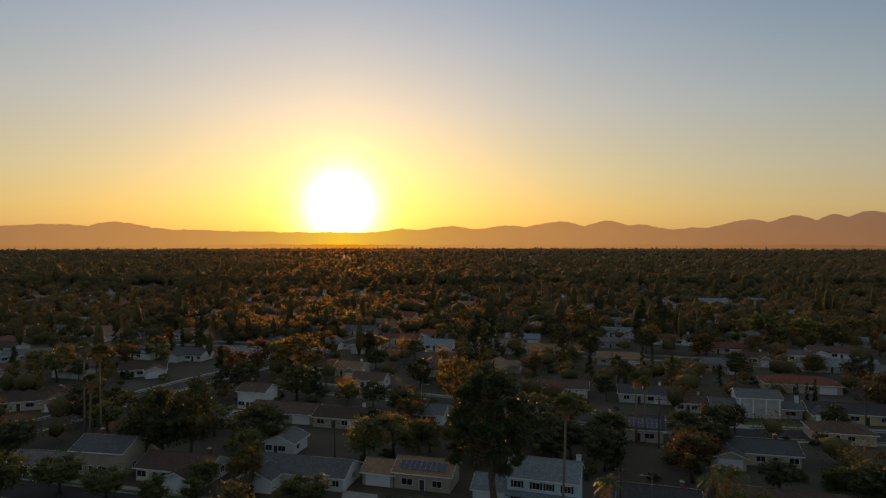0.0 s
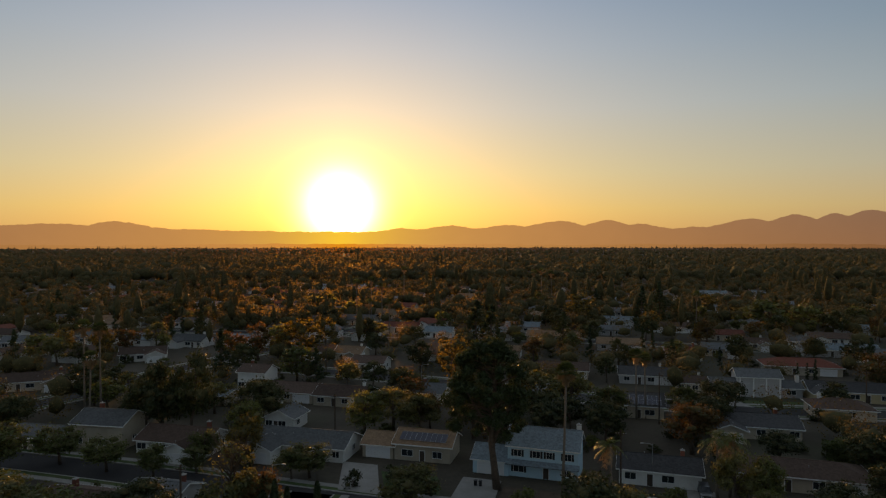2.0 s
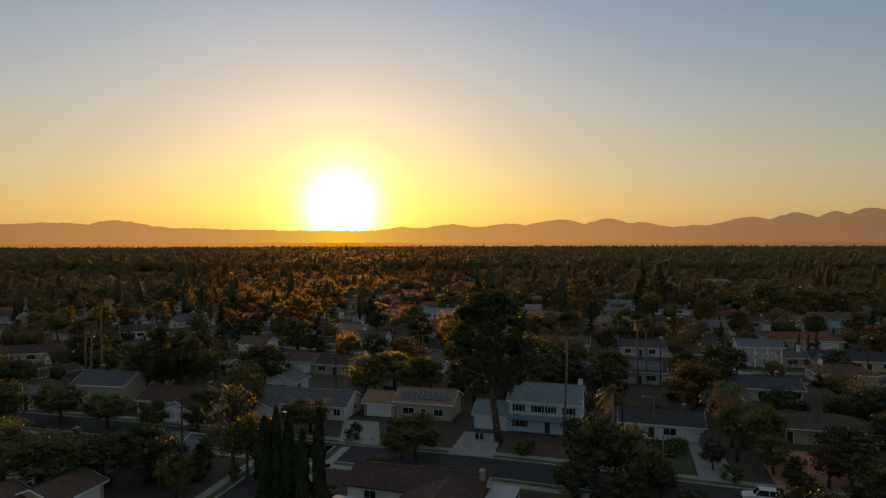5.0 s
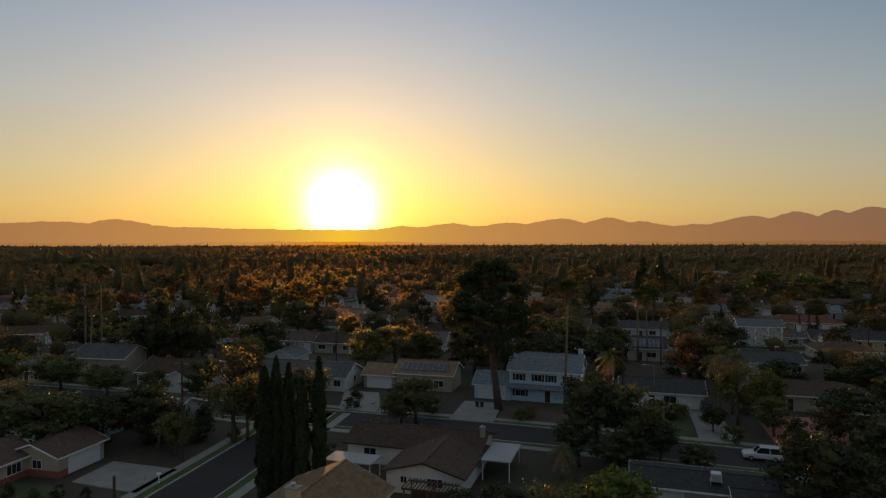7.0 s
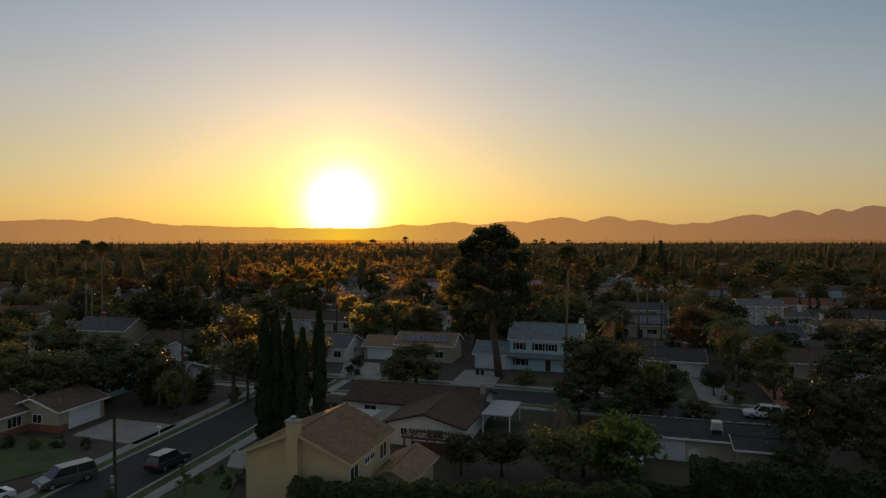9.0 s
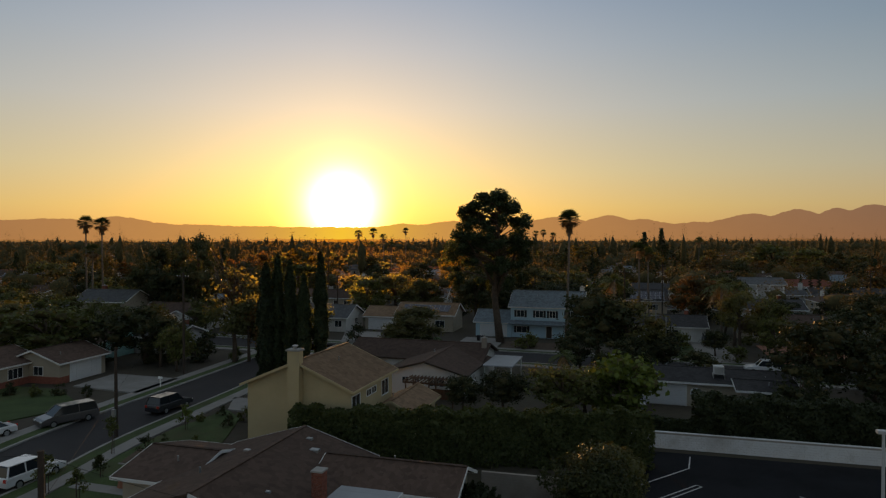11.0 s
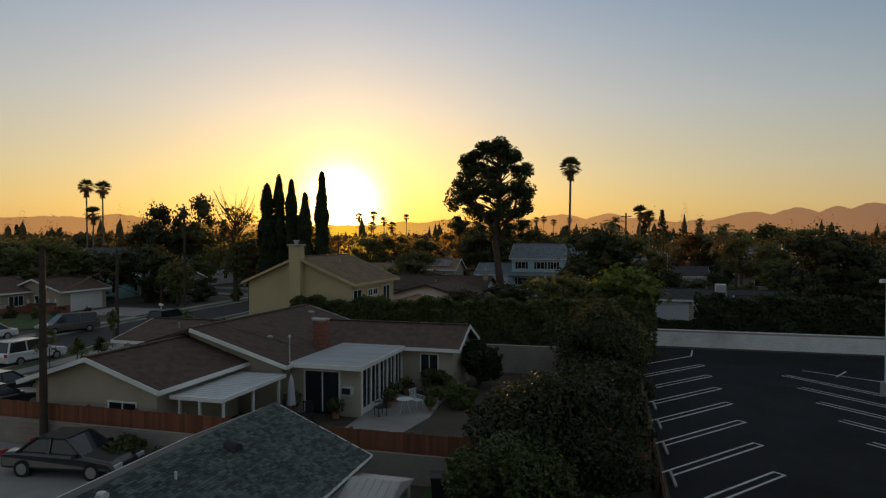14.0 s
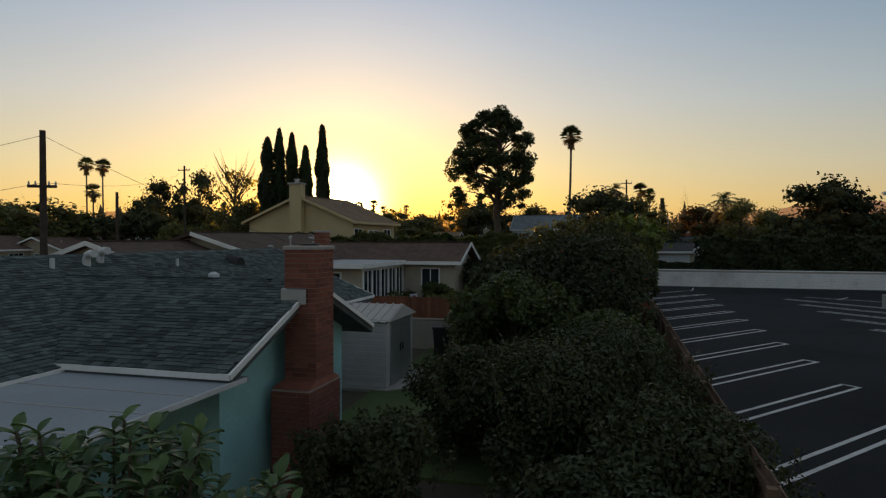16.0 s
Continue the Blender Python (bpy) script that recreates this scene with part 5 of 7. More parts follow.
KINDS = {
    "dark": [tree_mesh(11 + i, 10, 4.2, 28, 130, 0.27, "leaf_dark", "round") for i in range(3)],
    "mid": [tree_mesh(21 + i, 9, 3.8, 26, 130, 0.25, "leaf_mid", "round") for i in range(3)],
    "olive": [tree_mesh(31 + i, 9, 4.2, 26, 130, 0.25, "leaf_olive", "wide") for i in range(2)],
    "autumn": [tree_mesh(41 + i, 11, 4.6, 28, 110, 0.26, "leaf_autumn", "round") for i in range(2)],
    "rust": [tree_mesh(51 + i, 9, 3.6, 24, 110, 0.25, "leaf_rust", "round") for i in range(2)],
    "conifer": [tree_mesh(61 + i, 15, 3.4, 34, 110, 0.28, "leaf_conifer", "cone", base=0.08) for i in range(3)],
    "slim": [tree_mesh(71 + i, 12, 1.3, 20, 80, 0.26, "leaf_conifer", "cone", base=0.03, trunk_r=0.15) for i in range(2)],
    "bush": [tree_mesh(81 + i, 2.4, 1.7, 10, 60, 0.19, "leaf_dark", "round", trunk_r=0.08, base=0.0, ball=ROUGH_BALL) for i in range(2)],
    "dry_bush": [tree_mesh(86 + i, 2.2, 1.6, 10, 60, 0.19, "leaf_mid", "round", trunk_r=0.08, base=0.0, ball=ROUGH_BALL) for i in range(2)],
}
# leaner crowns for the trees that stand far off
LEAN = {
    "dark": [tree_mesh(14 + i, 10, 4.2, 24, 48, 0.42, "leaf_dark", "round", ball=ROUGH_BALL) for i in range(3)],
    "mid": [tree_mesh(24 + i, 9, 3.8, 22, 48, 0.4, "leaf_mid", "round", ball=ROUGH_BALL) for i in range(3)],
    "olive": [tree_mesh(34 + i, 9, 4.2, 22, 48, 0.4, "leaf_olive", "wide", ball=ROUGH_BALL) for i in range(2)],
    "autumn": [tree_mesh(44 + i, 11, 4.6, 24, 48, 0.4, "leaf_autumn", "round", ball=ROUGH_BALL) for i in range(2)],
    "rust": [tree_mesh(54 + i, 9, 3.6, 20, 48, 0.38, "leaf_rust", "round", ball=ROUGH_BALL) for i in range(2)],
    "conifer": [tree_mesh(64 + i, 15, 3.4, 28, 42, 0.42, "leaf_conifer", "cone", base=0.08, ball=ROUGH_BALL) for i in range(2)],
}
NATIVE = {"dark": 10, "mid": 9, "olive": 9, "autumn": 11, "rust": 9, "conifer": 15, "slim": 12, "bush": 2.4, "dry_bush": 2.2}
WORDS = {"dark": "dark green broadleaf tree with dense crown", "mid": "green broadleaf tree with uneven crown", "olive": "olive green spreading tree in a garden", "autumn": "yellowing autumn tree with loose crown", "rust": "rust-brown autumn tree with thin crown",
         "conifer": "dark conical conifer with dense needles", "slim": "slim dark column-shaped conifer", "bush": "rounded green garden shrub", "dry_bush": "rounded olive garden shrub"}
PROTO = {}
tree_rng = random.Random(77)


def plant(kind, x, y, height, wide=1.0, variant=None, label=""):
    pool = LEAN if y > 150 and kind in LEAN else KINDS
    i = tree_rng.randrange(len(pool[kind])) if variant is None else variant
    s = height / NATIVE[kind]
    shrub = "bush" in kind
    m = pose(x, y, 0, 0, 0, tree_rng.uniform(0, 360)) @ Matrix.Diagonal((s * wide, s * wide, s, 1))
    key = (kind, i, pool is LEAN)
    if key not in PROTO:
        root = thing("shrub" if shrub else "tree", label or WORDS[kind], "shrub" if shrub else "tree", m, "shrubs of the gardens" if shrub else "trees of the quarter")
        part("trunk", pool[kind][i][0], None, root)
        part("crown", pool[kind][i][1], None, root)
        PROTO[key] = root
        return root
    src = PROTO[key]
    keep = src.matrix_basis.copy()
    src.matrix_basis = Matrix.Identity(4)
    ob = copy_thing(src, m)
    src.matrix_basis = keep
    tagged(ob, label or WORDS[kind])
    return ob


def pine():
    """The tall open-crowned pine by the street."""
    rng = np.random.default_rng(5)
    root = thing("pine_tree", "tall dark pine with forked trunk and open ragged crown", "tree", pose(9.2, 107.5, 0))
    mb = MB()
    mb.tube([(0, 0, -0.3), (-0.5, 0, 4), (-1.0, 0, 8), (-0.7, 0.2, 13), (-0.3, 0, 19), (0.0, 0, 25)], [0.75, 0.6, 0.52, 0.38, 0.25, 0.08], 10)
    mb.tube([(-1.0, 0, 7.6), (0.6, 0.3, 11), (2.4, 0.4, 14.5), (2.9, 0.2, 19)], [0.4, 0.32, 0.24, 0.08], 8)
    mb.tube([(-0.9, 0, 9.5), (-3.0, -0.4, 13), (-5.6, -0.4, 17.5)], [0.32, 0.22, 0.07], 8)
    cs, ns = [], []
    clumps = []
    for i in range(178):
        z = 9.2 + 16.1 * rng.random() ** 0.85
        t = (z - 7.5) / 19.0
        r = 7.3 * (math.sin(math.pi * min(1, 0.26 + t * 0.66)) ** 0.7) * math.sqrt(rng.uniform(0.3, 1)) * (1.0 if t < 0.85 else 0.66)
        a = rng.uniform(0, 2 * math.pi)
        clumps.append((math.cos(a) * r - 1.95 + 0.9 * t, math.sin(a) * r * 0.8, z))
    for c in clumps:
        cr = rng.uniform(0.7, 1.35)
        o, d = soft_ball(rng, 160, 0.5)
        cs.append(np.array(c) + o * cr * [1, 1, 0.75])
        ns.append(d)
        if rng.random() < 0.5:
            st = Vector((-0.6 + 0.02 * c[2], 0, max(6.5, c[2] - 2.2)))
            mb.tube([st, st.lerp(Vector(c), 0.55) + Vector((0, 0, 0.3)), c], [0.15, 0.1, 0.03], 5)
    part("trunk", mb, M["bark"], root, smooth=True)
    part("crown", leaf_mesh("crown", np.concatenate(cs), np.concatenate(ns), 0.24, M["leaf_conifer"], rng, 2.2), None, root)


def cypress(x, y, h, r, seed):
    rng = np.random.default_rng(seed)
    root = thing("cypress_tree", "tall narrow dark cypress beside the street", "tree", pose(x, y, 0), "row of cypresses")
    part("trunk", MB().tube([(0, 0, -0.2), (0, 0, h * 0.5), (0, 0, h * 0.95)], [0.2, 0.12, 0.02], 6), M["bark"], root)
    n = int(900 * h)
    z = h * (1 - rng.random(n) ** 0.8 * 0.985)
    t = z / h
    prof = r * np.minimum(1.0, 1.75 * (1 - t) ** 0.5) * (0.72 + 0.28 * np.minimum(1, t * 6)) * (0.82 + 0.1 * np.sin(t * 23 + seed) + 0.08 * np.sin(t * 47))
    a = rng.uniform(0, 2 * math.pi, n)
    lump = 1 + 0.13 * np.sin(a * 3 + t * 18 + seed) + 0.08 * np.sin(a * 7 - t * 30)
    rad = prof * lump * np.sqrt(rng.uniform(0.45, 1.0, n))
    c = np.stack([np.cos(a) * rad, np.sin(a) * rad, z], 1)
    part("crown", leaf_mesh("crown", c, np.stack([np.cos(a), np.sin(a), 0.3 + 0 * a], 1), 0.17, M["leaf_conifer"], rng, 2.4, 0.5), None, root)


def palm_meshes(h, crown, fronds, seed, fan=True):
    rng = np.random.default_rng(seed)
    bend_x = rng.normal(0, 0.25)
    mb = MB().tube([(0, 0, -0.2), (bend_x * 0.3, 0, h * 0.3), (bend_x * 0.8, 0, h * 0.65), (bend_x, 0, h)], [0.32, 0.22, 0.18, 0.17], 8)
    green, dry = MB(), MB()
    for i in range(fronds):
        a = rng.uniform(0, 2 * math.pi)
        el = rng.uniform(-0.95, 1.4)
        target = green if el > -0.35 else dry
        d = Vector((math.cos(a) * math.cos(el), math.sin(a) * math.cos(el), math.sin(el)))
        side = d.cross(Vector((0, 0, 1)))
        side = side.normalized() if side.length > 0.01 else Vector((1, 0, 0))
        o = Vector((bend_x, 0, h))
        stalk = crown * (0.42 if fan else 0.15)
        tip = o + d * stalk - Vector((0, 0, 0.05))
        target.tube([o, tip], [0.035, 0.02], 4, False)
        if fan:
            for j in range(11):
                w = (j - 5) / 5 * 1.25
                q = (d * math.cos(w) + side * math.sin(w)).normalized()
                e = tip + q * crown * 0.6 - Vector((0, 0, crown * 0.06))
                s = side.cross(q).normalized().cross(q) * 0.07
                m1 = tip + q * crown * 0.3
                target.add([tip, m1 + s, e, m1 - s], [(0, 1, 2), (0, 2, 3)])
        else:
            pts = [o + d * crown * t - Vector((0, 0, crown * 0.55 * t * t)) for t in (0.15, 0.4, 0.65, 0.85, 1.0)]
            target.tube(pts, [0.03, 0.025, 0.02, 0.012, 0.006], 4, False)
            for p0, p1 in zip(pts, pts[1:]):
                for s in (-1, 1):
                    for f in (0.0, 0.25, 0.5, 0.75):
                        b0 = p0.lerp(p1, f)
                        e = b0 + side * s * crown * 0.22 + (p1 - p0) * 0.6 - Vector((0, 0, crown * 0.1))
                        target.add([b0, b0.lerp(p1, 0.25), e], [(0, 1, 2)])
    if fan:
        for i in range(70):
            a, z = rng.uniform(0, 2 * math.pi), h - rng.uniform(0.1, crown * 0.75)
            p = Vector((bend_x + math.cos(a) * 0.18, math.sin(a) * 0.18, z))
            out = Vector((math.cos(a), math.sin(a), 0))
            e = p + out * crown * 0.22 - Vector((0, 0, crown * 0.5))
            s = Vector((-out.y, out.x, 0)) * 0.13
            dry.add([p - s * 0.3, p + s * 0.3, e + s, e - s], [(0, 1, 2), (0, 2, 3)])
    return mb.mesh("trunk", M["palm_bark"], True), green.mesh("fronds", M["palm_leaf"]), dry.mesh("dry_fronds", M["palm_skirt"])


def palm(x, y, h, crown=2.3, seed=1, fan=True, fronds=46, label="tall slender fan palm with shaggy dry skirt"):
    root = thing("palm_tree", label, "palm", pose(x, y, 0), "palms of the quarter")
    a, b, c = palm_meshes(h, crown, fronds, seed, fan)
    part("trunk", a, None, root)
    part("fronds", b, None, root)
    part("dry_fronds", c, None, root, "brown dry fronds")
    return root


pine()
for i, (x, y, h, r) in enumerate([(-19.9, 69.4, 15.0, 1.1), (-18.7, 69.8, 16.0, 0.8), (-17.15, 69.1, 15.4, 0.85), (-15.5, 68.3, 13.9, 0.9), (-13.75, 68.6, 16.2, 0.85)]):
    cypress(x, y, h, r, 100 + i)
palm(19.8, 104.4, 20.9, 2.0, 3, fronds=60)
palm(-87.5, 154.0, 21.8, 2.2, 4)
palm(-83.0, 153.0, 21.4, 2.2, 5)
palm(-83.5, 149.0, 15.0, 2.2, 6)
palm(14.0, 76.0, 3.6, 1.9, 7, fan=False, fronds=30, label="small feathery palm in a front garden")
palm(26.0, 96.5, 11.3, 2.6, 8, fan=False, fronds=34, label="feather palm above dark trees")
palm(46.0, 150.0, 15.5, 2.0, 9)
palm(48.5, 151.0, 14.5, 1.8, 10)
palm(44.8, 103.0, 10.2, 3.2, 12, fan=False, fronds=34, label="arching feather palm among dark trees")
palm(47.6, 104.5, 9.4, 3.0, 13, fan=False, fronds=34, label="arching feather palm among dark trees")
for i, (x, y, h) in enumerate([(-45, 330, 21), (-38, 334, 22), (-32, 333, 19), (-26, 420, 24), (60, 420, 22), (66, 425, 23), (74, 430, 21), (84, 430, 22), (-24, 285, 15), (-33, 283, 15), (120, 300, 17)]):
    palm(x, y, h, 2.6, 20 + i, fronds=34)

# kind, x, y, height, width factor
SPOTS = [
    ("dark", 55, 75, 8, 1.3), ("dark", 61, 70, 8.5, 1.3), ("dark", 58, 90, 7.5, 1.3), ("dark", 66, 82, 9, 1.4), ("dark", 53, 66, 7.5, 1.3), ("dark", 50, 74, 6, 1.2), ("mid", 60, 62, 8, 1.3), ("dark", 46, 68, 5, 1.2), ("dark", 40, 94, 4, 1.2), ("dark", 25, 92.5, 6, 1.2),
    ("dark", 70, 88, 9, 1.4), ("dark", 74, 78, 9, 1.4), ("dark", 47, 82, 4, 1.3), ("dark", 21, 77, 5, 1.3), ("dark", 17, 80, 6, 1.2), ("dark", 30, 76, 4, 1.4), ("dark", 24, 79, 5, 1.3), ("dark", 64, 120, 6, 1.5), ("dark", 52, 118, 6, 1.3), ("dark", -60, 136, 16, 0.78), ("dark", -55, 137, 18, 0.72), ("dark", -63.5, 135, 13, 0.85),
    ("bare", -30.2, 90, 14.0, 0.95), ("olive", -28.5, 91, 9.5, 0.8), ("rust", -26.5, 92, 9, 1.0), ("mid", -36, 84, 6, 1.0),
    ("autumn", -50, 224, 15, 1.25), ("autumn", 3.5, 178, 15, 0.9), ("olive", -4.5, 99.5, 7.0, 1.5), ("olive", -6.8, 98.5, 5.6, 1.2),
    ("dark", 20.6, 86, 10.5, 1.2), ("olive", 24.5, 84.5, 9.5, 1.1), ("dark", 30.5, 92, 5.6, 1.2), ("dark", 28.0, 82, 5, 1.2),
    ("dark", 36.6, 62, 9.7, 1.1), ("dark", 42, 58, 7.2, 1.4), ("dark", 48, 60, 8.4, 1.3), ("dark", 33, 58, 5.6, 1.0),
    ("olive", 45.5, 98, 9.5, 0.9), ("mid", 50.5, 99, 8.5, 0.9), ("mid", 48, 92, 6, 1.0), ("rust", 53, 87, 6, 1.2), ("rust", 57, 84, 5, 1.2),
    ("mid", 10.5, 60, 6.2, 1.3), ("bright", 16.5, 61, 6.0, 1.2), ("mid", 13.5, 62, 5.4, 1.2), ("dark", 5.5, 62, 4.6, 1.3), ("dark", 1.5, 62.5, 4.0, 1.2),
    ("mid", -55, 85, 9.5, 1.6), ("olive", -62, 88, 9, 1.6), ("mid", -68, 92, 10, 1.5), ("dark", -43, 90, 8, 1.3), ("dark", -39.5, 87, 7, 1.2), ("dark", -48, 88, 7, 1.3),
    ("mid", -45, 115, 5, 1.2), ("mid", -52, 113, 6, 1.2), ("autumn", -37, 118, 9.5, 0.9), ("mid", -41, 131, 9, 1.0), ("mid", -24, 113, 6.5, 1.5), ("olive", -27, 112, 5.5, 1.2),
    ("olive", -5, 138, 9, 1.1), ("olive", -11, 140, 10, 1.3), ("rust", -3, 143, 8, 1.0), ("dark", 21, 135, 8, 1.4), ("dark", 28, 138, 8, 1.4), ("dark", 34, 132, 9, 1.2), ("dark", 13, 138, 9, 1.2),
    ("dark", 64, 148, 10, 1.2), ("mid", 57, 150, 8, 1.1), ("dark", 60, 140, 8, 1.2), ("dark", 53, 133, 9, 1.4), ("dark", 74, 160, 7, 1.0), ("dark", 98, 158, 7, 1.3),
    ("mid", 110, 126, 7, 1.2), ("mid", 80, 122, 5, 1.8), ("mid", 88, 120, 5, 1.8), ("mid", 95, 118, 6, 1.6), ("dark", 76, 112, 8, 1.3), ("dark", 86, 106, 9, 1.4), ("dark", 70, 96, 8, 1.4), ("dark", 80, 92, 9, 1.5),
    ("slim", 52, 222, 14, 1.0), ("slim", 71, 226, 13, 1.0), ("slim", 74, 222, 12, 1.0), ("slim", 101, 180, 8, 1.2), ("slim", 104, 180, 8, 1.2), ("slim", 107, 181, 9, 1.2),
    ("conifer", -100, 260, 15, 1.0), ("slim", -116, 270, 16, 1.0), ("slim", -112, 272, 15, 1.0), ("slim", -107, 274, 15, 1.0), ("conifer", 14, 250, 20, 1.3), ("conifer", 20, 252, 18, 1.3),
    ("conifer", 95, 300, 22, 1.0), ("conifer", 104, 305, 24, 0.9), ("autumn", 70, 330, 15, 1.3), ("mid", 150, 285, 16, 1.5), ("mid", 160, 280, 14, 1.4),
    ("dark", -112, 150, 7, 1.3), ("rust", -98, 140, 8, 1.0), ("dark", -105, 142, 7, 1.1), ("dark", -92, 178, 7, 1.4), ("olive", -85, 170, 7, 1.2), ("dark", -78, 168, 8, 1.1), ("mid", -73, 120, 8, 1.3), ("mid", -82, 116, 9, 1.4), ("mid", -62, 116, 7, 1.3),
    ("rust", -66, 225, 13, 1.0), ("rust", -74, 222, 12, 1.1), ("mid", -60, 230, 12, 1.0), ("dark", -20, 180, 8, 1.2), ("dark", -12, 172, 8, 1.2), ("rust", -8, 164, 8, 1.2),
]
KINDS["bare"] = [tree_mesh(95, 13, 4.0, 30, 40, 0.3, "leaf_olive", "round", trunk_r=0.3, base=0.2, bare=True)]
NATIVE["bare"], WORDS["bare"] = 13, "half-bare brown street tree with thin twigs"
KINDS["bright"] = [tree_mesh(91, 6, 3.0, 22, 110, 0.32, "leaf_bright", "round", trunk_r=0.15, base=0.1)]
NATIVE["bright"], WORDS["bright"] = 6, "fresh green leafy tree behind the hedge"
for kind, x, y, h, wide in SPOTS:
    plant(kind, x, y, h, wide)
    TAKEN.append((x, y, 1.5))

# trees and shrubs between the houses
rng = random.Random(5)
made = 0
while made < 190:
    y = 85 + 330 * rng.random() ** 0.8
    x = rng.uniform(-0.78, 0.78) * y
    r = 2.0
    if not free(x, y, r) or on_road(x, y, 6.5) or (y < 125 and -32 < x < 62):
        continue
    kind = rng.choices(("dark", "mid", "olive", "autumn", "rust", "conifer", "slim", "bush", "dry_bush"), (24, 18, 14, 6, 8, 10, 4, 8, 6))[0]
    h = NATIVE[kind] * rng.uniform(0.65, 1.2)
    plant(kind, x, y, h, rng.uniform(0.9, 1.35))
    TAKEN.append((x, y, 1.8))
    made += 1

made = 0
while made < 150:
    y = 84 + 150 * rng.random()
    x = rng.uniform(-0.72, 0.72) * y
    if on_road(x, y, 6.0) or not free(x, y, -1.5):
        continue
    plant("bush" if made % 3 else "dry_bush", x, y, rng.uniform(1.2, 3.0), rng.uniform(0.9, 1.5))
    made += 1


def woods(name, start, end, power, mat, label, seed, n):
    """The wooded plain up to the horizon: thousands of crowns of loose leaf clumps, too far to count."""
    rng = np.random.default_rng(seed)
    cs, ns, sz = [], [], []
    unit, sides = unit_ball(1)
    core_v, core_f = [], []
    y = start + (end - start) * rng.random(n) ** power
    x = rng.uniform(-0.8, 0.8, n) * (y + 40)
    house_xy = np.array([(a, b) for a, b, c in TAKEN if c > 5])
    for xi, yi in zip(x, y):
        if yi < 760 and (np.min((house_xy[:, 0] - xi) ** 2 + (house_xy[:, 1] - yi) ** 2) < (170 if yi < 330 else 95) or on_road(xi, yi, 6.5)):
            continue
        tall = rng.random() < (0.07 if yi > 400 else 0.05)
        h = rng.uniform(12, 26) if tall else rng.uniform(5, 11)
        if 650 < yi < 2600:
            h *= rng.uniform(0.9, 1.2) if tall else rng.uniform(1.2, 2.0)
        r = min(h, 21) * (rng.uniform(0.16, 0.3) if tall else rng.uniform(0.45, 0.72))
        k = 360 if yi < 300 else 84 if yi < 700 else 22 if yi < 1600 else 7
        o, d = on_ball(rng, k, 0.5)
        if tall:
            t = (o[:, 2:3] + 1) / 2
            o[:, :2] *= 1.1 * (1 - t) ** 0.6 + 0.15
        o[:, :2] *= rng.uniform(0.85, 1.2)
        cs.append(np.array([xi, yi, h * 0.53]) + o * [r, r, h * 0.5])
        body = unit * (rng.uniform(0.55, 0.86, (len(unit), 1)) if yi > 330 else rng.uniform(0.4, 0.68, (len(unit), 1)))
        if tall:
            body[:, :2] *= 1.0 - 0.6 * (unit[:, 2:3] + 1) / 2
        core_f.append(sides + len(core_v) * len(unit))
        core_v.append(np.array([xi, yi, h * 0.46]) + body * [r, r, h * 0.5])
        ns.append(d)
        sz.append(np.full(k, (0.32 if yi < 300 else 0.62 if yi < 700 else 1.4 if yi < 1600 else 2.6) * (0.75 if tall else 1.0)))
    me = leaf_mesh(name, np.concatenate(cs), np.concatenate(ns), np.concatenate(sz), M[mat], rng, 1.3, cores=(np.concatenate(core_v), np.concatenate(core_f)) if core_v else None)
    tagged(new(name, me), label, "woods", kind="stuff")


M["woods"] = leaf_material("valley_trees", (0.09, 0.084, 0.034), (0.16, 0.125, 0.052), (1.6, 1.1, 0.4), 0.36, onward=0.2)


def painted_haze_woods():
    """Far woods as a backdrop of distance: haze painted on as emission, brighter towards the sun."""
    m = leaf_material("painted_haze_trees", (0.03, 0.04, 0.018), (0.07, 0.06, 0.03), (1.4, 1.1, 0.5), 0.2)
    k = Nodes(m.node_tree, False)
    out = [n for n in k.tree.nodes if n.type == "OUTPUT_MATERIAL"][0]
    leaf = out.inputs[0].links[0].from_socket
    where = k.add("ShaderNodeTexCoord").outputs["Object"]
    split = k.add("ShaderNodeSeparateXYZ")
    k.put(split.inputs[0], where)
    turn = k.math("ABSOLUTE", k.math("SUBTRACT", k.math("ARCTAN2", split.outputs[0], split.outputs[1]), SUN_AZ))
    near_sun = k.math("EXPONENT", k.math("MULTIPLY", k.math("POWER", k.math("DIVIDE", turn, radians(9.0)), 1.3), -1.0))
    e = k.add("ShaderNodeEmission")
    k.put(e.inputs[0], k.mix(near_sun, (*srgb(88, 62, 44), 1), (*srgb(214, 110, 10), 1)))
    # share of the painted haze, rising with distance
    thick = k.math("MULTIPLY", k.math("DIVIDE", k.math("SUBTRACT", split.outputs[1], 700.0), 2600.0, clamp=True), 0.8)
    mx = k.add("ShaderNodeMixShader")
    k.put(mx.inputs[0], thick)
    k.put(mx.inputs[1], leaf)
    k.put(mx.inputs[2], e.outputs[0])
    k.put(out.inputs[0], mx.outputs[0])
    return m


M["painted_haze_woods"] = painted_haze_woods()
woods("garden_woods", 118, 330, 0.75, "woods", "mixed garden trees between the houses", 4, 520)
woods("valley_woods", 300, 1250, 1.2, "woods", "dark green and brown treetops filling the valley", 9, 8600)
woods("backdrop_woods", 1200, 4450, 1.3, "painted_haze_woods", "hazy treetops at the far end of the valley", 10, 8000)

# ---- walls and fences ----
def along(line, t0=0.0):
    a, b = Vector((*line[0], 0)), Vector((*line[1], 0))
    return Matrix.Translation(a) @ pose(0, 0, 0, 0, 0, math.degrees(math.atan2(b.y - a.y, b.x - a.x))), (b - a).length


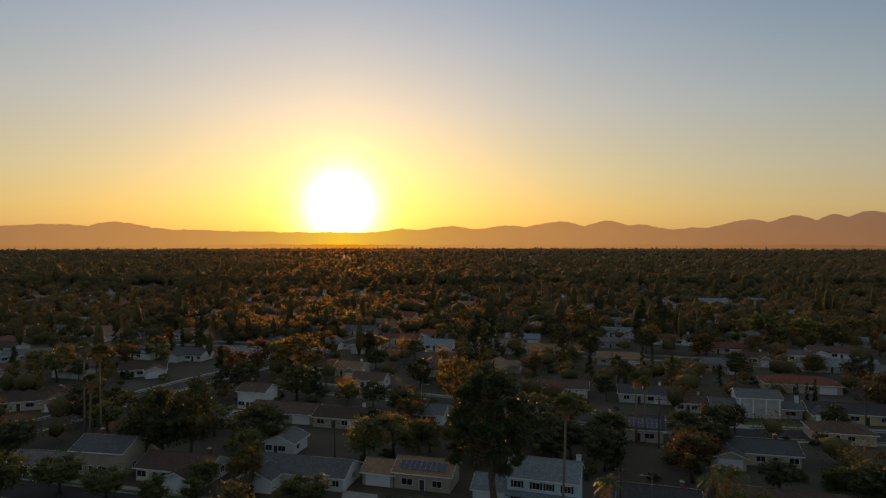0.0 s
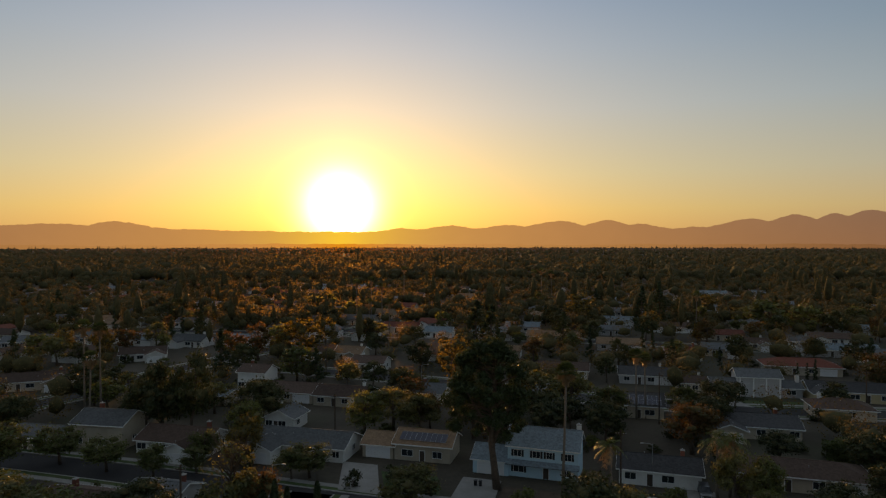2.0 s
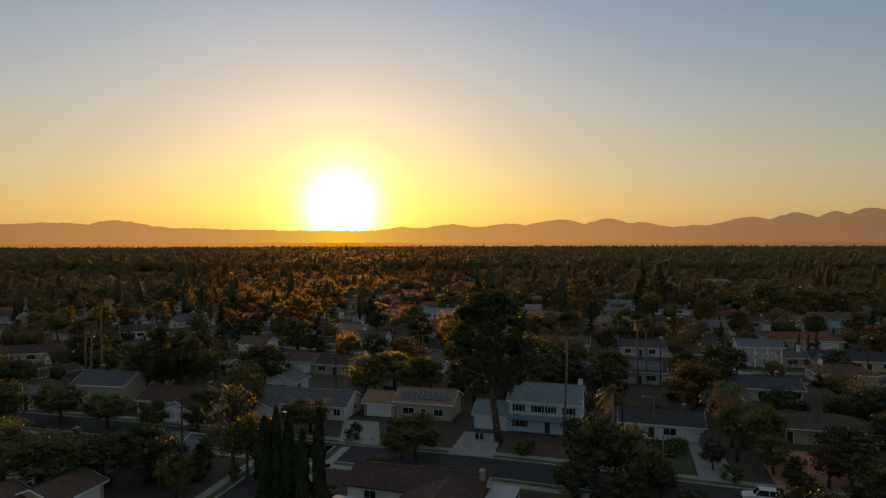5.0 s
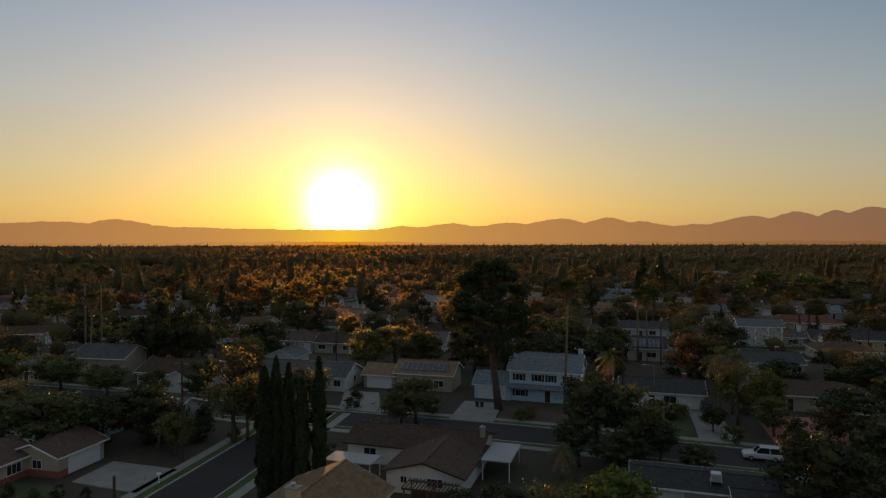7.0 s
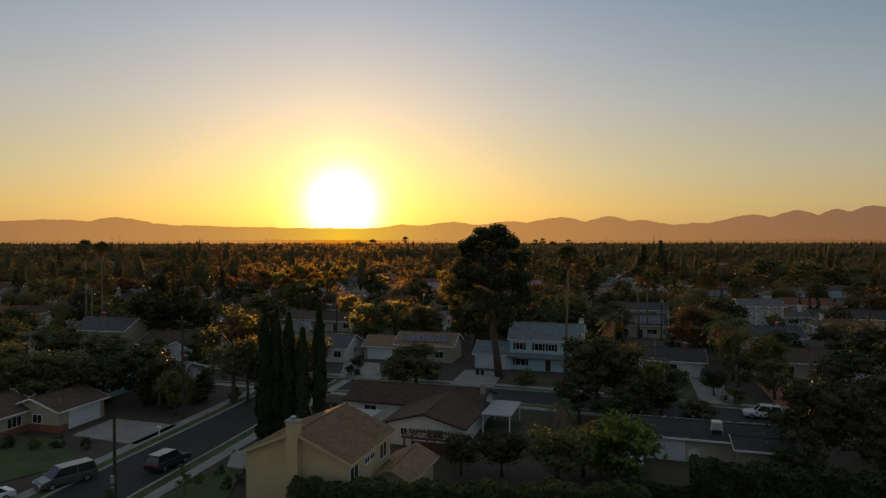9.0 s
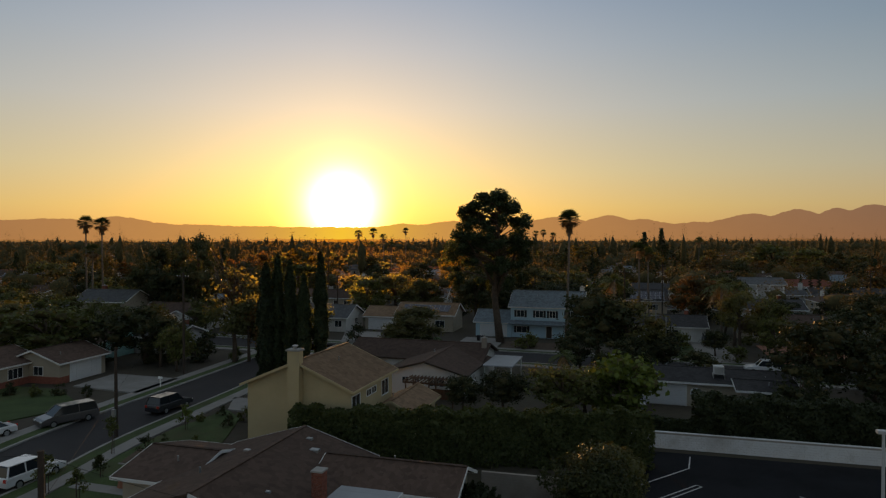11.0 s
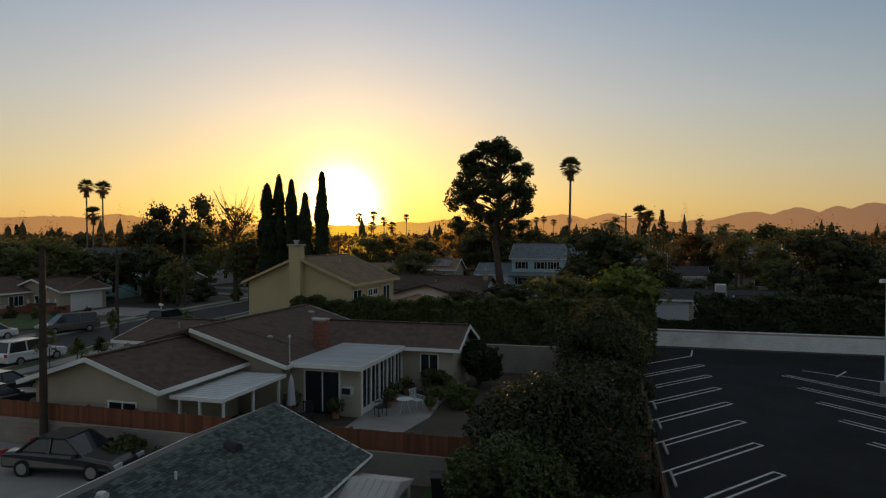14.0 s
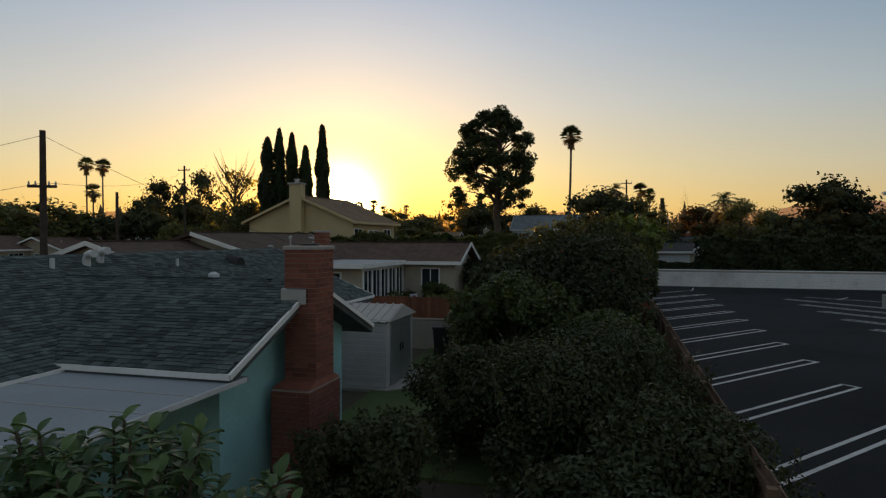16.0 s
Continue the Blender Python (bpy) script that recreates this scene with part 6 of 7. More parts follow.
def block_wall(name, line, height, mat, label, thick=0.2, bw=0.4, bh=0.2):
    m, length = along(line)
    root = thing(name, label, "wall", m, kind="structure")
    part("core", MB().box(0, -thick / 2 + 0.008, -0.2, length, thick / 2 - 0.008, height - 0.01), M["mortar"], root)
    mb = MB()
    rng = random.Random(3)
    for r in range(int(height / bh)):
        x = -bw / 2 if r % 2 else 0.0
        while x < length:
            e = rng.uniform(-0.002, 0.003)
            mb.box(max(x, 0) + 0.005, -thick / 2 - e, r * bh + 0.005, min(x + bw, length) - 0.005, thick / 2 + e, r * bh + bh - 0.005)
            x += bw
    blocks = part("blocks", mb, M[mat], root)
    tagged(blocks, kind="stuff")
    part("coping", MB().bevelled(0, -thick / 2 - 0.02, height, length, thick / 2 + 0.02, height + 0.06, 0.02), M[mat], root)
    return root


block_wall("lot_wall", ((15.3, 53.6), (52, 43.4)), 1.34, "block", "white painted concrete block wall with worn streaks")
block_wall("garden_wall", ((-22.5, 28.4), (6.3, 20.7)), 1.05, "block_grey", "brown-grey block wall under a board fence")
block_wall("back_wall", ((2.2, 42.5), (11.0, 40.2)), 1.8, "block_grey", "shaded tan block wall behind the garden")


def board_fence(line, z0, z1, mat, label, width=0.14, rails=True):
    m, length = along(line)
    root = thing("fence", label, "fence", m, kind="structure")
    proto = None
    rng = random.Random(8)
    n = int(length / width)
    for i in range(n):
        at = pose(i * width, 0, z0 + rng.uniform(-0.015, 0.015), 0, rng.uniform(-0.4, 0.4), 0)
        if proto is None:
            proto = MB().bevelled(0.004, -0.012, 0, width - 0.004, 0.012, z1 - z0, 0.004).mesh("board", M[mat])
        part("board", proto, None, root, at=at)
    if rails:
        for z in (z0 + 0.15, z1 - 0.2):
            part("rail", MB().box(0, 0.012, z, length, 0.06, z + 0.09), M[mat], root)
        for i in range(int(length / 2.4) + 1):
            part("post", MB().box(i * 2.4 - 0.05, 0.06, z0 - 0.1, i * 2.4 + 0.05, 0.16, z1 + 0.03), M[mat], root)


board_fence(((-22.5, 28.4), (6.3, 20.7)), 1.1, 1.85, "fence", "red-brown board fence on top of a block wall")
board_fence(((1.6, 1.5), (15.0, 52.6)), -0.02, 1.5, "fence_dark", "weathered brown board fence along the car park", width=0.2)

# ---- poles and wires ----
def utility_pole(x, y, h, arm=2.4, yaw=70, label="dark wooden utility pole with crossarm", box=False, drop=0.5):
    root = thing("utility_pole", label, "utility pole", pose(x, y, 0, 0, 0, yaw), "utility poles")
    part("pole", MB().tube([(0, 0, -0.3), (0, 0, h)], [0.17, 0.12], 10), M["pole"], root)
    if arm:
        part("crossarm", MB().box(-arm / 2, -0.16, h - drop - 0.12, arm / 2, -0.06, h - drop), M["pole"], root)
        for i in (-1, -0.5, 0.5, 1):
            part("insulator", MB().tube([(i * arm * 0.46, -0.11, h - drop), (i * arm * 0.46, -0.11, h - drop + 0.16)], [0.05, 0.03], 6), M["metal"], root)
    if box:
        part("meter_box", MB().bevelled(-0.16, -0.38, 1.9, 0.16, -0.16, 2.6, 0.03), M["metal"], root)
        part("meter_box", MB().bevelled(-0.14, -0.36, 1.1, 0.14, -0.16, 1.6, 0.03), M["metal"], root)
    return root


utility_pole(-17.45, 26.7, 8.5, 1.1, 15, drop=2.3)
utility_pole(-34.2, 82.0, 13.3, 1.8, -15)
utility_pole(-29.3, 55.6, 8.0, 0, -15, "dark utility pole with grey meter boxes", True)
utility_pole(-23.0, 134.0, 10, 2.0, -15)
utility_pole(27.6, 98.0, 13.0, 1.6, -15, "utility pole with transformer among trees", True)
utility_pole(50.0, 146.0, 12, 1.6, -15)
utility_pole(-38.0, 205.0, 11, 2.0, -15)
utility_pole(-128.0, 240.0, 10, 2.0, -15)
utility_pole(106.0, 158.0, 10, 2.0, -15)


def wire(a, b, sag, r=0.009):
    a, b = Vector(a), Vector(b)
    pts = [a.lerp(b, i / 12) - Vector((0, 0, 4 * sag * (i / 12) * (1 - i / 12))) for i in range(13)]
    solo("overhead_wire", MB().tube(pts, r, 4, False), M["rubber"], "thin black overhead wire sagging between poles", "wire", group="overhead wires")


wire((-17.45, 26.7, 8.3), (-7.6, 31.0, 3.6), 0.3)
wire((-17.45, 26.7, 8.3), (-40, 34, 6.6), 0.4)
wire((-17.45, 26.7, 6.3), (-34.2, 82.0, 12.7), 0.8)
wire((-17.45, 26.7, 6.3), (-40, 34, 5.2), 0.4)
wire((-34.2, 82.0, 12.8), (-52, 92, 6), 0.5)
wire((-34.2, 82.0, 12.8), (-23.0, 134.0, 9.4), 0.9)

# street lamps and the car park's lamp
def street_lamp(x, y, h, yaw, reach=1.6):
    root = thing("street_lamp", "grey metal street lamp with short arm", "street lamp", pose(x, y, 0, 0, 0, yaw), "street lamps")
    part("pole", MB().tube([(0, 0, 0), (0, 0, h)], [0.1, 0.06], 8), M["metal"], root)
    part("arm", MB().tube([(0, 0, h - 0.1), (reach * 0.5, 0, h + 0.12), (reach, 0, h + 0.15)], 0.035, 6), M["metal"], root)
    part("lamp_head", MB().bevelled(reach - 0.1, -0.12, h + 0.08, reach + 0.5, 0.12, h + 0.22, 0.04), M["metal"], root)
    return root


street_lamp(-26.6, 98.0, 7.6, 0)
street_lamp(30.0, 86.5, 7.0, 180)
street_lamp(-6.0, 176.0, 8.0, 0)
street_lamp(36.5, 110.0, 7.0, 180)
lot = thing("lot_lamp", "white car park lamp post on a round concrete base", "lamp post", pose(24.6, 35.8, 0, 0, 0, -15))
part("base", MB().tube([(0, 0, 0), (0, 0, 0.8)], 0.3, 16), M["kerb"], lot)
part("pole", MB().tube([(0, 0, 0.8), (0, 0, 6.5)], [0.1, 0.08], 12), M["metal_white"], lot)
part("lamp_head", MB().bevelled(-0.34, -0.18, 6.42, 0.26, 0.18, 6.62, 0.04), M["metal_white"], lot)

# ---- hedge behind the neighbour's garden ----
def hedge(name, line, height, depth, leaves, leaf, mat, label, seed):
    rng = np.random.default_rng(seed)
    m, length = along(line)
    root = thing(name, label, "hedge", m)
    mb = MB()
    for i in range(int(length / 1.2)):
        x = 0.6 + i * 1.2
        mb.tube([(x, 0, -0.1), (x + rng.normal(0, 0.1), rng.normal(0, 0.1), height * 0.5), (x + rng.normal(0, 0.2), rng.normal(0, 0.2), height * 0.85)], [0.07, 0.05, 0.02], 5)
    tagged(part("branchwork", mb, M["bark"], root), kind="stuff")
    u = rng.random(leaves) * length
    face = rng.random(leaves)
    top = height * (1 + 0.05 * np.sin(u * 1.3) + 0.035 * np.sin(u * 3.7 + 1) + rng.normal(0, 0.015, leaves))
    half = depth / 2 * (1 + 0.18 * np.sin(u * 0.9 + 2) + 0.12 * np.sin(u * 2.9))
    z = np.where(face < 0.3, top - np.abs(rng.normal(0, 0.12, leaves)), rng.random(leaves) ** 0.8 * top)
    v = np.where(face < 0.3, rng.uniform(-1, 1, leaves), np.where(face < 0.72, -1, 1) * (1 - np.abs(rng.normal(0, 0.14, leaves)))) * half * np.where(z > top * 0.85, 0.86, 1.0)
    bulge = 1 + 0.14 * np.sin(z * 2.1 + u * 1.7)
    c = np.stack([u, v * bulge, np.maximum(z, 0.05)], 1)
    nrm = np.stack([0 * u, np.sign(v) * (face >= 0.3), (face < 0.3) * 1.0 + 0.3], 1)
    part("foliage", leaf_mesh("foliage", c, nrm, leaf, M[mat], rng, 1.8, 0.8), None, root)


hedge("tall_hedge", ((-12.3, 49.7), (15.6, 48.7)), 4.1, 2.0, 46000, 0.17, "leaf_mid", "tall clipped green hedge behind the garden", 1)
hedge("low_hedge", ((16.2, 55.4), (22.0, 53.9)), 1.9, 1.6, 6000, 0.17, "leaf_dark", "low dark bushes behind the white wall", 6)
hedge("wall_hedge", ((21.4, 54.9), (54, 46.0)), 3.9, 3.2, 42000, 0.2, "leaf_dark", "dark dense hedge and trees behind the white wall", 2)
hedge("garden_hedge", ((74, 122.5), (104, 114.5)), 3.2, 2.6, 9000, 0.32, "leaf_mid", "clipped dark hedge beside a house", 3)


# ---- garden shrubs by the camera ----
def shrub(x, y, h, r, n, leaf, mat, seed, label, clumps=26, flowers=0, low=0.0, stretch=1.9):
    rng = np.random.default_rng(seed)
    root = thing("large_shrub", label, "shrub", pose(x, y, 0), "shrubs by the car park fence")
    mb = MB()
    cs, ns = [], []
    for i in range(clumps):
        a, w = rng.uniform(0, 6.283), rng.uniform(-0.75, 1.0)
        rr = r * math.sqrt(max(0.08, 1 - w * w)) * rng.uniform(0.35, 0.85)
        c = np.array([math.cos(a) * rr, math.sin(a) * rr, h * (0.52 + 0.4 * w)])
        mb.tube([(0, 0, 0), (c[0] * 0.4, c[1] * 0.4, c[2] * 0.55), c], [0.05, 0.035, 0.01], 5)
        k = n // clumps
        o, d = soft_ball(rng, k, 0.55)
        cs.append(c + o * r * rng.uniform(0.26, 0.44) * [1, 1, 0.85])
        ns.append(d + [0, 0, 0.5])
    # loose shoots that stand out of the mass
    tips = []
    for i in range(clumps * 2):
        a, w = rng.uniform(0, 6.283), rng.uniform(0.1, 1.0)
        rr = r * math.sqrt(max(0.05, 1 - w * w))
        p = np.array([math.cos(a) * rr, math.sin(a) * rr, h * (0.52 + 0.42 * w)])
        q = p + np.array([math.cos(a) * 0.3 * (1 - w), math.sin(a) * 0.3 * (1 - w), 0.16 + 0.3 * rng.random()]) * min(1.0, h / 2.4)
        mb.tube([p * [1, 1, 0.92], q], [0.012, 0.004], 4)
        t = rng.random((26, 1))
        cs.append(p * (1 - t) + q * t + rng.normal(0, 0.05, (26, 3)))
        ns.append(rng.normal(0, 1, (26, 3)))
        tips.append(q)
    cs = np.concatenate(cs)
    cs[:, 2] = np.maximum(cs[:, 2], 0.05)
    tagged(part("branchwork", mb, M["bark"], root), kind="stuff")
    part("foliage", leaf_mesh("foliage", cs, np.concatenate(ns), leaf, M[mat], rng, stretch, 0.8), None, root)
    for i in range(flowers):
        q = tips[rng.integers(len(tips))]
        fl = MB()
        for j in range(6):
            b = j * 1.047
            fl.add([q, q + np.array([math.cos(b - 0.4), math.sin(b - 0.4), 0.5]) * 0.05, q + np.array([math.cos(b), math.sin(b), 0.3]) * 0.09, q + np.array([math.cos(b + 0.4), math.sin(b + 0.4), 0.5]) * 0.05], [(0, 1, 2, 3)])
        part("flower", fl, M["flower"], root, "orange-red flower")


shrub(3.5, 22.0, 3.7, 3.1, 40000, 0.085, "leaf_dark", 1, "large dark rounded shrub with a few orange flowers", 40, 9)
shrub(1.6, 19.0, 2.7, 1.9, 20000, 0.08, "leaf_shade", 2, "glossy green citrus-like shrub", 26)
shrub(7.2, 28.6, 3.1, 1.7, 9000, 0.11, "leaf_dark", 3, "dark shrub against the fence", 26)
shrub(3.7, 16.0, 2.0, 1.2, 14000, 0.06, "leaf_shade", 4, "pointed green shrub beside the fence", 20)
shrub(1.2, 10.6, 2.15, 1.75, 37800, 0.045, "leaf_dark", 5, "dark leafy shrub beside the house", 30)
shrub(2.5, 11.4, 2.2, 1.6, 35100, 0.042, "leaf_dark", 6, "dark twiggy shrub with small leaves", 28)
shrub(-0.1, 11.6, 1.9, 1.0, 16200, 0.044, "leaf_dark", 21, "dark shrub between house and lawn", 20)
shrub(-1.45, 8.2, 1.65, 0.95, 18900, 0.042, "leaf_dark", 7, "dark shrub below the chimney", 20)
shrub(2.6, 8.4, 1.6, 1.5, 28350, 0.042, "leaf_dark", 8, "dark low leafy garden shrub", 24)
shrub(1.3, 7.2, 1.2, 1.4, 17550, 0.048, "leaf_dark", 9, "dark low leafy garden shrub", 20)
shrub(8.2, 36.6, 5.0, 2.9, 20000, 0.11, "leaf_dark", 10, "spreading dark green garden tree", 24)
shrub(10.4, 40.0, 4.2, 2.0, 10000, 0.12, "leaf_olive", 11, "loose olive garden tree by the wall", 22)
shrub(1.6, 38.0, 2.5, 1.3, 6000, 0.12, "leaf_dark", 12, "dark climbing shrub at the house corner", 18)
shrub(-0.9, 36.4, 1.3, 1.0, 4000, 0.1, "leaf_mid", 13, "garden plants along the patio", 16)
shrub(0.3, 33.6, 1.0, 1.0, 4000, 0.1, "leaf_mid", 14, "garden plants along the patio", 16)
shrub(-13.2, 24.6, 1.0, 0.9, 3000, 0.1, "leaf_mid", 15, "low bush before the block wall", 14)


# big-leaved plant right under the camera
def broad_plant():
    rng = np.random.default_rng(44)
    root = thing("broad_leaved_plant", "large-leaved green garden plant with ribbed leaves", "plant", pose(-2.55, 3.85, 0))
    mb = MB()
    n, m = 7, 4
    leaf = MB()
    pts = []
    for i in range(n + 1):
        t = i / n
        w = 0.047 * math.sin(math.pi * min(1, t * 0.93 + 0.05)) ** 0.8 + 0.001
        for j in range(m + 1):
            s = (j / m - 0.5) * 2
            pts.append((s * w, t * 0.2, 0.03 * math.sin(t * 2.2) - 0.05 * t * t + 0.018 * abs(s) + 0.004 * math.sin(t * 40) * abs(s)))
    leaf.add(pts, [(i * (m + 1) + j, i * (m + 1) + j + 1, (i + 1) * (m + 1) + j + 1, (i + 1) * (m + 1) + j) for i in range(n) for j in range(m)])
    me = leaf.mesh("leaf", M["leaf_broad"], True)
    heads = []
    for i in range(33):
        a, w = rng.uniform(0, 6.283), rng.uniform(0.0, 1.0) ** 0.5
        h = Vector((math.cos(a) * 1.25 * w, math.sin(a) * 0.7 * w, 2.96 - 0.6 * w * w - 0.2 * rng.random()))
        heads.append(h)
        mb.tube([(0, 0, 0), (h.x * 0.5, h.y * 0.5, 1.3), h], [0.03, 0.02, 0.008], 5)
    tagged(part("branchwork", mb, M["bark"], root), kind="stuff")
    for h in heads:
        for j in range(9):
            a = j * 2.4 + rng.uniform(-0.3, 0.3)
            tilt = 38 - 9 * j + rng.uniform(-14, 14)
            s = rng.uniform(0.55, 0.9)
            at = Matrix.Translation(h - Vector((0, 0, 0.022 * j))) @ pose(0, 0, 0, 0, 0, math.degrees(a)) @ pose(0, 0, 0, tilt, 0, 0) @ Matrix.Scale(s, 4)
            part("leaf", me, None, root, at=at)
    more = MB()
    for i in range(150):
        a, w = rng.uniform(0, 6.283), rng.uniform(0.0, 1.0) ** 0.5
        h = Vector((math.cos(a) * 1.3 * w, math.sin(a) * 0.8 * w, 2.84 - 0.75 * w * w - 0.45 * rng.random()))
        for j in range(9):
            at = Matrix.Translation(h - Vector((0, 0, 0.025 * j))) @ pose(0, 0, 0, 0, 0, math.degrees(j * 2.4 + rng.uniform(-0.3, 0.3))) @ pose(0, 0, 0, 32 - 9 * j + rng.uniform(-14, 14)) @ Matrix.Scale(rng.uniform(0.5, 0.9), 4)
            more.add([at @ Vector(p) for p in leaf.v], leaf.f)
    tagged(part("leaves", more, M["leaf_broad"], root, smooth=True), kind="stuff")


broad_plant()

# shed
shed = thing("garden_shed", "beige metal garden shed with ribbed roof and double door", "shed", pose(-2.6, 17.7, 0, 0, 0, YAW))
sides = MB().box(-0.9, -1.1, 0, 0.9, 1.1, 1.85)
shell = part("shell", sides, M["shed"], shed)
for i in range(11):
    part("siding_board", MB().bevelled(-0.905, -1.112, 0.08 + i * 0.16, 0.9, -1.1, 0.2 + i * 0.16, 0.005), M["shed"], shell)
rf = MB().add([(-1.0, -1.2, 1.8), (1.0, -1.2, 1.8), (1.0, 1.2, 1.8), (-1.0, 1.2, 1.8), (-1.0, 0, 2.15), (1.0, 0, 2.15)], [(0, 1, 5, 4), (2, 3, 4, 5), (1, 2, 5), (3, 0, 4), (3, 2, 1, 0)])
rf = part("roof", rf, M["shed"], shed)
for i in range(9):
    part("rib", MB().beam((-0.95 + i * 0.237, -1.2, 1.815), (-0.95 + i * 0.237, 0, 2.165), 0.04, 0.03), M["shed"], rf)
for y in (-0.42, 0.42):
    d = part("door", MB().box(0.9, y - 0.4, 0.08, 0.93, y + 0.4, 1.75), M["metal"], shed)
    part("handle", MB().box(0.93, y - math.copysign(0.32, y) - 0.02, 0.9, 0.96, y - math.copysign(0.32, y) + 0.02, 1.1), M["black"], d)
part("floor_slab", MB().prism([(-1.2, -1.35), (1.0, -1.35), (1.45, -0.9), (1.5, 0.6), (1.2, 1.4), (-1.2, 1.4)], -0.05, 0.07), M["concrete"], shed)


# ---- cars ----
def car(x, y, yaw, paint, label, kind="suv", light=False):
    root = thing("car", label, "car", pose(x, y, 0.03, 0, 0, yaw), "parked cars")
    ln, wd, ht = {"suv": (4.7, 1.9, 1.72), "van": (5.1, 2.0, 1.78), "sedan": (4.7, 1.82, 1.45), "truck": (5.4, 2.0, 1.85)}[kind]
    h2 = ln / 2
    hood = 0.98 if kind != "sedan" else 0.86
    tail = {"suv": (-h2 + 0.12, -h2 + 0.35), "van": (-h2 + 0.1, -h2 + 0.3), "sedan": (-h2 + 0.65, -h2 + 1.35), "truck": (-h2 + 1.9, -h2 + 2.1)}[kind]
    wind = {"suv": (h2 - 1.35, h2 - 2.0), "van": (h2 - 0.95, h2 - 1.8), "sedan": (h2 - 1.35, h2 - 2.1), "truck": (h2 - 1.5, h2 - 2.1)}[kind]
    rear = hood + (0.0 if kind != "sedan" else 0.05)
    side = [(-h2, 0.32), (-h2 - 0.0, 0.75), (-h2 + 0.05, rear), (tail[0], rear + 0.03), (wind[0], hood + 0.03), (h2 - 0.25, hood - 0.12), (h2, hood - 0.3), (h2 + 0.02, 0.34)]
    mb = MB()
    n = len(side)
    w0, w1 = wd / 2, wd / 2 - 0.06
    ring = [(px, -w0 if pz < 0.9 else -w1, pz) for px, pz in side] + [(px, w0 if pz < 0.9 else w1, pz) for px, pz in side]
    mb.add(ring, [tuple(range(n)), tuple(range(n, 2 * n))[::-1]] + [((i + 1) % n, i, n + i, n + (i + 1) % n) for i in range(n)])
    body = part("body", mb, M[paint], root)
    mod = body.modifiers.new("bevel", "BEVEL")
    mod.width, mod.segments = 0.13, 3
    cab = [(tail[0], rear), (tail[1], ht - 0.04), (tail[1] + 0.25, ht), (wind[1] - 0.1, ht), (wind[1], ht - 0.04), (wind[0], hood)]
    c = len(cab)
    cv = [(px, -(w1 - 0.04 - 0.17 * (pz - hood) / (ht - hood)), pz) for px, pz in cab] + [(px, (w1 - 0.04 - 0.17 * (pz - hood) / (ht - hood)), pz) for px, pz in cab]
    cabin = part("cabin_glass", MB().add(cv, [tuple(range(c)), tuple(range(c, 2 * c))[::-1]] + [((i + 1) % c, i, c + i, c + (i + 1) % c) for i in range(c)]), M["glass"], root)
    soft_edge = cabin.modifiers.new("bevel", "BEVEL")
    soft_edge.width, soft_edge.segments = 0.06, 2
    top = MB()
    rw = w1 - 0.2
    top.box(tail[1] + 0.02, -rw - 0.02, ht - 0.03, wind[1] - 0.02, rw + 0.02, ht + 0.02)
    for s in (-1, 1):
        mid = (tail[1] + wind[1]) / 2
        for a, b, z, wide in ((tail[0], tail[1], rear, 0.1), (wind[0], wind[1], hood, 0.07), (mid, mid, hood, 0.08)):
            part("pillar", MB().beam((a, s * (w1 - 0.03), z), (b, s * (rw + 0.01), ht - 0.02), wide, 0.07), M[paint], root)
    part("roof", top, M[paint], root)
    for sx in (-1, 1):
        for sy in (-1, 1):
            cx, cy = sx * ln * 0.3, sy * (w0 - 0.1)
            w = part("wheel", MB().tube([(cx, cy - 0.11, 0.33), (cx, cy + 0.11, 0.33)], 0.33, 16), M["rubber"], root)
            part("rim", MB().tube([(cx, cy + sy * 0.1, 0.33), (cx, cy + sy * 0.125, 0.33)], 0.21, 12), M["metal"], w)
    for sy in (-1, 1):
        part("headlight", MB().box(h2 - 0.2, sy * (w0 - 0.25) - 0.2, hood - 0.38, h2 + 0.015, sy * (w0 - 0.25) + 0.2, hood - 0.24), M["metal_white"], root)
        part("tail_light", MB().box(-h2 - 0.02, sy * (w0 - 0.2) - 0.13, 0.72, -h2 + 0.1, sy * (w0 - 0.2) + 0.13, 0.95), M["red_cloth"], root)
        part("mirror", MB().box(wind[0] - 0.25, sy * (w0 + 0.08) - 0.09, hood, wind[0] - 0.1, sy * (w0 + 0.08) + 0.09, hood + 0.15), M[paint], root)
    return root


car(-36.4, 60.2, -128, "car_grey", "dark grey minivan parked at the kerb", "van")
car(-28.6, 64.8, 70, "car_dark", "black sport utility car parked on the street", "suv")
car(-30.5, 45.6, 72, "car_white", "white sport utility car parked at the kerb", "suv")
car(-40.6, 55.0, -120, "car_white", "white car parked at the kerb", "sedan")
car(41.5, 82.6, 162, "car_white", "white sport utility car parked on the cross street", "suv")
car(-25.5, 35.5, 72, "car_dark", "dark sedan parked by the pavement", "sedan")
car(-14.6, 24.0, -8, "car_dark", "dark sedan parked on the driveway", "sedan")
car(-23.6, 32.4, 60, "car_dark", "dark car with bright windscreen beside the fence", "sedan")
car(43.4, 104.5, -105, "car_dark", "black car parked on a pale driveway", "suv")
car(19.5, 66.0, -100, "car_silver", "silver sport utility car beside a garage", "suv")
car(32.0, 164.5, -14, "car_dark", "dark sedan parked on the street", "sedan")
car(101.0, 168.0, 40, "car_white", "white covered car on a driveway", "sedan")
car(134.0, 246.0, -14, "car_white", "white car on the street", "sedan")
car(110.0, 246.0, -14, "car_silver", "pale car on the street", "sedan")
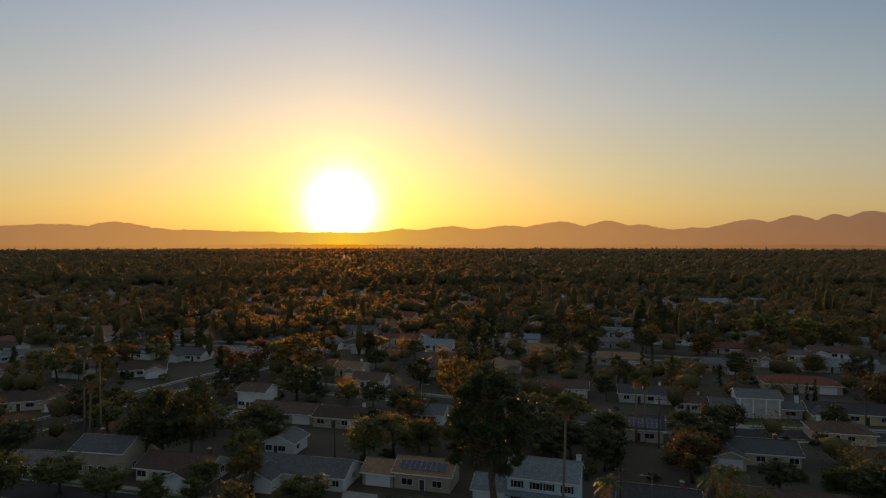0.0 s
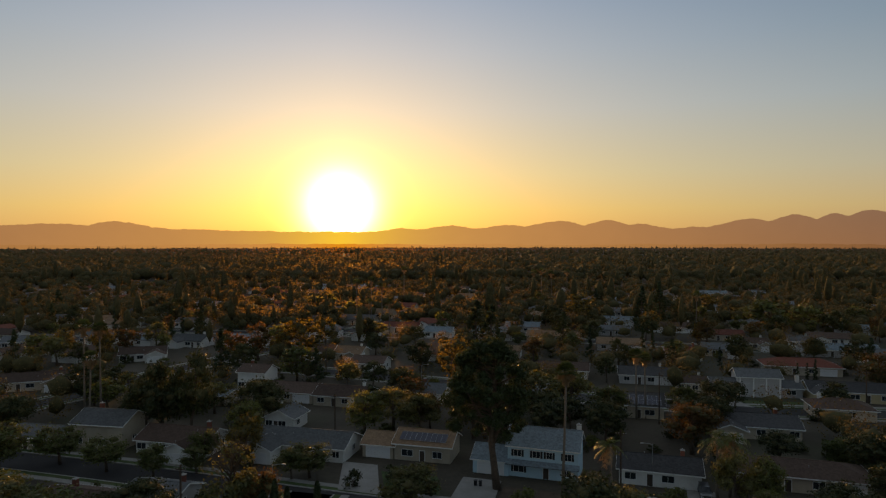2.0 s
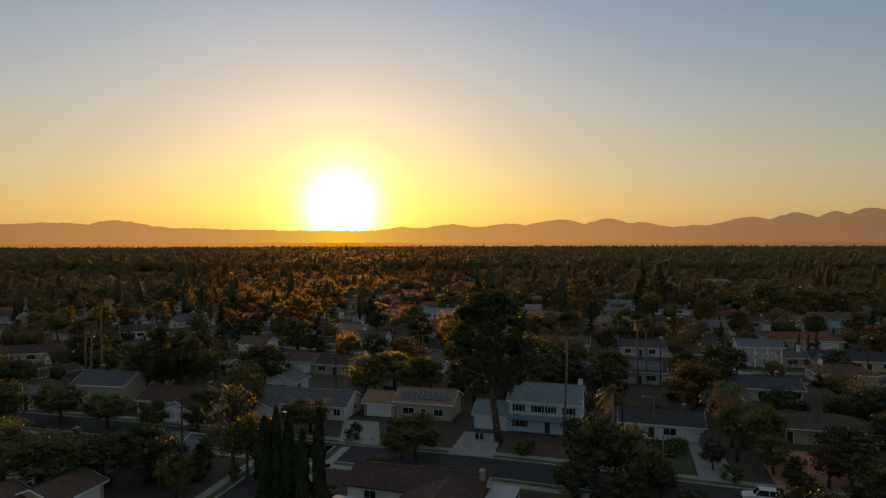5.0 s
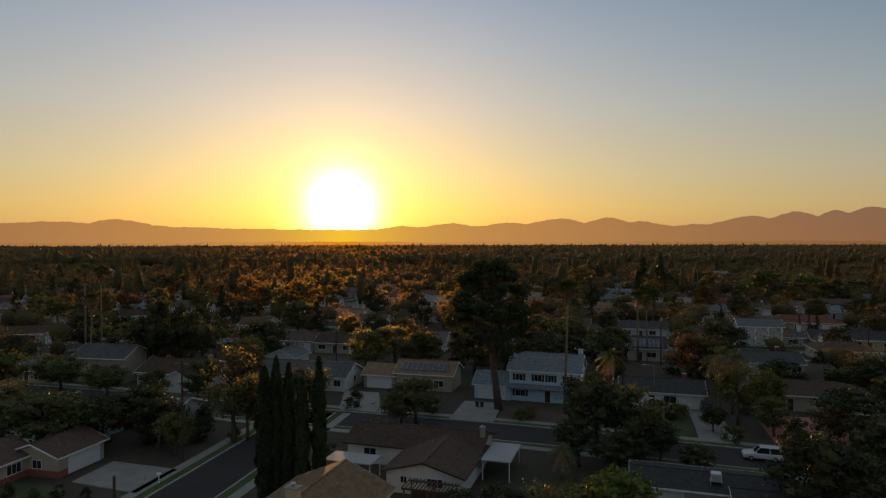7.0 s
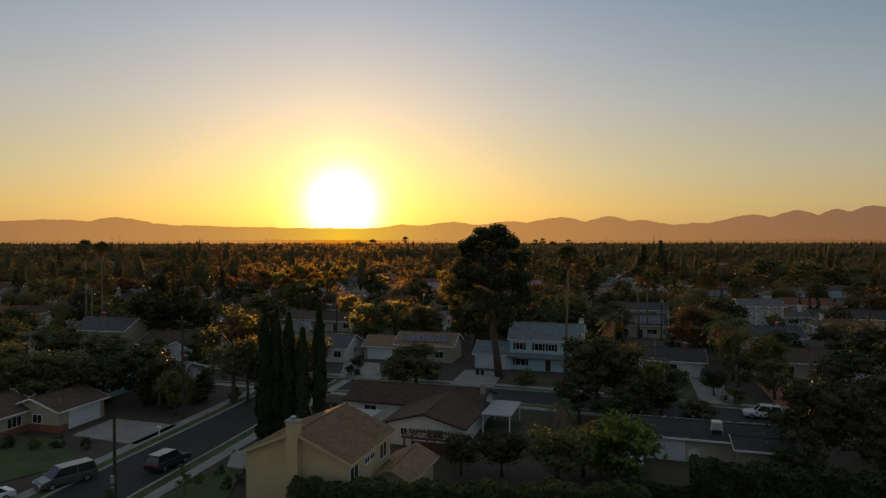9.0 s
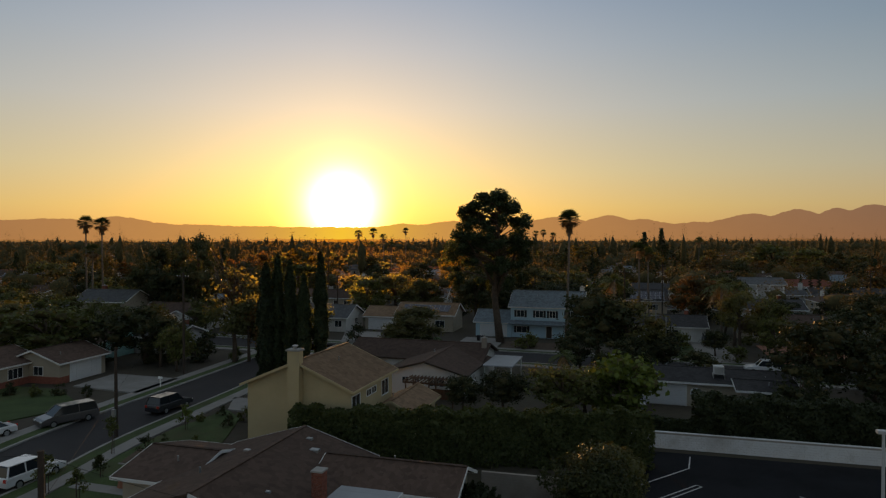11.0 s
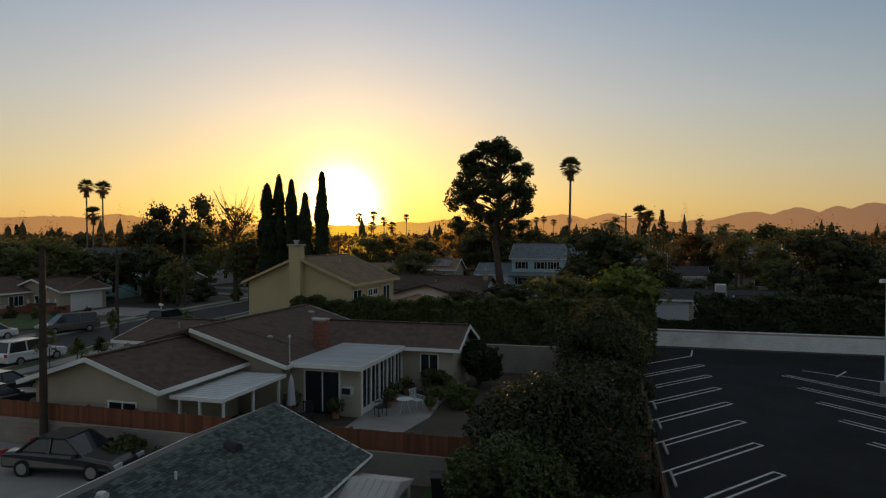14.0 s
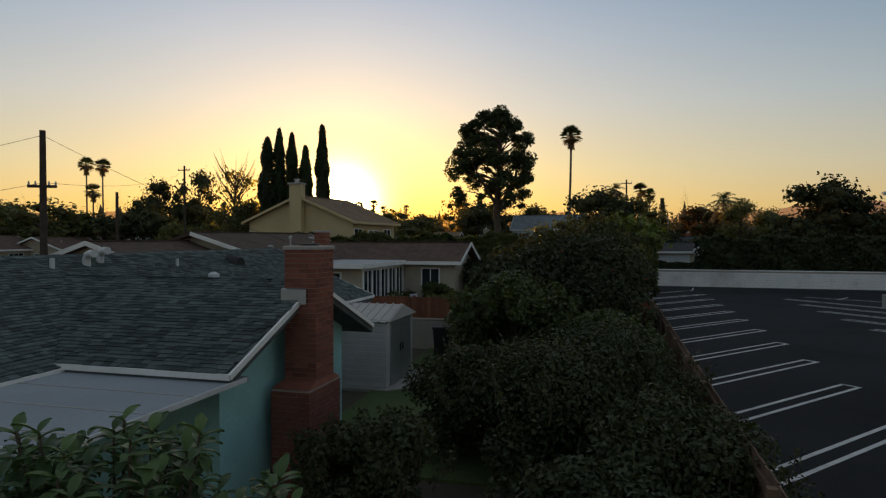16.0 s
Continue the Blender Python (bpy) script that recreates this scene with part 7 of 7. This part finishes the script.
car(30.0, 272.0, 80, "car_white", "white pickup truck beside a house", "truck")
car(36.0, 273.0, 80, "car_dark", "dark truck beside a house", "truck")

# ---- smaller things ----
def mailbox(x, y, yaw, mat="white"):
    root = thing("mailbox", "small mailbox on a post beside the kerb", "mailbox", pose(x, y, 0.1, 0, 0, yaw), "mailboxes along the street")
    part("post", MB().box(-0.05, -0.05, 0, 0.05, 0.05, 1.0), M[mat], root)
    bx = MB()
    prof = [(-0.12, 0)] + [(-0.12 * math.cos(math.pi * i / 8), 0.14 + 0.12 * math.sin(math.pi * i / 8)) for i in range(9)] + [(0.12, 0)]
    bx.extrude_y([(a, 1.0 + b) for a, b in prof], -0.25, 0.25)
    part("box", bx, M[mat], root)


mailbox(-33.9, 74.5, 75)
mailbox(-26.0, 61.8, 75, "dark_wood")
mailbox(-10.5, 105.4, 75, "dark_wood")
mailbox(30.0, 94.5, 75)


def young_tree(x, y, h, seed, mat="leaf_mid"):
    rng = np.random.default_rng(seed)
    root = thing("young_tree", "slender young staked tree on the lawn", "tree", pose(x, y, 0.08), "young trees on the lawn")
    mb = MB().tube([(0, 0, -0.1), (rng.normal(0, 0.05), 0, h * 0.5), (rng.normal(0, 0.1), 0, h)], [0.05, 0.035, 0.012], 6)
    cs = []
    for i in range(16):
        a, z = rng.uniform(0, 6.28), h * rng.uniform(0.35, 0.95)
        r = 0.34 * h * (1.1 - z / h) + 0.12
        e = (math.cos(a) * r, math.sin(a) * r, z + 0.2)
        mb.tube([(0, 0, z), e], [0.015, 0.006], 4)
        cs.append(np.array(e) * rng.uniform(0.4, 1.0, (34, 1)) * [1, 1, 0] + [0, 0, z + 0.1] + rng.normal(0, 0.1, (34, 3)))
    cs = np.concatenate(cs)
    part("trunk", mb, M["bark"], root)
    part("crown", leaf_mesh("crown", cs, rng.normal(0, 1, cs.shape), 0.1, M[mat], rng), None, root)
    part("stake", MB().tube([(0.2, 0, 0), (0.2, 0, h * 0.5)], 0.025, 5), M["dark_wood"], root)


young_tree(-24.0, 57.6, 2.3, 1, "leaf_bright")
young_tree(-22.9, 47.6, 2.6, 2, "leaf_dark")
young_tree(-27.3, 51.0, 3.0, 3)
young_tree(-24.6, 41.5, 2.2, 4)
young_tree(-27.6, 43.0, 2.8, 5)
young_tree(-25.5, 46.0, 1.6, 6, "leaf_dark")
for i, (x, y, r) in enumerate([(-23.8, 60.5, 0.6), (-22.4, 62.5, 0.7), (-20.5, 58.8, 0.8), (-19.6, 60.6, 0.9), (-24.6, 54.6, 0.45), (-23.0, 52.0, 0.5), (-21.9, 54.5, 0.4), (-40.2, 70.2, 0.9), (-43.5, 70.8, 1.0), (-46.0, 70.0, 0.9), (-49.0, 70.5, 1.1), (-38.0, 88.0, 1.2), (-30.6, 92.0, 1.3), (-27.5, 93.5, 1.2),
                               (-2.6, 25.4, 0.6), (-1.0, 25.2, 0.7), (0.6, 25.0, 0.6), (-4.4, 25.8, 0.5), (-15.5, 25.4, 0.6), (-11.4, 24.2, 0.6)]):
    plant("bush" if i % 3 else "dry_bush", x, y, r * 1.4, 0.9)
well = thing("garden_lantern", "small reddish stone garden lantern on the lawn", "garden ornament", pose(-22.9, 44.2, 0.1))
part("base", MB().tube([(0, 0, 0), (0, 0, 0.5), (0, 0, 0.55)], [0.4, 0.3, 0.42], 8), M["terracotta"], well)
part("pillar", MB().tube([(0, 0, 0.55), (0, 0, 0.95)], 0.2, 8), M["terracotta"], well)
part("cap", MB().tube([(0, 0, 0.95), (0, 0, 1.0), (0, 0, 1.25)], [0.42, 0.4, 0.05], 8), M["terracotta"], well)
edge = structure("bed_edging", strip(bend([(-25.6, 48.8), (-23.6, 48.2), (-21.6, 49.0), (-20.6, 49.9)]), 0.12, 0.0, 0.18), M["kerb"], "pale stone edging of the flower bed")
structure("garden_path", strip([(-26.6, 44.6), (-22.6, 43.4), (-20.0, 42.6)], 1.1, -0.05, 0.13), M["concrete"], "pale concrete path across the lawn", category="path")

NB = pose(-13.6, 32.7, 0.02, 0, 0, -16)
# closed parasol
par = thing("parasol", "closed pale grey parasol on the patio", "parasol", NB @ pose(6.0, -0.3, 0.05))
part("pole", MB().tube([(0, 0, 0), (0, 0, 2.3)], 0.025, 8), M["metal"], par)
part("canopy", MB().tube([(0, 0, 0.75), (0, 0, 1.1), (0, 0, 1.9), (0, 0, 2.25)], [0.24, 0.2, 0.12, 0.02], 9), M["cloth"], par)
part("base", MB().tube([(0, 0, 0), (0, 0, 0.08)], 0.25, 12), M["kerb"], par)


def patio_chair(x, y, yaw, mat="black"):
    root = thing("patio_chair", "dark metal patio chair with slatted back", "chair", NB @ pose(x, y, 0.06, 0, 0, yaw), "chairs on the patio")
    part("seat", MB().bevelled(-0.25, -0.25, 0.4, 0.25, 0.25, 0.45, 0.02), M[mat], root)
    for i in range(5):
        part("slat", MB().beam((-0.2 + i * 0.1, 0.24, 0.45), (-0.2 + i * 0.1, 0.34, 0.95), 0.05, 0.02), M[mat], root)
    part("top_rail", MB().beam((-0.25, 0.345, 0.95), (0.25, 0.345, 0.95), 0.04, 0.05), M[mat], root)
    for sx in (-0.22, 0.22):
        part("armrest", MB().beam((sx * 1.15, -0.22, 0.64), (sx * 1.15, 0.28, 0.64), 0.05, 0.03), M[mat], root)
        for sy in (-0.22, 0.22):
            part("leg", MB().beam((sx, sy, 0), (sx, sy, 0.4), 0.03, 0.03), M[mat], root)


patio_chair(10.6, 5.2, 150)
patio_chair(11.2, 3.4, 60, "metal_white")
patio_chair(9.9, 1.6, -40)
patio_chair(7.0, -0.6, 20)
tbl = thing("patio_table", "small round white patio table", "table", NB @ pose(10.9, 2.4, 0.06))
part("tabletop", MB().tube([(0, 0, 0.68), (0, 0, 0.72)], 0.42, 18), M["metal_white"], tbl)
for i in range(3):
    a = i * 2.094
    part("leg", MB().tube([(math.cos(a) * 0.32, math.sin(a) * 0.32, 0), (math.cos(a) * 0.1, math.sin(a) * 0.1, 0.68)], 0.02, 6), M["metal_white"], tbl)


def pot(x, y, r, seed):
    root = thing("potted_plant", "leafy plant in a terracotta pot", "plant", NB @ pose(x, y, 0.06), "pots on the patio")
    part("pot", MB().tube([(0, 0, 0), (0, 0, r * 1.5), (0, 0, r * 1.6)], [r * 0.7, r, r * 1.08], 12), M["terracotta"], root)
    rng = np.random.default_rng(seed)
    o, d = on_ball(rng, 260, 0.8)
    part("foliage", leaf_mesh("foliage", o * r * 2 + [0, 0, r * 3.0], d, 0.1, M["leaf_mid"], rng), None, root)


for i, (x, y, r) in enumerate([(11.6, 4.6, 0.2), (11.9, 5.4, 0.16), (9.7, 3.2, 0.2), (9.6, 4.4, 0.22), (9.6, 6.2, 0.2), (8.0, 0.5, 0.22), (5.6, 0.5, 0.25), (12.0, 3.2, 0.15), (12.2, 6.4, 0.2)]):
    pot(x, y, r, i)
# service mast on the neighbour's roof
mast = thing("service_mast", "grey metal electric service mast on the roof", "service mast", NB @ pose(5.45, 0.5, 0))
part("mast", MB().tube([(0, 0, 1.0), (0, 0, 3.9)], 0.04, 8), M["metal"], mast)
part("weather_head", MB().tube([(0, 0, 3.9), (0, 0, 4.0), (0.05, 0, 4.08)], [0.08, 0.09, 0.03], 8), M["metal"], mast)
# basketball hoop by the white garage
hoop = thing("basketball_hoop", "basketball hoop with round pale backboard on a post", "basketball hoop", pose(23.8, 60.5, 0, 0, 0, -17))
part("post", MB().tube([(0, 0, 0), (0, 0, 2.6)], 0.06, 8), M["metal"], hoop)
part("backboard", MB().tube([(0, -0.1, 2.75), (0, -0.14, 2.75)], 0.55, 16), M["metal_white"], hoop)
part("rim", MB().tube([(math.cos(i * 0.5236) * 0.22, -0.4 + math.sin(i * 0.5236) * 0.22, 2.5) for i in range(13)], 0.012, 5, False), M["red_cloth"], hoop)
# wheeled bins
for i, (x, y) in enumerate([(5.6, 109.0), (6.4, 108.8), (-0.6, 20.9)]):
    b = thing("wheeled_bin", "black plastic wheeled rubbish bin", "bin", pose(x, y, 0.05, 0, 0, -15 + 7 * i), "wheeled bins")
    part("body", MB().add([(-0.22, -0.25, 0.08), (0.22, -0.25, 0.08), (0.22, 0.25, 0.08), (-0.22, 0.25, 0.08), (-0.28, -0.32, 0.95), (0.28, -0.32, 0.95), (0.28, 0.32, 0.95), (-0.28, 0.32, 0.95)], [(3, 2, 1, 0), (4, 5, 6, 7), (0, 1, 5, 4), (1, 2, 6, 5), (2, 3, 7, 6), (3, 0, 4, 7)]), M["black"], b)
    part("lid", MB().bevelled(-0.31, -0.35, 0.95, 0.31, 0.36, 1.03, 0.03), M["black"], b)
    for sx in (-0.24, 0.24):
        part("wheel", MB().tube([(sx - 0.03, 0.28, 0.1), (sx + 0.03, 0.28, 0.1)], 0.1, 10), M["rubber"], b)
# skylight vents on neighbour's roof
for lx, ly, sz in ((2.2, 9.6, 0.3), (-1.8, 8.0, 0.2), (3.6, 7.6, 0.15), (1.2, 10.8, 0.2), (2.8, 3.0, 0.14)):
    z = 4.25 - abs(lx) * 1.65 / 5.6
    v = thing("roof_vent", "small metal vent on the brown roof", "roof vent", NB @ pose(lx, ly, z), "vents on the brown roof")
    part("hood", MB().bevelled(-sz, -sz * 0.7, -0.08, sz, sz * 0.7, 0.14, 0.05), M["metal"], v)
# white sign bar on the car park wall: unreadable lettering as bars
sg = thing("wall_sign", "small pale green notice on the white wall", "sign", pose(36.2, 47.75, 0.85, 0, 0, -15.5))
part("plate", MB().box(-0.3, -0.13, 0, 0.3, -0.115, 0.3), M["metal_white"], sg)
for i in range(3):
    part("text_bar", MB().box(-0.24, -0.136, 0.06 + i * 0.08, 0.24 - 0.1 * (i == 0), -0.13, 0.1 + i * 0.08), M["teal"], sg)

# ---- shingles of the near roof ----
def slope_frame(x0, x1, y_low, y_high, z_low, z_high):
    """A roof slope's own axes: along the eave, and up the slope."""
    run = Vector((0, y_high - y_low, z_high - z_low))
    return Vector((x0, y_low, z_low)), Vector((1 if x1 > x0 else -1, 0, 0)), run.normalized(), abs(x1 - x0), run.length


def shingle(w, h, t, lift):
    """One tab: thick butt, thin head."""
    return MB().add([(0.004, 0, 0.0), (w - 0.004, 0, 0.0), (w - 0.004, h, 0.0), (0.004, h, 0.0), (0.004, 0, lift + t), (w - 0.004, 0, lift + t), (w - 0.004, h, 0.006), (0.004, h, 0.006)],
                    [(0, 3, 2, 1), (4, 5, 6, 7), (0, 1, 5, 4), (1, 2, 6, 5), (2, 3, 7, 6), (3, 0, 4, 7)])


def tab_material():
    m = material("asphalt_tab", (0.08, 0.1, 0.098), 0.92, var=0.35, scale=2.0, fine=90, bump=0.6, bump_scale=220, random_tint=0.45, spec=0.2)
    return m


def joined_tab_material():
    m = material("asphalt_tabs", (0.08, 0.1, 0.098), 0.92, var=0.35, scale=2.0, fine=90, bump=0.6, bump_scale=220, spec=0.2)
    k = Nodes(m.node_tree, False)
    b = [n for n in k.tree.nodes if n.type == "BSDF_PRINCIPLED"][0]
    rnd = k.add("ShaderNodeNewGeometry").outputs["Random Per Island"]
    old = b.inputs["Base Color"].links[0].from_socket
    k.put(b.inputs["Base Color"], k.mix(1.0, old, k.ramp(rnd, [(0, (0.55,) * 3), (1, (1.45,) * 3)]), "MULTIPLY"))
    return m


TAB, TABS = tab_material(), joined_tab_material()


def cover_slope(roof, origin, along_v, up_v, length, height, clip=None, single=0, seed=0):
    """Courses of tabs up a slope, each overlapping the one below. clip(a, b) says where the slope is."""
    rng = random.Random(seed)
    normal = along_v.cross(up_v)
    if normal.z < 0:
        normal = -normal
    basis = Matrix.Translation(origin) @ Matrix(((along_v.x, up_v.x, normal.x, 0), (along_v.y, up_v.y, normal.y, 0), (along_v.z, up_v.z, normal.z, 0), (0, 0, 0, 1)))
    expo, made = 0.09, 0
    shapes = [shingle(w, 0.13, 0.008, 0.013).mesh("shingle", TAB) for w in (0.12, 0.16, 0.21)]
    rest = MB()
    b = 0.0
    while b < height - 0.05:
        a = -rng.uniform(0, 0.12)
        while a < length - 0.13:
            i = rng.randrange(3)
            if a + (0.12, 0.16, 0.21)[i] > length + 0.03:
                i = 0
            w = (0.12, 0.16, 0.21)[i]
            if clip is None or clip(a + w / 2, b + 0.07):
                at = basis @ pose(max(a, 0.0), b - rng.choice((0.0, 0.0, 0.018)), rng.uniform(0, 0.008), 0, 0, 0)
                if made < single:
                    part("shingle", shapes[i], None, roof, at=at)
                    made += 1
                else:
                    piece = shingle(w, 0.13, 0.008, 0.013)
                    rest.add([at @ Vector(v) for v in piece.v], piece.f)
            a += w
        b += expo
    if rest.v:
        ob = part("shingles", rest, TABS, roof)
        tagged(ob, kind="stuff")


main_roof, wing_roof = nr[0], nr[1]
# wing: front and rear slopes, ridge at 3.28
o, a_, u_, ln_, ht_ = slope_frame(-5.0, -0.05, -2.4, 0.0, 2.285, 3.285)
cover_slope(wing_roof, o, a_, u_, ln_, ht_, lambda a, b: (a - 5.0) + 0.1 > -2.6 - b * 0.92, 300, 1)
o, a_, u_, ln_, ht_ = slope_frame(-5.0, -0.05, 2.4, 0.0, 2.285, 3.285)
cover_slope(wing_roof, o, a_, u_, ln_, ht_, None, 0, 2)
# main body: slope to the lawn side, laid along the house
run = Vector((-3.25, 0, 1.4))
cover_slope(main_roof, Vector((-2.6, -7.1, 2.225)), Vector((0, 1, 0)), run.normalized(), 16.05, run.length, lambda a, b: not (abs(a - 7.1) < 2.4 - b * 0.98), 0, 3)
caps = MB()
for i in range(63):
    y = -7.1 + i * 0.255
    caps.add([(-6.06, y, 3.575), (-5.9, y, 3.66), (-5.74, y, 3.575), (-6.06, y + 0.3, 3.56), (-5.9, y + 0.3, 3.645), (-5.74, y + 0.3, 3.56)], [(0, 1, 4, 3), (1, 2, 5, 4)])
for i in range(18):
    x = -4.9 + i * 0.255
    caps.add([(x, -0.16, 3.235), (x, 0, 3.32), (x, 0.16, 3.235), (x + 0.3, -0.16, 3.22), (x + 0.3, 0, 3.305), (x + 0.3, 0.16, 3.22)], [(0, 1, 4, 3), (1, 2, 5, 4)])
tagged(part("ridge_shingles", caps, TABS, main_roof), kind="stuff")

# ---- brick chimneys ----
def brick_stack(parent, x0, x1, y0, y1, z0, z1, mat, single=True):
    """Courses of bricks round a core, joints set back."""
    core = part("chimney_core", MB().box(x0 + 0.012, y0 + 0.012, z0, x1 - 0.012, y1 - 0.012, z1), M["mortar"], parent)
    meshes = {}
    rest = MB()
    bh = 0.075
    r, z = 0, z0
    while z < z1 - 0.03:
        for face in range(4):
            w = (x1 - x0) if face % 2 == 0 else (y1 - y0)
            n = max(2, round(w / 0.22))
            bw = w / n
            for i in range(n + (r + face) % 2):
                a0 = max(0.0, (i - 0.5 * ((r + face) % 2)) * bw)
                a1 = min(w, (i + 1 - 0.5 * ((r + face) % 2)) * bw)
                if a1 - a0 < 0.03:
                    continue
                key = round(a1 - a0, 3)
                if key not in meshes:
                    meshes[key] = MB().box(0.005, 0, 0, key - 0.005, 0.05, bh - 0.01).mesh("brick", M["brick"])
                m = [pose(x0 + a0, y0, z), pose(x1, y0 + a0, z, 0, 0, 90), pose(x1 - a0, y1, z, 0, 0, 180), pose(x0, y1 - a0, z, 0, 0, 270)][face]
                if single and face in (0, 1, 3):
                    part("brick", meshes[key], None, core, at=m)
                else:
                    rest.add([m @ Vector(v.co) for v in meshes[key].vertices], [tuple(p.vertices) for p in meshes[key].polygons])
        z += bh
        r += 1
    if rest.v:
        tagged(part("bricks", rest, M["brick"], core), kind="stuff")
    return core


near_chim = thing("brick_chimney", "red brick chimney with stepped wide base and metal flashing", "chimney", pose(-2.5, 10.1, 0, 0, 0, YAW))
brick_stack(near_chim, -0.28, 0.24, -0.62, 0.0, 1.8, 3.8, "brick")
brick_stack(near_chim, -0.34, 0.28, -0.92, 0.16, 0.0, 1.75, "brick", False)
sh = MB().add([(-0.34, -0.92, 1.75), (0.28, -0.92, 1.75), (0.28, 0.16, 1.75), (-0.34, 0.16, 1.75), (-0.28, -0.62, 1.84), (0.24, -0.62, 1.84), (0.24, 0.0, 1.84), (-0.28, 0.0, 1.84)], [(0, 1, 5, 4), (1, 2, 6, 5), (2, 3, 7, 6), (4, 5, 6, 7)])
part("shoulder", sh, M["brick"], near_chim)
part("crown", MB().bevelled(-0.3, -0.64, 3.8, 0.26, 0.02, 3.86, 0.02), M["mortar"], near_chim, "pale mortar crown")
# solid black plug stands in for the dark inside of the flue
part("flue_opening", MB().tube([(-0.02, -0.31, 3.84), (-0.02, -0.31, 3.89)], [0.17, 0.16], 12), M["black"], near_chim)
part("flashing", MB().add([(-0.32, -0.66, 2.98), (0.1, -0.66, 2.98), (0.1, -0.66, 3.2), (-0.32, -0.66, 3.2), (-0.32, -0.61, 3.22), (0.1, -0.61, 3.22)], [(0, 1, 2, 3), (3, 2, 5, 4)]), M["metal"], near_chim, "bent galvanised flashing")
nb_chim = thing("brick_chimney", "red brick chimney with white cap on the neighbour's roof", "chimney", pose(-13.6, 32.7, 0, 0, 0, -16))
brick_stack(nb_chim, 4.72, 5.37, 4.4, 5.05, 2.4, 4.3, "brick")
part("crown", MB().bevelled(4.67, 4.35, 4.3, 5.42, 5.1, 4.4, 0.03), M["kerb"], nb_chim)

# ---- vents and pipes on the near roof ----
def roof_z(lx):
    return 3.62 - abs(lx + 5.9) * 0.424


def roof_pipe(lx, ly, h, r, label, hood=False):
    z = roof_z(lx)
    root = thing("roof_vent", label, "roof vent", pose(-2.5, 10.1, 0, 0, 0, YAW) @ pose(lx, ly, z), "vents on the near roof")
    part("flashing_plate", MB().box(-0.14, -0.16, 0.0, 0.14, 0.16, 0.02, pose(0, 0, 0.01, 0, 23, 0)), M["metal"], root)
    part("pipe", MB().tube([(0, 0, -0.05), (0, 0, h)], r, 10), M["metal_white"], root)
    if hood:
        part("hood", MB().tube([(0, 0, h - 0.02), (0, 0, h + 0.05), (0, 0, h + 0.1)], [r * 1.7, r * 1.7, r * 0.6], 12), M["metal_white"], root)
    return root


def elbow_vent(lx, ly):
    z = roof_z(lx)
    root = thing("roof_vent", "white bent metal roof vent", "roof vent", pose(-2.5, 10.1, 0, 0, 0, YAW) @ pose(lx, ly, z), "vents on the near roof")
    part("flashing_plate", MB().box(-0.15, -0.18, 0.0, 0.15, 0.18, 0.02, pose(0, 0, 0.01, 0, 23, 0)), M["metal"], root)
    part("elbow", MB().tube([(0, 0, -0.05), (0, 0, 0.16), (0.05, -0.02, 0.24), (0.16, -0.06, 0.27), (0.28, -0.1, 0.27)], 0.075, 12), M["metal_white"], root)


roof_pipe(-3.79, 2.63, 0.42, 0.07, "white metal flue pipe with round cap", True)
roof_pipe(-3.22, 2.3, 0.28, 0.06, "white plumbing vent pipe on the shingles", False)
roof_pipe(-5.15, 3.2, 0.2, 0.035, "thin white plumbing vent pipe")
roof_pipe(-5.35, 0.03, 0.22, 0.045, "thin white plumbing vent pipe")
elbow_vent(-5.39, 0.85)
elbow_vent(-5.5, 1.3)
box = thing("roof_vent", "dark half-round roof vent on shingles", "roof vent", pose(-2.5, 10.1, 0, 0, 0, YAW) @ pose(-5.24, 5.45, roof_z(-5.24)), "vents on the near roof")
dome = MB()
for i in range(9):
    a = math.pi * i / 8
    dome.v += [(-0.05, 0.22 * math.cos(a), 0.2 * math.sin(a)), (0.28, 0.22 * math.cos(a), 0.2 * math.sin(a) - 0.08)]
dome.f += [(2 * i, 2 * i + 1, 2 * i + 3, 2 * i + 2) for i in range(8)] + [tuple(range(0, 18, 2)), tuple(range(17, 0, -2))]
part("dome", dome, M["roof_dark"], box)
